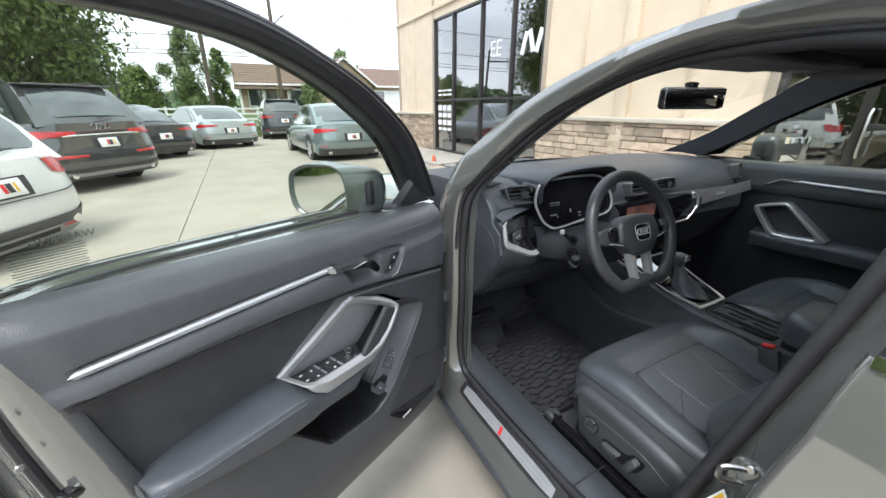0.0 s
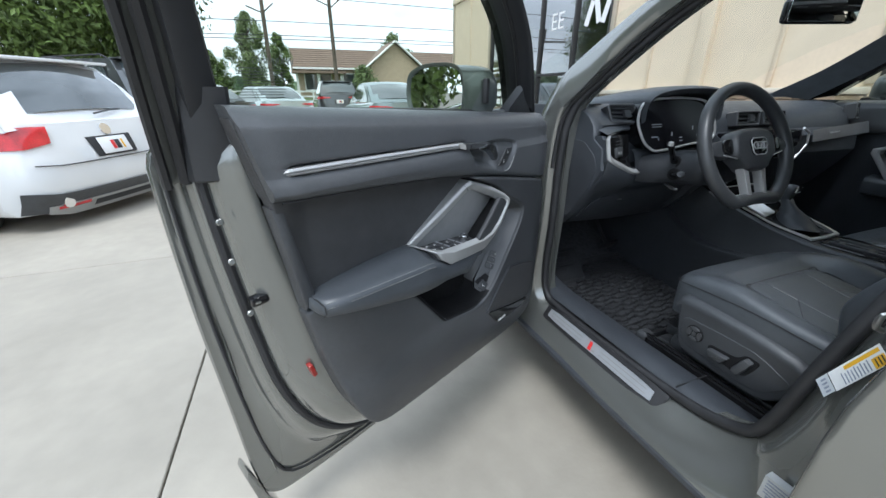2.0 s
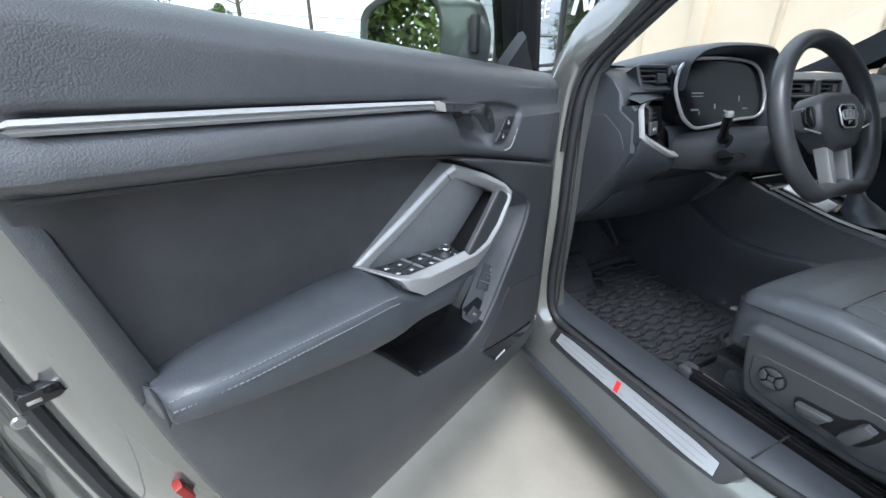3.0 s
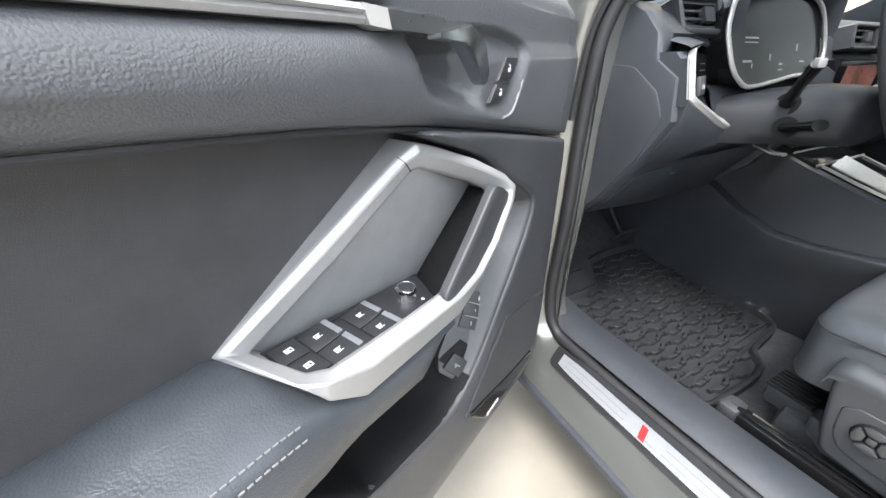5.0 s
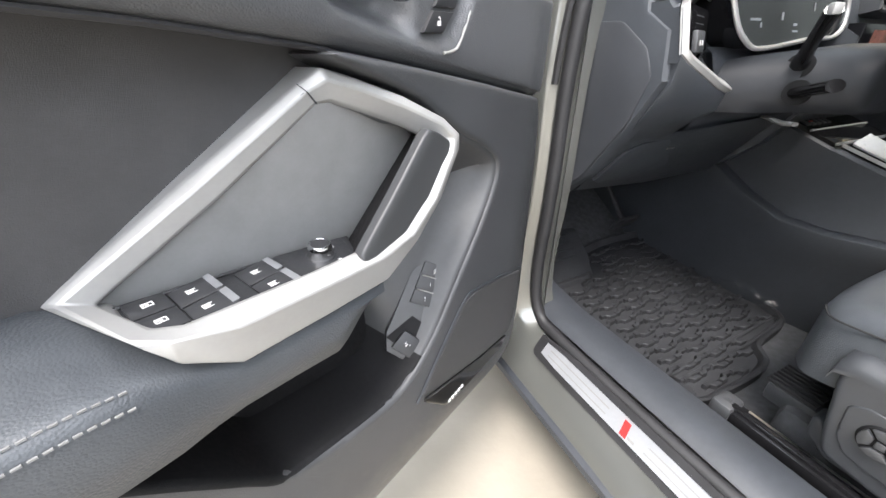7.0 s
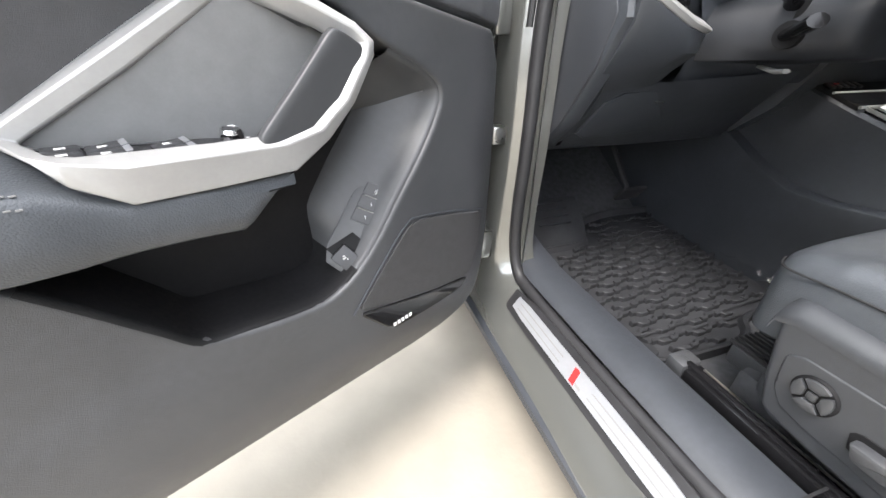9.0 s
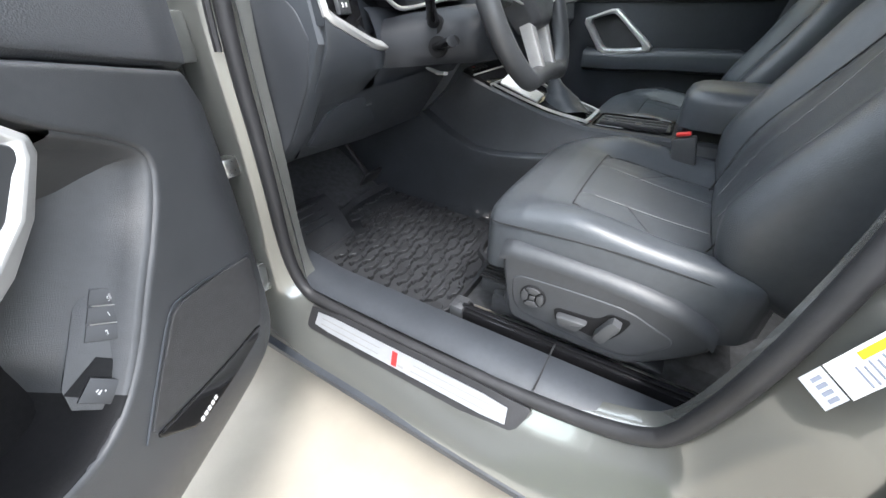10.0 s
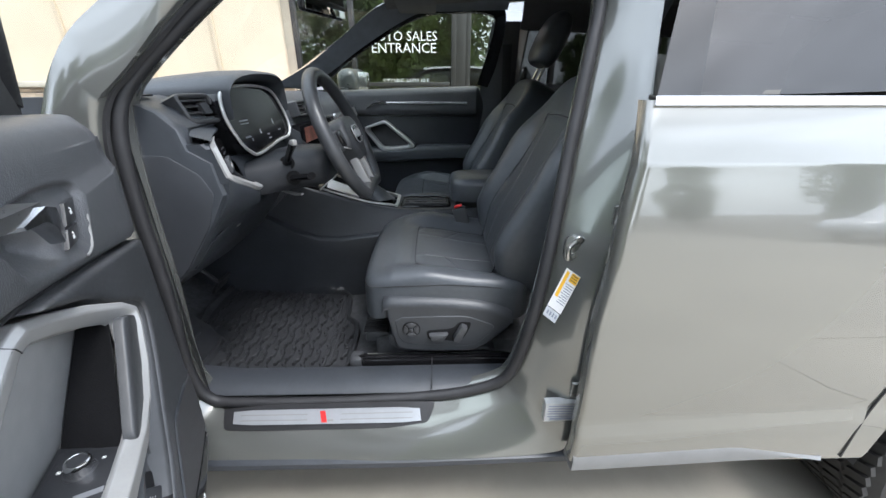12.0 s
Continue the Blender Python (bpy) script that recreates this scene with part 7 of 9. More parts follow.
# striker
bm = bmnew()
prism(bm, chaikin([(-.541, .927), (-.583, .927), (-.583, .867), (-.541, .867)], 2, .2), -.742, -.754, "side", bev=.002)
strk = part("striker_plate", bm, PAINT_IN, suv, "door striker plate")
bm = bmnew()
tube(bm, chaikin([(-.738, -.576, .916), (-.772, -.545, .914), (-.779, -.539, .910), (-.779, -.539, .890), (-.772, -.545, .886), (-.738, -.576, .884)], 1, .15), .0048, 8)
part("striker_loop", bm, STEEL, strk, "zinc steel striker loop")
for z in (.920, .874):
    bm = bmnew()
    disc(bm, Matrix.Translation((-.753, -.566, z)) @ Matrix.Rotation(radians(-90), 4, "Y"), .008, .005, 12)
    part("bolt", bm, STEEL, strk)
# tyre sticker: follows the slanting pillar
S0, SU_, SV_ = Vector((-.759, -.547, .861)), Vector((-.0165, -.0245, -.014)), Vector((-.010, .034, -.083))
def stk(a, b, h=0.0):
    return S0 + SU_ * a + SV_ * b + Vector((-h, 0, 0))
def patch(a0, a1, b0, b1, h, material, name, par, label=""):
    bm = bmnew()
    ol = [(a0, b0), (a1, b0), (a1, b1), (a0, b1)]
    loops(bm, [[stk(*p, h - .0006) for p in ol], [stk(*p, h) for p in ol]])
    return part(name, bm, material, par, label, smooth=False)
sticker = patch(0, 1, 0, 1.0, .004, WHITE, "tyre_sticker", suv, "white and yellow tyre pressure sticker")
patch(.45, .97, .02, .24, .0046, YELLOW, "yellow_field", sticker)
patch(.10, .30, .05, .70, .0046, YELLOW, "yellow_bar", sticker)
GREYPRINT = mat("grey_print", (0.22, 0.24, 0.30), 0.6)
for k in range(9):
    patch(.36 + .07 * (k % 2), .92, .30 + .06 * k, .318 + .06 * k, .0046, GREYPRINT, "text_bar", sticker)
for k in range(3):
    patch(.50, .90, .05 + .06 * k, .07 + .06 * k, .0050, RUBBER, "text_bar", sticker)
low = patch(0, .95, 1.02, 1.26, .004, mat("pale_grey_label", (0.5, 0.52, 0.55), 0.5), "lower_label", sticker)
for k in range(4):
    patch(.15 + .2 * k, .25 + .2 * k, 1.08, 1.18, .0046, GREYPRINT, "text_bar", sticker)
bm = bmnew()
prism(bm, [(-.518, .558), (-.592, .560), (-.592, .508), (-.518, .505)], -.815, -.8335, "side", bev=0)
lab = part("certification_label", bm, mat("silver_label", (0.45, 0.46, 0.46), 0.45, 0.3), suv, "pale printed label low on the pillar")
for k in range(6):
    bm = bmnew()
    box(bm, (-.834, -.555, .551 - .0075 * k), (.001, .062 if k < 5 else .05, .0022 if k < 5 else .006), 0)
    part("text_bar", bm, GREYPRINT, lab)
for x, y, z in ((-.832, -.592, .598), (-.790, -.634, .983)):
    bm = bmnew()
    box(bm, (x, y, z), (.012, .050, .040), .004)
    h = part("door_hinge", bm, PAINT_IN, suv, "painted rear door hinge")
    bm = bmnew()
    disc(bm, Matrix.Translation((x - .006, y + .002, z)) @ Matrix.Rotation(radians(-90), 4, "Y"), .010, .007, 8)
    part("bolt", bm, STEEL, h)
bm = bmnew()
tube(bm, [(-.775, -.636, 1.16), (-.800, -.632, 1.05), (-.825, -.610, .9), (-.850, -.590, .72), (-.855, -.590, .55), (-.860, -.590, .46)], .006, 6)
part("rear_door_seal", bm, RUBBER, suv, "black seal in the door gap")
# front hinge pillar fittings
for z, hh in ((1.01, .03), (.56, .03)):
    bm = bmnew()
    box(bm, (-.81, .355, z), (.03, .07, .07), .006)
    h = part("front_hinge", bm, PAINT_IN, suv, "painted front door hinge")
    bm = bmnew()
    disc(bm, Matrix.Translation((-.826, .345, z)) @ Matrix.Rotation(radians(-90), 4, "Y"), .011, .008, 8)
    part("bolt", bm, STEEL, h)
bm = bmnew()
box(bm, (-.80, .335, .805), (.03, .03, .035), .005)
tube(bm, [(-.80, .335, .805), (-.87, .33, .805), (-.90, .34, .805)], .008, 6)
part("check_strap", bm, STEEL, suv, "steel door check strap")

# details on the door's end face and the mirror
bm = bmnew()
prism(bm, chaikin([(1.014, .895), (.986, .897), (.985, .881), (1.014, .879)], 1, .12), .095, .1125, bev=.001)
lt = dpart("door_latch", bm, GLOSSBLK, "black door latch opening")
bm = bmnew()
box(bm, (1.004, .1125, .886), (.010, .002, .004), .001)
dpart("latch_claw", bm, STEEL, parent=lt)
for u, n, z in ((1.031, .104, 1.04), (1.028, .104, .971), (1.018, .104, .868)):
    bm = bmnew()
    disc(bm, Matrix.Translation((u, n, z)) @ Matrix.Rotation(radians(-75), 4, "X"), .006, .005, 12)
    dpart("bolt", bm, PAINT_IN)
bm = bmnew()
prism(bm, [(.945, .718), (.937, .720), (.929, .692), (.937, .688)], .120, .1355, bev=.002)
dpart("red_reflector", bm, mat("red_reflector_plastic", (0.26, 0.018, 0.014), 0.3, 0, 0.1, 60), "red door edge reflector")


# mirror head: its glass faces the car's tail
M0 = Matrix.Translation((.398, -.030, 1.222)) @ Matrix(((-.258, .966, 0, 0), (.966, .258, 0, 0), (0, 0, 1, 0), (0, 0, 0, 1)))     # local x across, y along the glass normal, z up
MH = [(-.088, .0), (-.080, .055), (-.03, .078), (.05, .080), (.085, .066), (.098, .02), (.094, -.045), (.06, -.066), (-.04, -.066), (-.078, -.045)]
mh = chaikin(MH, 2, .2)
sc = lambda k, y, dx=0.0: [M0 @ Vector((p[0] * k + dx, y, p[1] * k)) for p in mh]
se = lambda k, y, e: [M0 @ Vector((p[0] * k + (e if p[0] > .02 else 0), y, p[1] * k * (1 - .1 * (p[0] > .02)))) for p in mh]     # shell drawn out towards the door
bm = bmnew()
loops(bm, [sc(.86, -.012), sc(.93, .004), sc(.99, .006), se(1.02, -.012, .012), se(1.02, -.03, .040), se(1.0, -.06, .062), se(.86, -.10, .066), se(.55, -.13, .06), se(.2, -.138, .05)])
mirror = dpart("door_mirror", bm, mat("dark_teal_grey_shell", (0.11, 0.125, 0.12), 0.35, 0.4, 0.05, 5, coat=.5), "grey door mirror on the open door", angle=60)
bm = bmnew()
loops(bm, [sc(.88, -.008), sc(.88, -.003)])
dpart("mirror_glass", bm, MIRROR, "mirror glass", parent=mirror)
bm = bmnew()
tube(bm, [M0 @ Vector((.05, -.06, -.05)), (.27, .045, 1.165), (.22, .075, 1.165)], [.03, .028, .035], 8, flat=.7)
dpart("mirror_foot", bm, GLOSSBLK, "gloss black mirror foot", parent=mirror)
bm = bmnew()
box(bm, M0 @ Vector((.142, -.030, .008)), (.014, .022, .062), .004, m=M0.to_3x3().to_4x4())
dpart("mirror_gap", bm, RUBBER, parent=mirror)


# ---- concrete slabs ----
xs = [-16.1, -12.6, -9.1, -5.6, -2.1, 1.4, 2.6]
ys = [-9.4, -5.6, -1.9, 2.3, 6.6, 10.9, 15.2, 19.4]
for x0, x1 in zip(xs, xs[1:]):
    for y0, y1 in zip(ys, ys[1:]):
        bm = bmnew()
        loops(bm, [[(x0 + .004, y0 + .004, GZ - .05), (x1 - .004, y0 + .004, GZ - .05), (x1 - .004, y1 - .004, GZ - .05), (x0 + .004, y1 - .004, GZ - .05)],
                   [(x0 + .004, y0 + .004, GZ - .003), (x1 - .004, y0 + .004, GZ - .003), (x1 - .004, y1 - .004, GZ - .003), (x0 + .004, y1 - .004, GZ - .003)],
                   [(x0 + .007, y0 + .007, GZ), (x1 - .007, y0 + .007, GZ), (x1 - .007, y1 - .007, GZ), (x0 + .007, y1 - .007, GZ)]], caps=(False, True))
        sb = part("slab", bm, CONCRETE, ground, angle=20)
bm = bmnew()
box(bm, (3.3, 4.0, GZ + .06), (1.4, 18.6, .13), .015)
walkw = part("pavement", bm, CONCRETE, angle=30)
tagged(walkw, "raised pale concrete walkway along the shop front", "pavement", kind="structure")

GRASS = mat("mown_grass", (0.085, 0.12, 0.04), 0.9, 0, 0.35, 3, 0.6, 60)
bm = bmnew()
loops(bm, [[(x, y, z) for x in (-60, -30, -10, 0, 10, 30, 60)] for y, z in ((19.6, GZ + .0), (20.2, GZ + .08), (26, .30), (34, .75), (44, 1.05), (80, .9), (120, .6))], closed=False)
gb = part("grass_bank", bm, GRASS, smooth=True)
tagged(gb, "mown grass verge rising beyond the lot", "lawn", kind="structure")

# ---- the shop building ----
STUCCO = mat("warm_beige_stucco", (0.66, 0.55, 0.41), 0.85, 0, 0.05, 2.5, 0.25, 160, stain=.12, stain_col=(.5, .42, .32))
TRIMB = mat("taupe_trim_boards", (0.42, 0.36, 0.28), 0.7, 0, 0.06, 3, 0.15, 90)
BRONZE = mat("dark_bronze_window_frame", (0.045, 0.042, 0.04), 0.4, 0.4, 0.1, 8)
STONE = mat("buff_ledgestone", (0.42, 0.33, 0.245), 0.85, 0, 0.16, 9, 0.7, 60, per=0.32)
MORTAR = mat("grey_brown_mortar", (0.20, 0.17, 0.14), 0.9, 0, 0.2, 20, 0.4, 60)
BX = 4.0
bld = thing("shop_building", "beige stuccoed shop building with stone base and tall windows", "building", (BX, 3, GZ))
def wall(name, y0, y1, z0, z1, material=STUCCO, x0=BX, th=.25):
    bm = bmnew()
    box(bm, (x0 + th / 2, (y0 + y1) / 2, (z0 + z1) / 2), (th, y1 - y0, z1 - z0), 0)
    return part(name, bm, material, bld, smooth=False)
wall("wall", 9.95, 12.7, GZ, 5.6)
wall("wall", 1.52, 5.35, GZ, 5.6)
wall("wall", -12, -4.6, GZ, 5.6)
wall("wall", 5.35, 9.95, 3.70, 5.6)
wall("wall", -4.6, 1.52, 2.95, 5.6)
wall("wall", -12, 12.7, GZ, 5.6, STUCCO, BX + 8, .25)
bm = bmnew()
box(bm, (BX + 4.2, 12.58, 2.85), (7.9, .24, 5.56), 0)
part("wall", bm, STUCCO, bld, smooth=False)
bm = bmnew()
box(bm, (BX + 4.2, -11.88, 2.85), (7.9, .24, 5.56), 0)
part("wall", bm, STUCCO, bld, smooth=False)
bm = bmnew()
box(bm, (BX + 4.1, .35, 5.66), (8.6, 25.2, .12), .02)
part("roof", bm, TRIMB, bld)
bm = bmnew()
box(bm, (BX + 4.1, .35, 3.35), (7.9, 24.2, .04), 0)
part("inner_ceiling", bm, HEADLINER, bld, "pale ceiling inside the shop")
bm = bmnew()
box(bm, (BX + 4.1, .35, GZ + .16), (7.7, 24.2, .04), 0)
part("inner_floor", bm, mat("grey_tile_floor", (0.25, 0.24, 0.22), 0.25, 0, 0.1, 2), bld, "shiny grey shop floor")
# trim boards and battens
for y, w in ((9.99, .10), (11.3, .05), (12.62, .14), (5.28, .10), (4.35, .05), (2.5, .05), (1.56, .10)):
    bm = bmnew()
    box(bm, (BX - .012, y, 3.45), (.03, w, 4.3), .004)
    part("batten", bm, STUCCO if w < .09 else TRIMB, bld)
bm = bmnew()
box(bm, (BX - .035, 3.45, 2.85), (.10, .20, 5.6), .006)
part("downpipe", bm, STUCCO, bld, "beige square downpipe")
for y0, y1 in ((9.95, 12.7), (5.35, 9.95), (1.52, 5.35)):
    bm = bmnew()
    box(bm, (BX - .02, (y0 + y1) / 2, 3.95), (.05, y1 - y0, .10), .006)
    part("band", bm, STUCCO, bld)
# stone base with a cap
rng = random.Random(4)
stone_meshes = {}
for y0, y1 in ((9.98, 12.7), (1.55, 5.30)):
    wall("stone_backing", y0, y1, GZ, 1.20, MORTAR, BX - .05, .05)
    bm = bmnew()
    box(bm, (BX - .06, (y0 + y1) / 2, 1.235), (.15, y1 - y0 + .02, .07), .012)
    part("stone_cap", bm, mat("pale_cast_stone", (0.5, 0.45, 0.37), 0.8, 0, 0.08, 6, 0.3, 60) if "pale_cast_stone" not in bpy.data.materials else bpy.data.materials["pale_cast_stone"], bld, "pale cast stone cap")
    z = GZ + .13
    while z < 1.17:
        h = rng.choice((.075, .10, .13))
        h = min(h, 1.195 - z)
        y = y0
        while y < y1 - .02:
            l = min(rng.choice((.22, .30, .38, .46)), y1 - y)
            key = (round(h, 3), round(l, 2), rng.randint(0, 1))
            if key not in stone_meshes:
                b2 = bmnew()
                box(b2, (0, 0, 0), (.06, max(l - .008, .02), h - .008), .010, seg=1)
                me = bpy.data.meshes.new("stone")
                for v in b2.verts:
                    v.co += Vector((rng.uniform(-.008, .008), rng.uniform(-.003, .003), rng.uniform(-.003, .003)))
                b2.to_mesh(me)
                b2.free()
                me.materials.append(STONE)
                stone_meshes[key] = me
            so = new("stone", stone_meshes[key])
            so.parent = bld
            so.matrix_parent_inverse = WM[bld.name].inverted()
            so.location = (BX - .055 + rng.uniform(-.010, .008), y + l / 2, z + h / 2)
            y += l
        z += h
# shop windows
def shopwin(y0, y1, z0, z1, posts, rails):
    for y in [y0 + .03, y1 - .03] + list(posts):
        bm = bmnew()
        box(bm, (BX + .05, y, (z0 + z1) / 2), (.11, .06, z1 - z0), .004)
        part("mullion", bm, BRONZE, bld, "dark bronze mullion")
    for z in [z0 + .03, z1 - .03] + list(rails):
        bm = bmnew()
        box(bm, (BX + .05, (y0 + y1) / 2, z), (.10, y1 - y0, .06), .004)
        part("rail", bm, BRONZE, bld, "dark bronze rail")
    ps = [y0] + sorted(posts) + [y1]
    zs = [z0] + sorted(rails) + [z1]
    for a, b in zip(ps, ps[1:]):
        for c, d in zip(zs, zs[1:]):
            bm = bmnew()
            loops(bm, [[(BX + .05, a, c), (BX + .05, b, c)], [(BX + .05, a, d), (BX + .05, b, d)]], closed=False)
            p = part("pane", bm, SHOPGLASS, bld)
            p.visible_shadow = False
SHOPGLASS = glass("shop_glass", (0.66, 0.70, 0.69), 0.40)
shopwin(5.35, 9.95, GZ + .13, 3.70, (6.36, 7.54, 8.86), (1.60,))
shopwin(-4.6, 1.52, GZ + .13, 2.95, (.77, -.53, -.72, -1.84, -3.2), ())
for y in (-.625,):
    bm = bmnew()
    box(bm, (BX + .06, y, 1.5), (.12, .16, 2.7), .006)
    part("door_post", bm, BRONZE, bld)
bm = bmnew()
tube(bm, [(BX - .03, .70, .95), (BX - .06, .70, 1.0), (BX - .06, .70, 1.35), (BX - .03, .70, 1.4)], .012, 8)
part("door_pull", bm, STEEL, bld, "steel door pull")
bm = bmnew()
box(bm, (BX + .0, .12, 1.24), (.05, 1.2, .05), .004)
part("push_bar", bm, BRONZE, bld)
LM_ = Matrix(((0, 0, -1, 0), (-1, 0, 0, 0), (0, 1, 0, 0), (0, 0, 0, 1)))
for txt, y, z, s in (("AUTO SALES", .12, 1.80, .155), ("ENTRANCE", .12, 1.665, .165), ("STORE HOURS", .10, 1.27, .095)):
    letters(txt, s, .001, WHITE, bld, Matrix.Translation((BX + .043, y, z)) @ LM_, label="white window lettering")
for txt, y, z, s in (("EE", 6.98, 2.62, .46),):
    letters(txt, s, .001, WHITE, bld, Matrix.Translation((BX + .043, y, z)) @ LM_, label="white window lettering")
for k in range(3):
    for j in range(6):
        bm = bmnew()
        box(bm, (BX + .043, 9.12 + .28 * k, (1.86, 1.75, 1.40, 1.20, 1.0, .82)[j]), (.002, .24 - .03 * ((k + j) % 2), (.05, .05, .15, .12, .14, .08)[j]), 0)
        part("window_mark", bm, WHITE, bld, "white bar of window lettering")
for k in range(4):
    bm = bmnew()
    box(bm, (BX + .043, 6.0 - .22 * k, 2.62 + .02 * (k % 2)), (.002, .12, .42), 0, m=Matrix.Rotation(radians(18 * (-1) ** k), 4, "X"))
    part("window_mark", bm, WHITE, bld, "white bar of window lettering")


# ---- parked cars ----
def parked_car(name, label, at, rz, L=4.6, W=1.85, H=1.45, body_paint=None, hatch=False, suvlike=False, lamp="slim", rails=False, zoff=0.0, lean=.22):
    c = thing(name, label, "car", (at[0], at[1], GZ + zoff), rz, group="parked cars")
    hl, hw = L / 2, W / 2
    belt = H * (.615 if not suvlike else .64)
    zb = .22 if not suvlike else .28
    deck = belt + (.05 if not hatch else .03)
    FR = [(0, .93), (.10, .985), (.28, .998), (.45, 1.0), (.62, .992), (.78, .972), (.92, .935), (1.0, .88)]

    def tail(x, z):
        """How far back the tail reaches at x and z."""
        u = min(1.0, abs(x) / hw)
        y = -hl + .05 * u * u + .25 * u ** 7
        if z > .60:
            y += (z - .60) * lean
        if z < zb + .16:
            y += (zb + .16 - z) * .5
        return y

    def ring(y, w, top, bot, crown=.035, first=False):
        pts = []
        for s, fr in ((-1, FR), (1, FR[::-1])):
            for q, k in fr:
                x, z = s * hw * w * k, bot + (top - bot) * q
                pts.append((x, tail(x, z) if first else y, z))
            if s < 0:
                for t in (-.55, 0, .55):
                    x = t * hw * w * .88
                    pts.append((x, tail(x, top) if first else y, top + crown * (1 - t * t * 1.3)))
        return pts

    bm = bmnew()
    loops(bm, [ring(0, 1, deck, zb, 0.0, True)] + [ring(y, w, t, b) for y, w, t, b in ((-hl + .55, 1.0, deck + .005, zb), (-hl * .3, 1.0, belt, zb), (hl * .3, 1.0, belt - .02, zb), (hl * .55, .99, belt - .06, zb), (hl * .85, .94, belt - .16, zb + .04), (hl * .97, .82, belt - .30, zb + .1), (hl, .7, belt - .38, zb + .16))], caps=(False, True))
    TT = [-1, -.93, -.86, -.75, -.6, -.4, -.2, 0, .2, .4, .6, .75, .86, .93, 1]
    loops(bm, [[(t * hw * k, tail(t * hw * k, zb + (deck - zb) * q), zb + (deck - zb) * q) for t in TT] for q, k in FR], closed=False)
    part("body", bm, body_paint, c, local=True, angle=55)

    def strip(nm, material, top, bot, off, lab="", n=8):
        """A band laid on the tail between two lines of x and z."""
        rows = []
        for j, d in ((0, -.004), (.0, off), (.5, off + .004), (1.0, off), (1.0, -.004)):
            row = []
            for i in range(n + 1):
                def at_(l):
                    f = i / n * (len(l) - 1)
                    k = min(int(f), len(l) - 2)
                    return (l[k][0] + (l[k + 1][0] - l[k][0]) * (f - k), l[k][1] + (l[k + 1][1] - l[k][1]) * (f - k))
                a, b = at_(top), at_(bot)
                x, z = a[0] + (b[0] - a[0]) * j, a[1] + (b[1] - a[1]) * j
                row.append((x, tail(x, z) - d, z))
            rows.append(row)
        bm = bmnew()
        loops(bm, rows, closed=False)
        return part(nm, bm, material, c, lab, local=True, angle=40)

    # cabin
    ry = tail(0, deck) + (.03 if hatch else .48)      # rear glass foot
    rt = -hl + (.50 if hatch else 1.40)               # rear end of the roof
    if suvlike:
        rt = -hl + .60
    ft, fy = hl * .05, hl * .46
    wr, wb = hw * .68, hw * .86
    lat = lambda y, z, w, cr=.022: [(-w, y + .06 * (z > deck + .05), z - cr * .6), (-w * .6, y + .015, z + cr * .6), (0, y, z + cr), (w * .6, y + .015, z + cr * .6), (w, y + .06 * (z > deck + .05), z - cr * .6)]
    bm = bmnew()
    loops(bm, [lat(ry, deck - .03, wb), lat(ry + .03, deck + .01, wb * .985), lat(ry * .5 + rt * .5, deck + (H - deck) * .56, (wb + wr) / 2), lat(rt, H - .05, wr * 1.03), lat(rt + .14, H - .01, wr), lat((rt + ft) / 2, H, wr), lat(ft, H - .03, wr), lat(fy, belt - .03, wb * .97)], closed=False)
    for s in (-1, 1):
        side = [(s * wb, ry + .0, deck - .05), (s * wr * 1.03, rt + .06, H - .06), (s * wr, rt + .20, H - .02), (s * wr, (rt + ft) / 2, H - .01), (s * wr, ft, H - .04), (s * wb * .97, fy, belt - .05)]
        bm.faces.new([bm.verts.new(p) for p in side])
    part("cabin", bm, body_paint, c, local=True, angle=50)
    # rear window a little proud of the cabin
    bm = bmnew()
    A_, M_, B_ = (ry + .03, deck + .01, wb * .985), (ry * .5 + rt * .5, deck + (H - deck) * .56, (wb + wr) / 2), (rt, H - .05, wr * 1.03)
    def q(t, k):
        a, b, f_ = (A_, M_, t * 2) if t < .5 else (M_, B_, t * 2 - 1)
        y, z, w = (a[i] + (b[i] - a[i]) * f_ for i in range(3))
        return (k * w * .88, y + .045 * k * k - .014, z + .022 - .034 * k * k + .012)
    loops(bm, [[q(t, k) for k in (-1, -.6, -.2, .2, .6, 1)] for t in (.10, .3, .5, .7, .90)], closed=False)
    part("rear_window", bm, CARGLASS, c, "tinted rear window", local=True)
    for s in (-1, 1):
        tw = lambda z: s * (wb + (wr - wb) * (z - belt) / (H - belt) + .010)
        top = H - .085
        y_a, y_b = ry + (rt - ry) * .35 + (.30 if hatch else .16), fy - .14
        bm = bmnew()
        loops(bm, [[(tw(belt + .03), y_a - .10, belt + .03), (tw(belt + .02), 0, belt + .02), (tw(belt + .02), y_b, belt + .02)], [(tw(top), rt + .28, top), (tw(top + .02), -.1, top + .02), (tw(top), ft - .02, top)]], closed=False)
        part("side_window", bm, CARGLASS, c, "tinted side window", local=True)
        bm = bmnew()
        tube(bm, [(tw(belt + .03), y_a - .10, belt + .022), (tw(belt + .02), 0, belt + .012), (tw(belt + .02), y_b, belt + .012)], .008, 5)
        part("window_moulding", bm, CHROME, c, local=True)
        for wy in (-hl * .60, hl * .60):
            r = .33 if not suvlike else .37
            bm = bmnew()
            loops(bm, [[(s * (hw - x), wy + r * k * math.cos(a), r + r * k * math.sin(a)) for a in [2 * math.pi * j / 28 for j in range(28)]] for x, k in ((.24, .8), (.23, 1.0), (.03, 1.0), (.005, .93), (.0, .70))], caps=(True, False))
            w_ = part("wheel", bm, TYRE, c, "black tyre", local=True)
            bm = bmnew()
            seg = 28
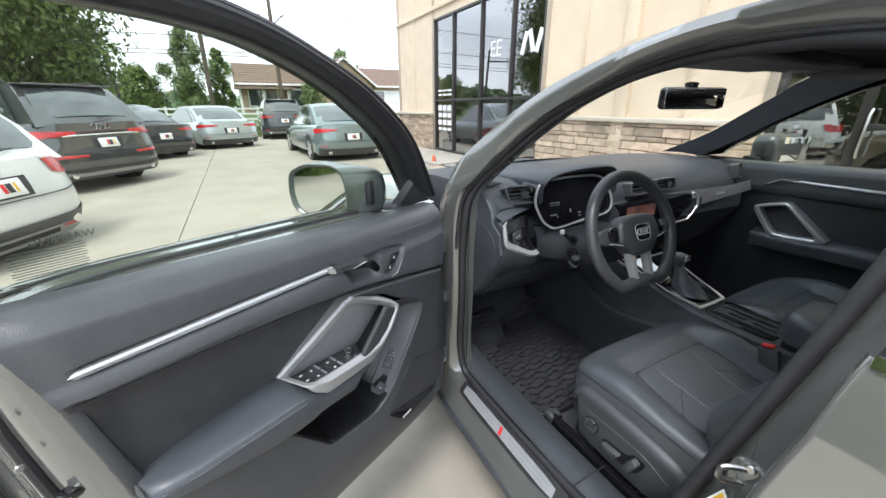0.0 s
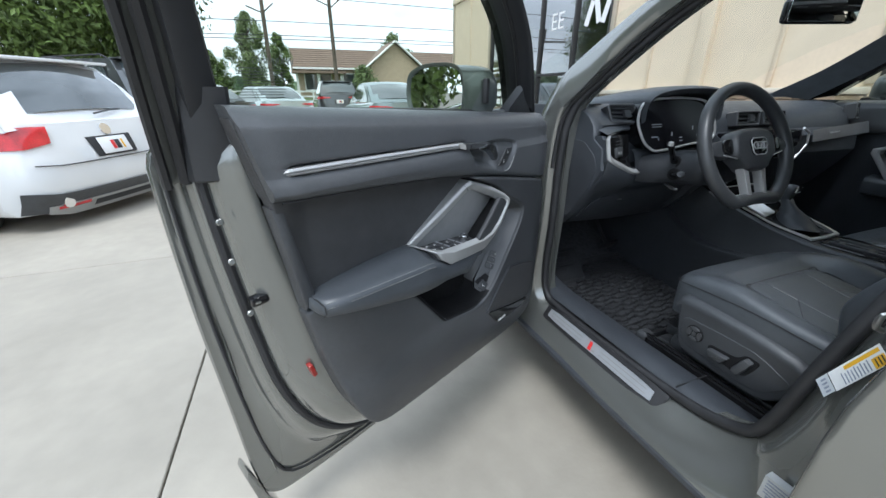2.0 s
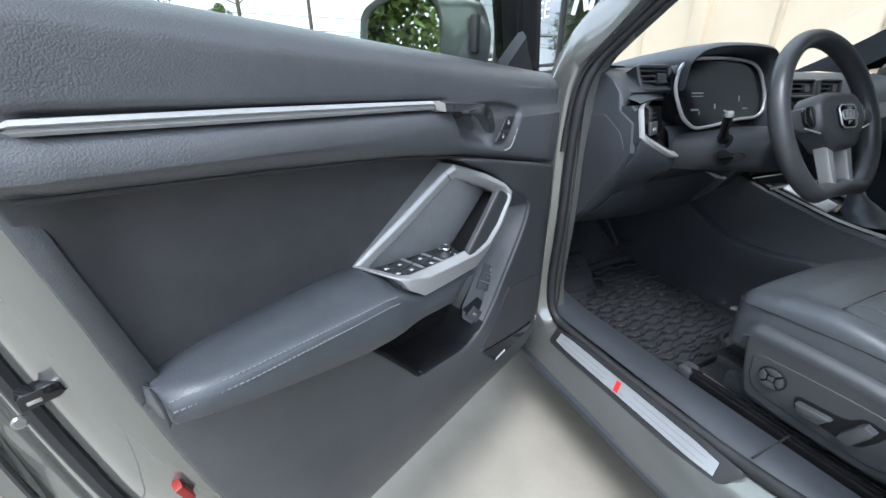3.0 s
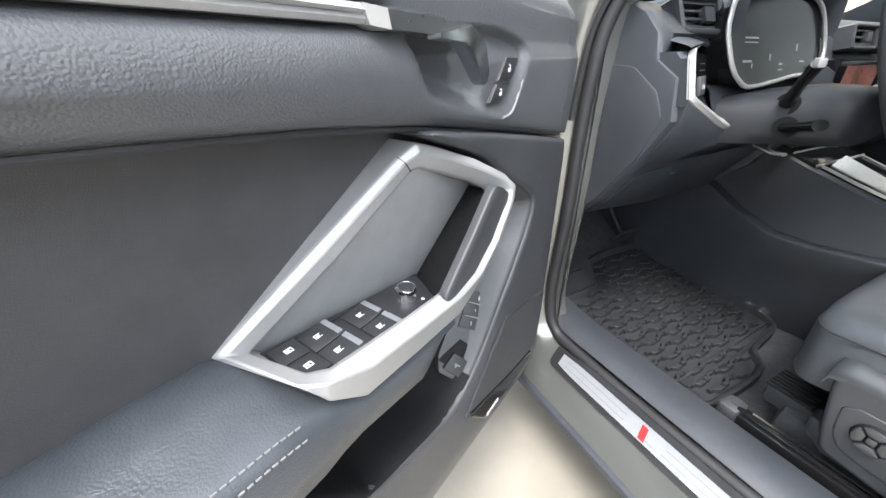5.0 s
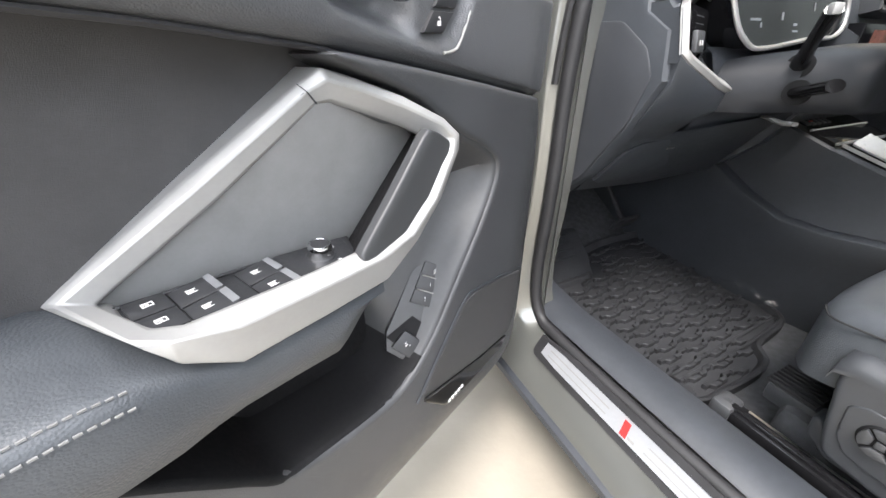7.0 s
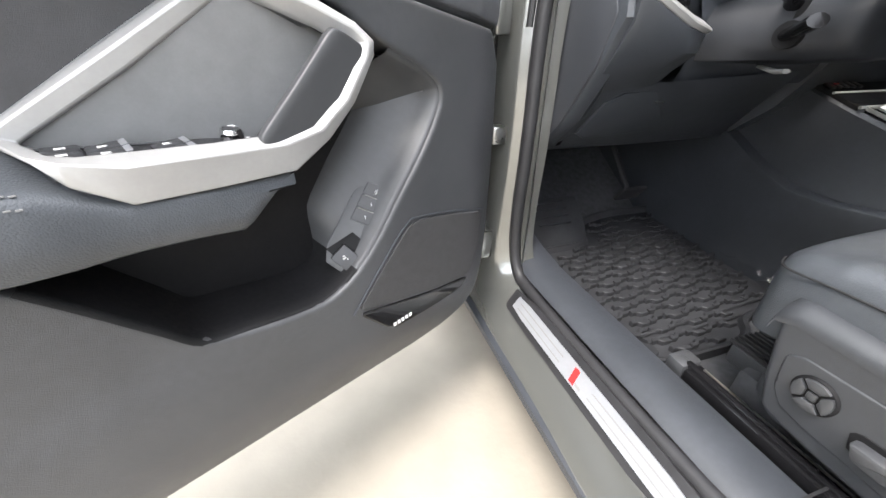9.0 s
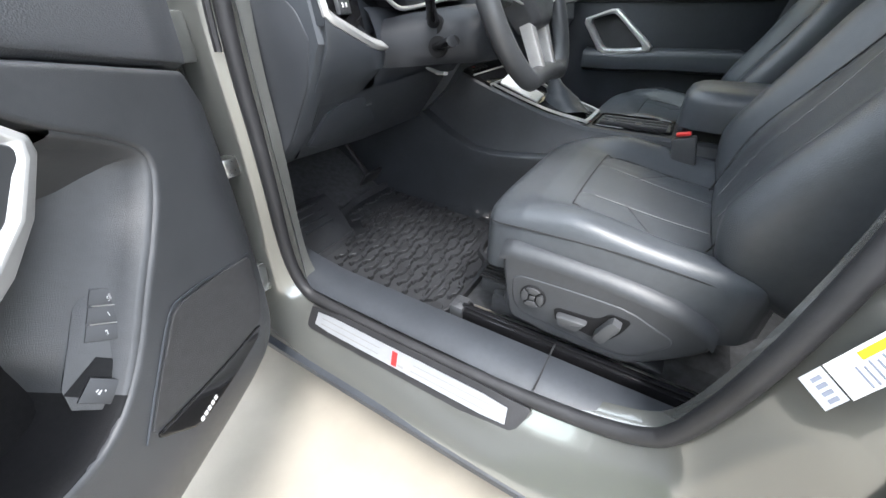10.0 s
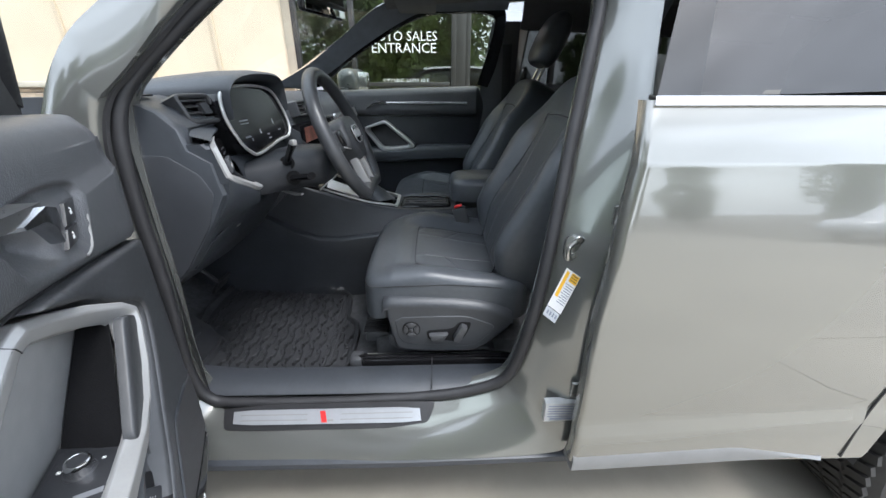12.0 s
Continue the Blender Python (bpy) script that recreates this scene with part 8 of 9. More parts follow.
            loops(bm, [[(s * (hw - x), wy + r * k * math.cos(a), r + r * k * math.sin(a)) for a in [2 * math.pi * j / seg for j in range(seg)]] for x, k in ((.005, .70), (.03, .64), (.09, .6))], caps=(False, False))
            for j in range(5):
                a = 2 * math.pi * j / 5
                tube(bm, [(s * (hw - .05), wy, r), (s * (hw - .015), wy + r * .66 * math.cos(a), r + r * .66 * math.sin(a))], [.05, .03], 6)
            part("rim", bm, RIM, w_, local=True)
            bm = bmnew()
            arc = [math.pi * j / 16 for j in range(17)]
            loops(bm, [[(s * (hw + .004), wy + (r + .06) * math.cos(a), r + (r + .06) * math.sin(a)) for a in arc], [(s * (hw + .006), wy + (r - .01) * math.cos(a), r + (r - .01) * math.sin(a)) for a in arc]], closed=False)
            part("arch_gap", bm, RUBBER, c, local=True)
    # lamps
    zl = {"wide": deck - .17, "block": deck - .05, "slim": deck - .13}[lamp]
    if lamp == "wide":
        strip("light_band", LAMPDK, [(-hw * .97, zl + .055), (-hw * .5, zl + .045), (hw * .5, zl + .045), (hw * .97, zl + .055)], [(-hw * .97, zl - .05), (-hw * .5, zl + .0), (hw * .5, zl + .0), (hw * .97, zl - .05)], .006, "dark band across the tailgate", 24)
        strip("light_strip", CHROME, [(-hw * .62, zl - .005), (hw * .62, zl - .005)], [(-hw * .62, zl - .035), (hw * .62, zl - .035)], .014, "bright strip between the lamps", 16)
    for s in (-1, 1):
        if lamp == "wide":
            strip("tail_lamp", LAMP, [(s * hw * .985, zl + .07), (s * hw * .42, zl + .045)], [(s * hw * .985, zl - .055), (s * hw * .42, zl + .005)], .016, "slim red tail lamp")
            strip("lower_reflector", LAMP, [(s * hw * .86, zl - .30), (s * hw * .40, zl - .32)], [(s * hw * .86, zl - .35), (s * hw * .40, zl - .35)], .010, "red bumper reflector")
        elif lamp == "block":
            strip("tail_lamp", LAMP, [(s * hw * .985, zl + .03), (s * hw * .80, zl + .035), (s * hw * .56, zl + .03)], [(s * hw * .985, zl - .13), (s * hw * .80, zl - .135), (s * hw * .60, zl - .10)], .016, "large red tail lamp")
        else:
            strip("tail_lamp", LAMP, [(s * hw * .985, zl + .055), (s * hw * .75, zl + .055), (s * hw * .40, zl + .03)], [(s * hw * .985, zl - .055), (s * hw * .75, zl - .03), (s * hw * .42, zl + .005)], .014, "red tail lamp")
            strip("lower_reflector", LAMP, [(s * hw * .88, .46), (s * hw * .70, .45)], [(s * hw * .88, .44), (s * hw * .70, .43)], .010, "red bumper reflector")
        bm = bmnew()
        ex0 = Vector((s * hw * .66, tail(hw * .66, zb + .08) - .03, zb + .07))
        tube(bm, [ex0 + Vector((0, .14, 0)), ex0 + Vector((0, .004, 0)), ex0, ex0 + Vector((0, .004, 0)), ex0 + Vector((0, .10, 0))], [.045, .047, .044, .036, .034], 16)
        part("exhaust_tip", bm, CHROME, c, "bright exhaust tip", local=True)
        bm = bmnew()
        tube(bm, [(s * hw * .96, -hl + .36, .52), (s * hw * 1.0, -hl + .7, .50)], .003, 4)
        part("bumper_gap", bm, RUBBER, c, local=True)
    # tailgate gap, plate, lower bumper
    zg = zl - (.28 if lamp != "slim" else .26)
    strip("tailgate_gap", RUBBER, [(-hw * .80, zg + .02), (-hw * .6, zg), (hw * .6, zg), (hw * .80, zg + .02)], [(-hw * .80, zg + .012), (-hw * .6, zg - .008), (hw * .6, zg - .008), (hw * .80, zg + .012)], .003, n=16)
    zp = zl - (.15 if lamp != "block" else .17)
    strip("plate_recess", RUBBER, [(-.24, zp + .085), (.24, zp + .085)], [(-.22, zp - .09), (.22, zp - .09)], .004, "dark plate recess", 6)
    bm = bmnew()
    lean_ = Matrix.Rotation(-math.atan(lean) if zp > .62 else 0, 4, "X")
    box(bm, (0, tail(0, zp) - .016, zp), (.31, .010, .155), .004, m=lean_)
    part("number_plate", bm, WHITE, c, "white dealer plate with coloured marks", local=True)
    for dx, w_, material in ((-.02, .035, RED), (.03, .05, RUBBER), (.085, .02, YELLOW)):
        bm = bmnew()
        box(bm, (dx, tail(0, zp) - .023, zp), (w_, .004, .085), .001, m=lean_)
        part("plate_mark", bm, material, c, local=True)
    strip("bumper_lower", PLASTIC, [(-hw * .93, zb + .19), (-hw * .7, zb + .15), (hw * .7, zb + .15), (hw * .93, zb + .19)], [(-hw * .93, zb + .01), (-hw * .7, zb - .01), (hw * .7, zb - .01), (hw * .93, zb + .01)], .012, "dark lower bumper", 20)
    if lamp == "block":
        strip("diffuser", SILVER, [(-hw * .80, zb + .055), (-hw * .62, zb + .06), (hw * .62, zb + .06), (hw * .80, zb + .055)], [(-hw * .80, zb - .01), (-hw * .62, zb - .05), (hw * .62, zb - .05), (hw * .80, zb - .01)], .024, "silver lower bumper insert", 20)
        strip("diffuser_slot", RUBBER, [(-hw * .40, zb + .035), (hw * .40, zb + .035)], [(-hw * .42, zb - .015), (hw * .42, zb - .015)], .030, "dark slot in the bumper insert", 12)
        for s in (-1, 1):
            strip("lower_reflector", LAMP, [(s * hw * .74, zb + .045), (s * hw * .46, zb + .05)], [(s * hw * .74, zb + .02), (s * hw * .46, zb + .025)], .032, "red bumper reflector")
        bm = bmnew()
        disc(bm, Matrix.Translation((0, tail(0, zl - .03) - .004, zl - .03)) @ Matrix.Rotation(radians(90) - math.atan(lean), 4, "X"), .055, .012, 28)
        part("emblem", bm, CHROME, c, "round chrome emblem", local=True)
    if suvlike:
        strip("bumper_trim", SILVER, [(-hw * .78, zb + .12), (-hw * .6, zb + .10), (hw * .6, zb + .10), (hw * .78, zb + .12)], [(-hw * .78, zb + .085), (-hw * .6, zb + .04), (hw * .6, zb + .04), (hw * .78, zb + .085)], .026, "silver bumper trim", 20)
    for k in range(4 if lamp == "wide" else 0):
        bm = bmnew()
        zz = zl + .105
        tube(bm, [(-.105 + .07 * k + .045 * math.cos(a), tail(0, zz) - .014, zz + .045 * math.sin(a)) for a in [2 * math.pi * j / 16 for j in range(16)]], .008, 5, True)
        part("emblem_ring", bm, CHROME, c, local=True)
    if hatch:
        bm = bmnew()
        box(bm, (0, rt + .02, H - .022), (wr * 1.96, .26, .03), .013)
        part("roof_spoiler", bm, body_paint, c, "roof spoiler", local=True)
        bm = bmnew()
        tube(bm, [(0, ry - .01, deck + .06), (.18, ry - .0, deck + .085), (.34, ry + .03, deck + .09)], .008, 5)
        part("rear_wiper", bm, RUBBER, c, "black rear wiper", local=True)
    if rails:
        for s in (-1, 1):
            bm = bmnew()
            tube(bm, [(s * wr * .95, rt + .2, H - .02), (s * wr * .95, rt + .35, H + .04), (s * wr * .95, ft - .15, H + .04), (s * wr * .95, ft, H - .02)], .014, 6)
            part("roof_rail", bm, RUBBER, c, "black roof rail", local=True)
    return c


CARGLASS = mat("tinted_car_glass", (0.055, 0.066, 0.07), 0.03, 0, 0.03, 2, spec=1.0, coat=1.0)
LAMP = mat("red_lamp_plastic", (0.50, 0.025, 0.03), 0.12, 0, 0.25, 14, coat=.6)
LAMPDK = mat("smoked_lamp_plastic", (0.05, 0.03, 0.03), 0.12, 0, 0.1, 14, coat=.6)
CW = paint("white_car_paint", (0.72, 0.73, 0.74), 0, 0.35)
CG = paint("dark_grey_car_paint", (0.060, 0.064, 0.066), 0.4, 0.3)
CK = paint("black_car_paint", (0.016, 0.016, 0.018), 0, 0.3)
CS = paint("silver_car_paint", (0.46, 0.51, 0.52), 0.5, 0.3)
CB = paint("blue_grey_car_paint", (0.19, 0.24, 0.25), 0.4, 0.3)
CR = paint("red_car_paint", (0.42, 0.015, 0.02), 0, 0.3)
def placed(rear, th, L):
    """Centre of a car whose tail's middle is at rear."""
    a = radians(th)
    return (rear[0] - math.sin(a) * L / 2, rear[1] + math.cos(a) * L / 2)
parked_car("parked_car", "white estate car with roof rails and red tail lamps", placed((-3.20, 3.90), 66, 4.56), 66, 4.56, 1.80, 1.47, CW, hatch=True, lamp="block", rails=True, lean=.35)
parked_car("parked_car", "dark grey large SUV with a bright strip between red lamps", placed((-3.28, 7.75), 50, 4.98), 50, 4.98, 2.0, 1.74, CG, hatch=True, suvlike=True, lamp="wide", rails=True, lean=.30)
parked_car("parked_car", "black saloon with red tail lamps", placed((-3.05, 11.9), 38, 4.7), 38, 4.7, 1.86, 1.44, CK)
parked_car("parked_car", "silver sports saloon with sloping tail", placed((-1.50, 14.2), 22, 4.95), 22, 4.95, 1.94, 1.42, CS)
parked_car("parked_car", "blue-grey compact saloon with dark lower bumper", placed((1.25, 9.1), 4, 4.53), 4, 4.53, 1.86, 1.45, CB)
parked_car("parked_car", "white saloon near the shop corner", placed((4.2, 17.2), 10, 4.7), 10, 4.7, 1.84, 1.45, CW)
parked_car("parked_car", "black SUV on the far side of the lot", placed((.55, 17.4), 0, 4.6), 0, 4.6, 1.88, 1.68, CK, hatch=True, suvlike=True, lamp="slim")
parked_car("parked_car", "red car standing inside the shop", (6.6, 7.6), 70, 4.4, 1.8, 1.3, CR, zoff=.13)
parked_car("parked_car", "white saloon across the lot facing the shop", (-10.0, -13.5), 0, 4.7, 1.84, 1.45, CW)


# ---- trees, houses, poles, fence ----
def leafmat(name, c):
    m = mat(name, c, 0.55, 0, 0.35, 1.2, 0, 1, spec=0.3)
    nt = m.node_tree
    b = nt.nodes["Principled BSDF"]
    geo = nt.nodes.new("ShaderNodeNewGeometry")
    mr = nt.nodes.new("ShaderNodeMapRange")
    mr.inputs["To Min"].default_value, mr.inputs["To Max"].default_value = 0.7, 1.3
    nt.links.new(geo.outputs["Random Per Island"], mr.inputs["Value"])
    src = b.inputs["Base Color"].links[0].from_socket
    mul = nt.nodes.new("ShaderNodeVectorMath")
    mul.operation = "SCALE"
    nt.links.new(src, mul.inputs[0])
    nt.links.new(mr.outputs[0], mul.inputs["Scale"])
    nt.links.new(mul.outputs[0], b.inputs["Base Color"])
    b.inputs["Transmission Weight"].default_value = 0.0
    b.inputs["Subsurface Weight"].default_value = 0.0
    return m


LEAF = leafmat("green_leaves", (0.095, 0.14, 0.03))
LEAF2 = leafmat("pale_green_leaves", (0.115, 0.155, 0.055))
BARK = mat("grey_brown_bark", (0.10, 0.08, 0.06), 0.9, 0, 0.3, 6, 0.8, 30)


def tree(at, h, r, leaves, size, seed, material, label, low=0.25, narrow=1.0, lumps=26, kind=""):
    rg = random.Random(seed)
    t = thing("tree", label, "tree", at, rg.uniform(0, 360), group="trees")
    bm = bmnew()
    spine = [Vector((0, 0, 0)), Vector((rg.uniform(-.1, .1), rg.uniform(-.1, .1), h * .35)), Vector((rg.uniform(-.2, .2), rg.uniform(-.2, .2), h * .65)), Vector((0, 0, h * .92))]
    sp = bez(spine, 5)
    tr = .022 * h + .04
    tube(bm, sp, [tr * (1 - .9 * k / (len(sp) - 1)) for k in range(len(sp))], 8)
    tips = []
    for k in range(12):
        z = h * (low + (.85 - low) * k / 12)
        a = 2.4 * k + rg.uniform(-.4, .4)
        rr = r * (1 - .55 * abs((z / h - .5) / .5)) * rg.uniform(.6, .95)
        p0 = Vector((0, 0, z))
        p1 = Vector((rr * math.cos(a), rr * math.sin(a), z + rr * .55))
        tube(bm, [p0, p0.lerp(p1, .5) + Vector((0, 0, .08 * rr)), p1], [tr * .4, tr * .25, tr * .08], 5)
        tips.append(p1)
    part("trunk", bm, BARK, t, local=True)
    cl = []
    for k in range(lumps):
        z = h * (low + (1.0 - low) * (k + .5) / lumps)
        f_ = math.sin(math.pi * min(1, max(.06, ((z / h - low) / (1.02 - low))) ** .75)) ** .7
        a = 2.4 * k + rg.uniform(-.5, .5)
        d = r * f_ * rg.uniform(.25, .85) * narrow
        cl.append((Vector((d * math.cos(a), d * math.sin(a), z)), r * rg.uniform(.28, .48) * (0.5 + .5 * f_)))
    vs, fs_ = [], []
    for _ in range(leaves):
        c, rad = cl[rg.randrange(len(cl))]
        v = Vector((rg.gauss(0, 1), rg.gauss(0, 1), rg.gauss(0, 1))).normalized()
        p = c + v * rad * (rg.random() ** .4) * Vector((1, 1, .75)).length / 1.6
        n = (v + Vector((rg.uniform(-.8, .8), rg.uniform(-.8, .8), rg.uniform(-.2, .9)))).normalized()
        t1 = n.orthogonal().normalized()
        t1 = Matrix.Rotation(rg.uniform(0, 6.28), 3, n) @ t1
        t2 = n.cross(t1)
        s = size * rg.uniform(.6, 1.3)
        i = len(vs)
        vs += [p - t1 * s, p + t2 * s * .45 + n * s * .12, p + t1 * s, p - t2 * s * .45 + n * s * .12]
        fs_.append((i, i + 1, i + 2, i + 3))
    me = bpy.data.meshes.new("crown")
    me.from_pydata([tuple(v) for v in vs], [], fs_)
    me.materials.append(material)
    cr = new("crown", me)
    cr.parent = t
    return t


tree((-7.2, 15.5, GZ), 9.6, 4.0, 70000, .095, 3, LEAF, "large leafy tree with hanging boughs at the lot's edge", low=.18, lumps=80)
tree((-3.6, 30.5, .45), 5.6, 1.5, 12000, .085, 5, LEAF2, "slender young tree on the grass", low=.12)
tree((-1.75, 31.5, .5), 4.6, 1.0, 7000, .08, 6, LEAF, "small dark young tree on the grass", low=.15)
tree((5.0, 36.0, .8), 2.6, 1.3, 2500, .11, 7, LEAF2, "small round tree before the house", low=.2)
tree((10.6, 47.0, .9), 6.4, 2.2, 3500, .16, 8, LEAF2, "tree behind the house roof", low=.3)
tree((-6.4, 31.0, .5), 3.2, 1.8, 8000, .09, 9, LEAF, "low bushy tree beyond the cars", low=.08)
tree((-9.2, 33.0, .6), 3.4, 2.0, 8000, .09, 10, LEAF2, "low bushy tree beyond the cars", low=.08)
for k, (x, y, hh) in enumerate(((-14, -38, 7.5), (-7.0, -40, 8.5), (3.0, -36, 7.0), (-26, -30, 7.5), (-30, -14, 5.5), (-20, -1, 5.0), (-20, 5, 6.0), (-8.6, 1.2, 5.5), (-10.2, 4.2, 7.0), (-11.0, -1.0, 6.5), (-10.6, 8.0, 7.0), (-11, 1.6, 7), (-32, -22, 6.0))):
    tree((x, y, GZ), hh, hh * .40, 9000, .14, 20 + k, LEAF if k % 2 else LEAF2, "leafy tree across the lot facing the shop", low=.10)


def wood(y, x0, x1, z0, h, n, size, seed, name, label):
    rg = random.Random(seed)
    vs, fs_ = [], []
    for _ in range(n):
        x = rg.uniform(x0, x1)
        top = h * (.65 + .35 * math.sin(x * .11 + seed) * math.sin(x * .043 + 2 * seed)) * (1 + .12 * math.sin(x * .9))
        p = Vector((x, y + rg.uniform(-6, 6), z0 + top * (rg.random() ** .6)))
        nrm = Vector((rg.gauss(0, 1), rg.gauss(0, 1) - .8, rg.gauss(0, 1) + .5)).normalized()
        t1 = nrm.orthogonal().normalized()
        t2 = nrm.cross(t1)
        s = size * rg.uniform(.5, 1.4)
        i = len(vs)
        vs += [p - t1 * s, p + t2 * s * .8, p + t1 * s, p - t2 * s * .8]
        fs_.append((i, i + 1, i + 2, i + 3))
    me = bpy.data.meshes.new(name)
    me.from_pydata([tuple(v) for v in vs], [], fs_)
    me.materials.append(FARLEAF)
    return tagged(new(name, me), label, "woods", kind="stuff")


FARLEAF = leafmat("hazy_distant_leaves", (0.13, 0.18, 0.105))
wood(110, -130, 60, .0, 6.5, 9000, 1.3, 2, "distant_woods", "hazy line of distant woods beyond the lot")

BRICKT = mat("pale_tan_brick", (0.40, 0.31, 0.22), 0.9, 0, 0.12, 4, 0.3, 25)
SHINGLE = mat("brown_roof_shingles", (0.19, 0.135, 0.105), 0.9, 0, 0.18, 5, 0.5, 12)
WHITEW = mat("white_painted_wood", (0.72, 0.72, 0.70), 0.6, 0, 0.04, 6)


def house(x0, x1, y, d, z0, eave, ridge, gable_x=None, label=""):
    h = thing("house", label, "house", ((x0 + x1) / 2, y, z0), group="houses across the road")
    bm = bmnew()
    box(bm, ((x0 + x1) / 2, y + d / 2, (z0 + eave) / 2), (x1 - x0, d, eave - z0), 0)
    part("wall", bm, BRICKT, h, smooth=False)
    bm = bmnew()
    e = .35
    loops(bm, [[(x0 - e, y - e, eave), (x0 - e, y + d / 2, ridge), (x0 - e, y + d + e, eave)], [(x1 + e, y - e, eave), (x1 + e, y + d / 2, ridge), (x1 + e, y + d + e, eave)]])
    rf = part("roof", bm, SHINGLE, h, "brown shingle roof", smooth=False)
    for k in range(9):
        t = (k + .5) / 9
        bm = bmnew()
        box(bm, ((x0 + x1) / 2, y - e + (d / 2 + e) * t, eave + (ridge - eave) * t + .03), (x1 - x0 + 2 * e, .05, .04), 0)
        part("shingle_course", bm, SHINGLE, rf, smooth=False)
    bm = bmnew()
    box(bm, ((x0 + x1) / 2, y - e - .02, eave - .05), (x1 - x0 + 2 * e, .08, .16), 0)
    part("eave_board", bm, WHITEW, h, smooth=False)
    if gable_x is not None:
        w, gz = 2.6, ridge + .20
        bm = bmnew()
        prism(bm, [(gable_x - w, z0), (gable_x + w, z0), (gable_x + w, eave), (gable_x, gz), (gable_x - w, eave)], y + d / 2, y - 1.0, "front", bev=0)
        part("gable_wall", bm, BRICKT, h, smooth=False)
        bm = bmnew()
        loops(bm, [[(gable_x - w - .4, y - 1.35, eave - .2), (gable_x, y - 1.35, gz + .08), (gable_x + w + .4, y - 1.35, eave - .2), (gable_x + w + .4, y - 1.35, eave - .05), (gable_x, y - 1.35, gz + .26), (gable_x - w - .4, y - 1.35, eave - .05)], [(gable_x - w - .4, y + d / 2, eave - .2), (gable_x, y + d / 2, gz + .08), (gable_x + w + .4, y + d / 2, eave - .2), (gable_x + w + .4, y + d / 2, eave - .05), (gable_x, y + d / 2, gz + .26), (gable_x - w - .4, y + d / 2, eave - .05)]])
        part("gable_roof", bm, SHINGLE, h, smooth=False)
        for s in (-1, 1):
            bm = bmnew()
            tube(bm, [(gable_x, y - 1.38, gz + .14), (gable_x + s * (w + .4), y - 1.38, eave - .12)], .09, 4)
            part("barge_board", bm, WHITEW, h, smooth=False)
    return h


h1 = house(-.5, 17.5, 38, 8, .6, 3.35, 5.25, 8.2, "long tan brick house with a brown gabled roof")
for x, w in ((.6, 1.0), (1.9, .9), (4.1, 1.2), (11.8, 1.1), (14.6, 1.1)):
    bm = bmnew()
    box(bm, (x, 37.98, 2.2), (w, .08, 1.3 if x != 1.9 else 2.0), 0)
    wn_ = part("window", bm, CARGLASS, h1, "dark window", smooth=False)
    bm = bmnew()
    frame_plate(bm, [(x - w / 2 - .1, 1.45), (x + w / 2 + .1, 1.45), (x + w / 2 + .1, 2.95), (x - w / 2 - .1, 2.95)], [(x - w / 2, 1.55), (x + w / 2, 1.55), (x + w / 2, 2.85), (x - w / 2, 2.85)], 38.0, 37.92, "front", bev=.01)
    part("frame", bm, WHITEW, wn_, smooth=False)
for x in (-.6, 1.2, 3.2):
    bm = bmnew()
    box(bm, (x, 37.2, 1.75), (.18, .18, 2.3), 0)
    part("porch_post", bm, WHITEW, h1, smooth=False)
bm = bmnew()
box(bm, (1.3, 37.4, 2.95), (4.6, 1.5, .2), .02)
part("porch_roof", bm, SHINGLE, h1, smooth=False)
bm = bmnew()
box(bm, (13.2, 37.97, 1.9), (2.6, .06, 2.1), 0)
part("garage_door", bm, WHITEW, h1, "white garage door", smooth=False)

for k, (x, y, hh, lean) in enumerate(((-2.33, 25, 9.0, .02), (1.36, 25, 9.5, 0), (-5.6, 22, 4.7, -.09))):
    p = thing("utility_pole" if k < 2 else "steel_post", "weathered wooden utility pole on the verge" if k < 2 else "dark post with an arm beside the road", "pole", (x, y, .2), group="poles")
    bm = bmnew()
    tube(bm, [(0, 0, 0), (lean * hh, 0, hh)], [.12, .09] if k < 2 else [.08, .07], 8)
    part("post", bm, BARK if k < 2 else BRONZE, p, local=True)
    if k == 2:
        bm = bmnew()
        tube(bm, [(lean * hh, 0, hh - .7), (lean * hh - 1.6, 0, hh - .65)], .06, 6)
        part("arm", bm, BRONZE, p, local=True)
    else:
        bm = bmnew()
        tube(bm, [(-.7, 0, hh - 3.6), (.1, 0, hh - 3.9), (.7, 0, hh - 3.4)], .04, 5)
        part("cross_arm", bm, BARK, p, local=True)
CABLE = mat("dark_cable", (0.03, 0.03, 0.03), 0.7)
for k, (za, zb, yy) in enumerate(((4.95, 5.1, 25.1), (4.25, 4.4, 25.0), (6.3, 6.2, 25.0), (4.05, 4.2, 24.9))):
    bm = bmnew()
    tube(bm, bez([(-40, yy, za + .6), (-20, yy, za - .2), (-2.3, yy, za), (1.4, yy, (za + zb) / 2 - .05), (20, yy, zb), (40, yy, zb + .6)], 6), .018, 4)
    tagged(part("overhead_cable", bm, CABLE), "thin dark overhead cable between poles", "cable", group="cables")

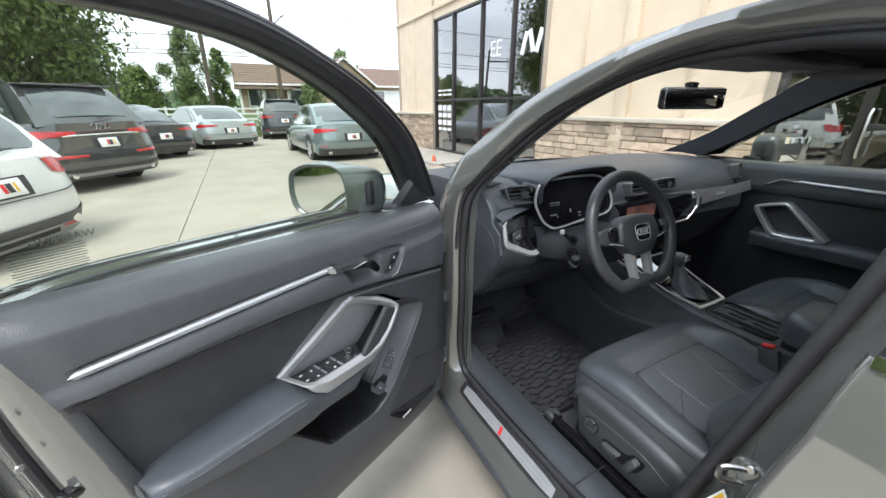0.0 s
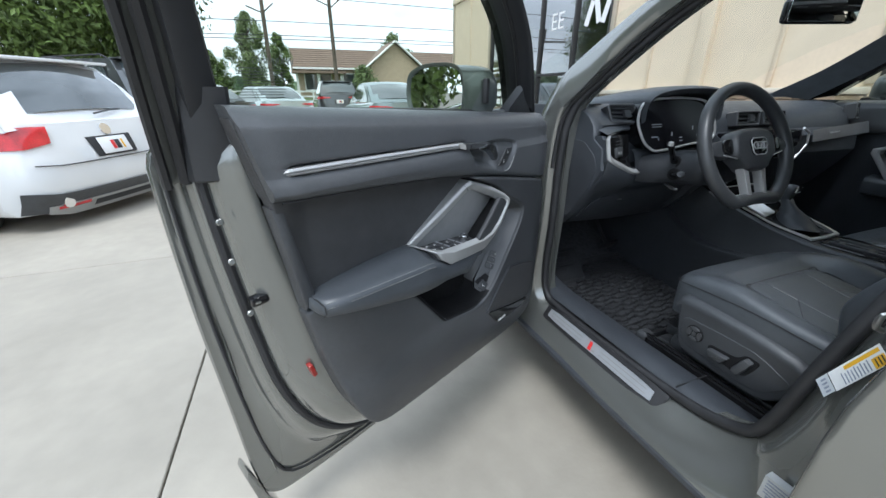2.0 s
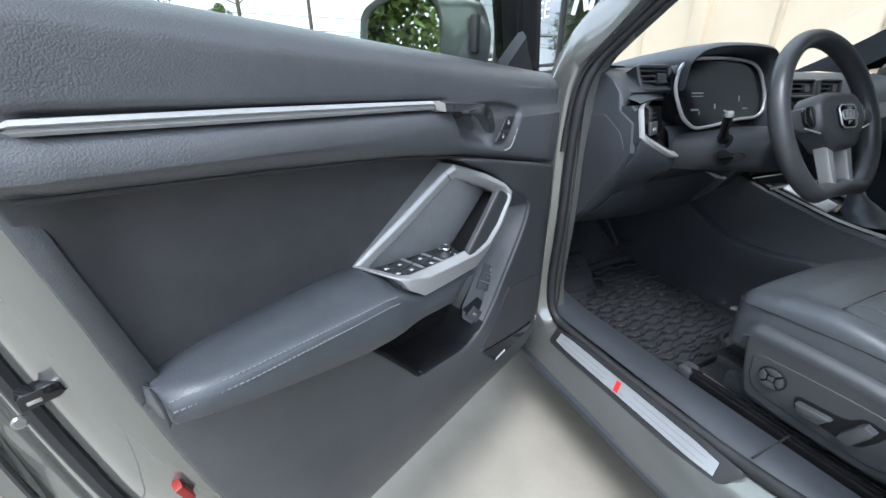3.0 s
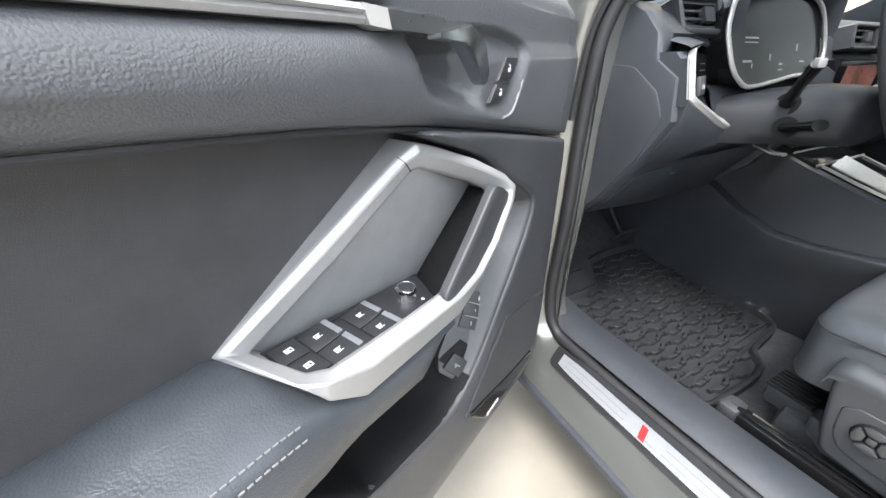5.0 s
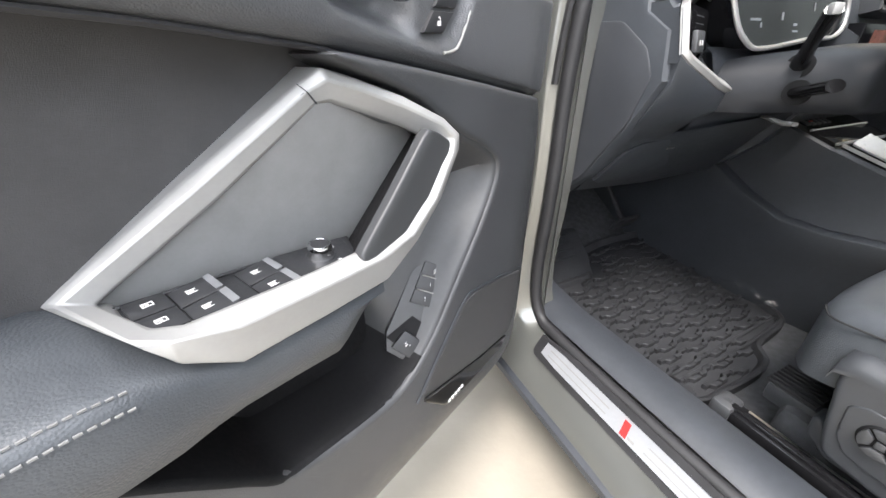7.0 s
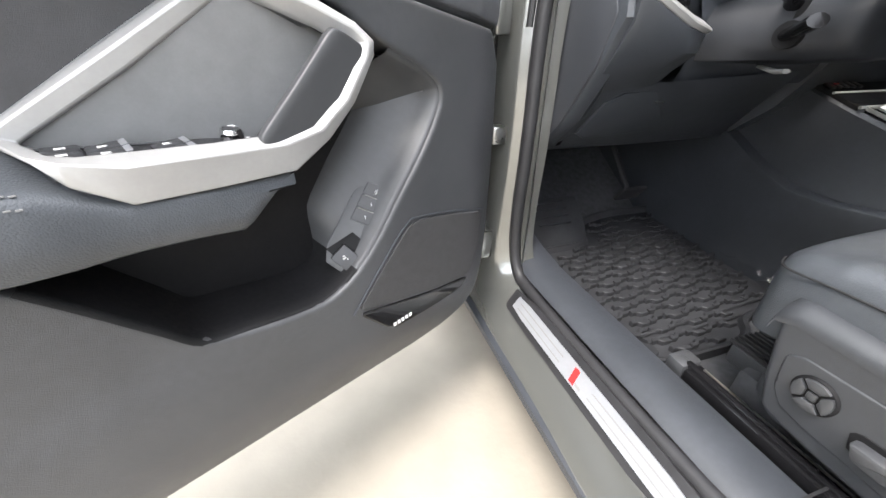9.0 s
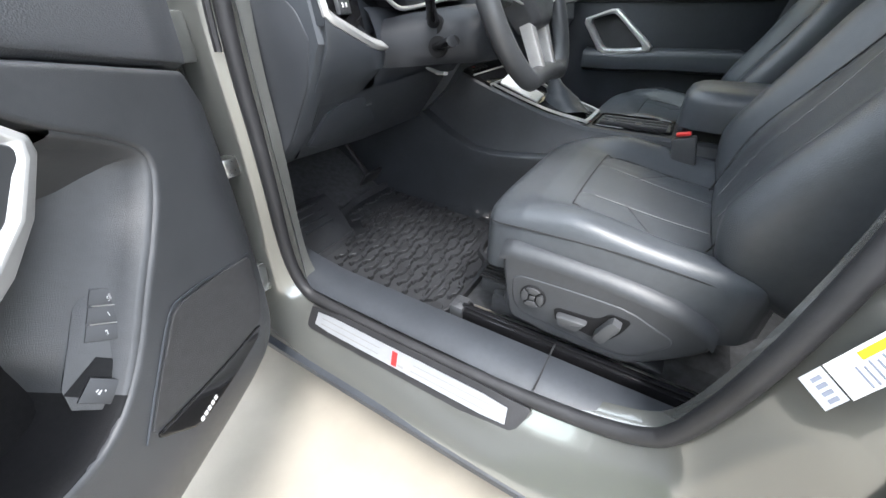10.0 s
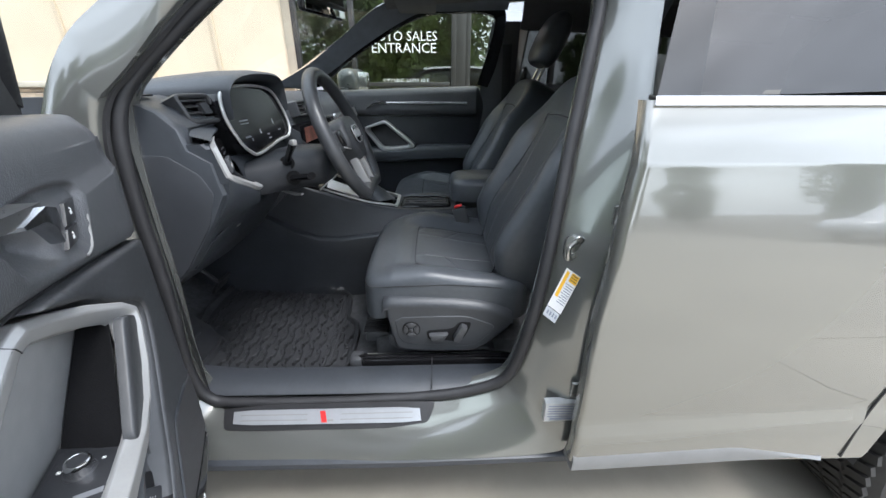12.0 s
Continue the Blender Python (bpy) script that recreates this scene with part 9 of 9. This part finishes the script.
fence = thing("fence", "white three-rail wooden fence along the verge", "fence", (1.5, 27, .3))
for k in range(14):
    bm = bmnew()
    box(bm, (-6 + 1.2 * k, 27, .85), (.11, .11, 1.25), .01)
    part("post", bm, WHITEW, fence, smooth=False)
for z in (.75, 1.05, 1.35):
    for k in range(13):
        bm = bmnew()
        box(bm, (-5.4 + 1.2 * k, 26.95, z), (1.2, .04, .10), 0)
        part("rail", bm, WHITEW, fence, smooth=False)


def hedge(x, y, r, seed):
    rg = random.Random(seed)
    h = thing("shrub", "clipped round green shrub on the verge", "shrub", (x, y, GZ), group="shrubs")
    vs, fs_ = [], []
    for _ in range(1500):
        v = Vector((rg.gauss(0, 1), rg.gauss(0, 1), abs(rg.gauss(0, 1)))).normalized()
        p = v * r * rg.uniform(.8, 1.05)
        p.z *= .9
        t1 = v.orthogonal().normalized()
        t2 = v.cross(t1)
        a = rg.uniform(0, 6.28)
        t1, t2 = t1 * math.cos(a) + t2 * math.sin(a) + v * .4, t2 * math.cos(a) - t1 * math.sin(a)
        s = .05 * rg.uniform(.6, 1.3)
        i = len(vs)
        vs += [p - t1 * s, p + t2 * s * .5, p + t1 * s, p - t2 * s * .5]
        fs_.append((i, i + 1, i + 2, i + 3))
    me = bpy.data.meshes.new("foliage")
    me.from_pydata([tuple(v) for v in vs], [], fs_)
    me.materials.append(LEAF)
    o = new("foliage", me)
    o.parent = h
    bm = bmnew()
    tube(bm, [(0, 0, 0), (0, 0, r * .6)], [r * .6, r * .45], 8)
    part("stem", bm, BARK, h, local=True)


for k, (x, y) in enumerate(((-.2, 20.6), (.7, 20.9), (-2.6, 21.2), (2.4, 21.0), (3.3, 21.0), (-8.7, .0), (-8.9, .7), (-8.8, 2.0), (-8.9, 2.8), (-9.0, -.8))):
    hedge(x, y, .5, 60 + k)
# small marker by the walkway
bm = bmnew()
tube(bm, [(2.78, 7.6, GZ + .02), (2.78, 7.6, GZ + .20), (2.78, 7.6, GZ + .27)], [.06, .05, .02], 10)
tagged(part("marker_bollard", bm, mat("orange_red_plastic", (0.55, 0.12, 0.05), 0.5)), "small orange-red marker at the walkway's edge", "marker")
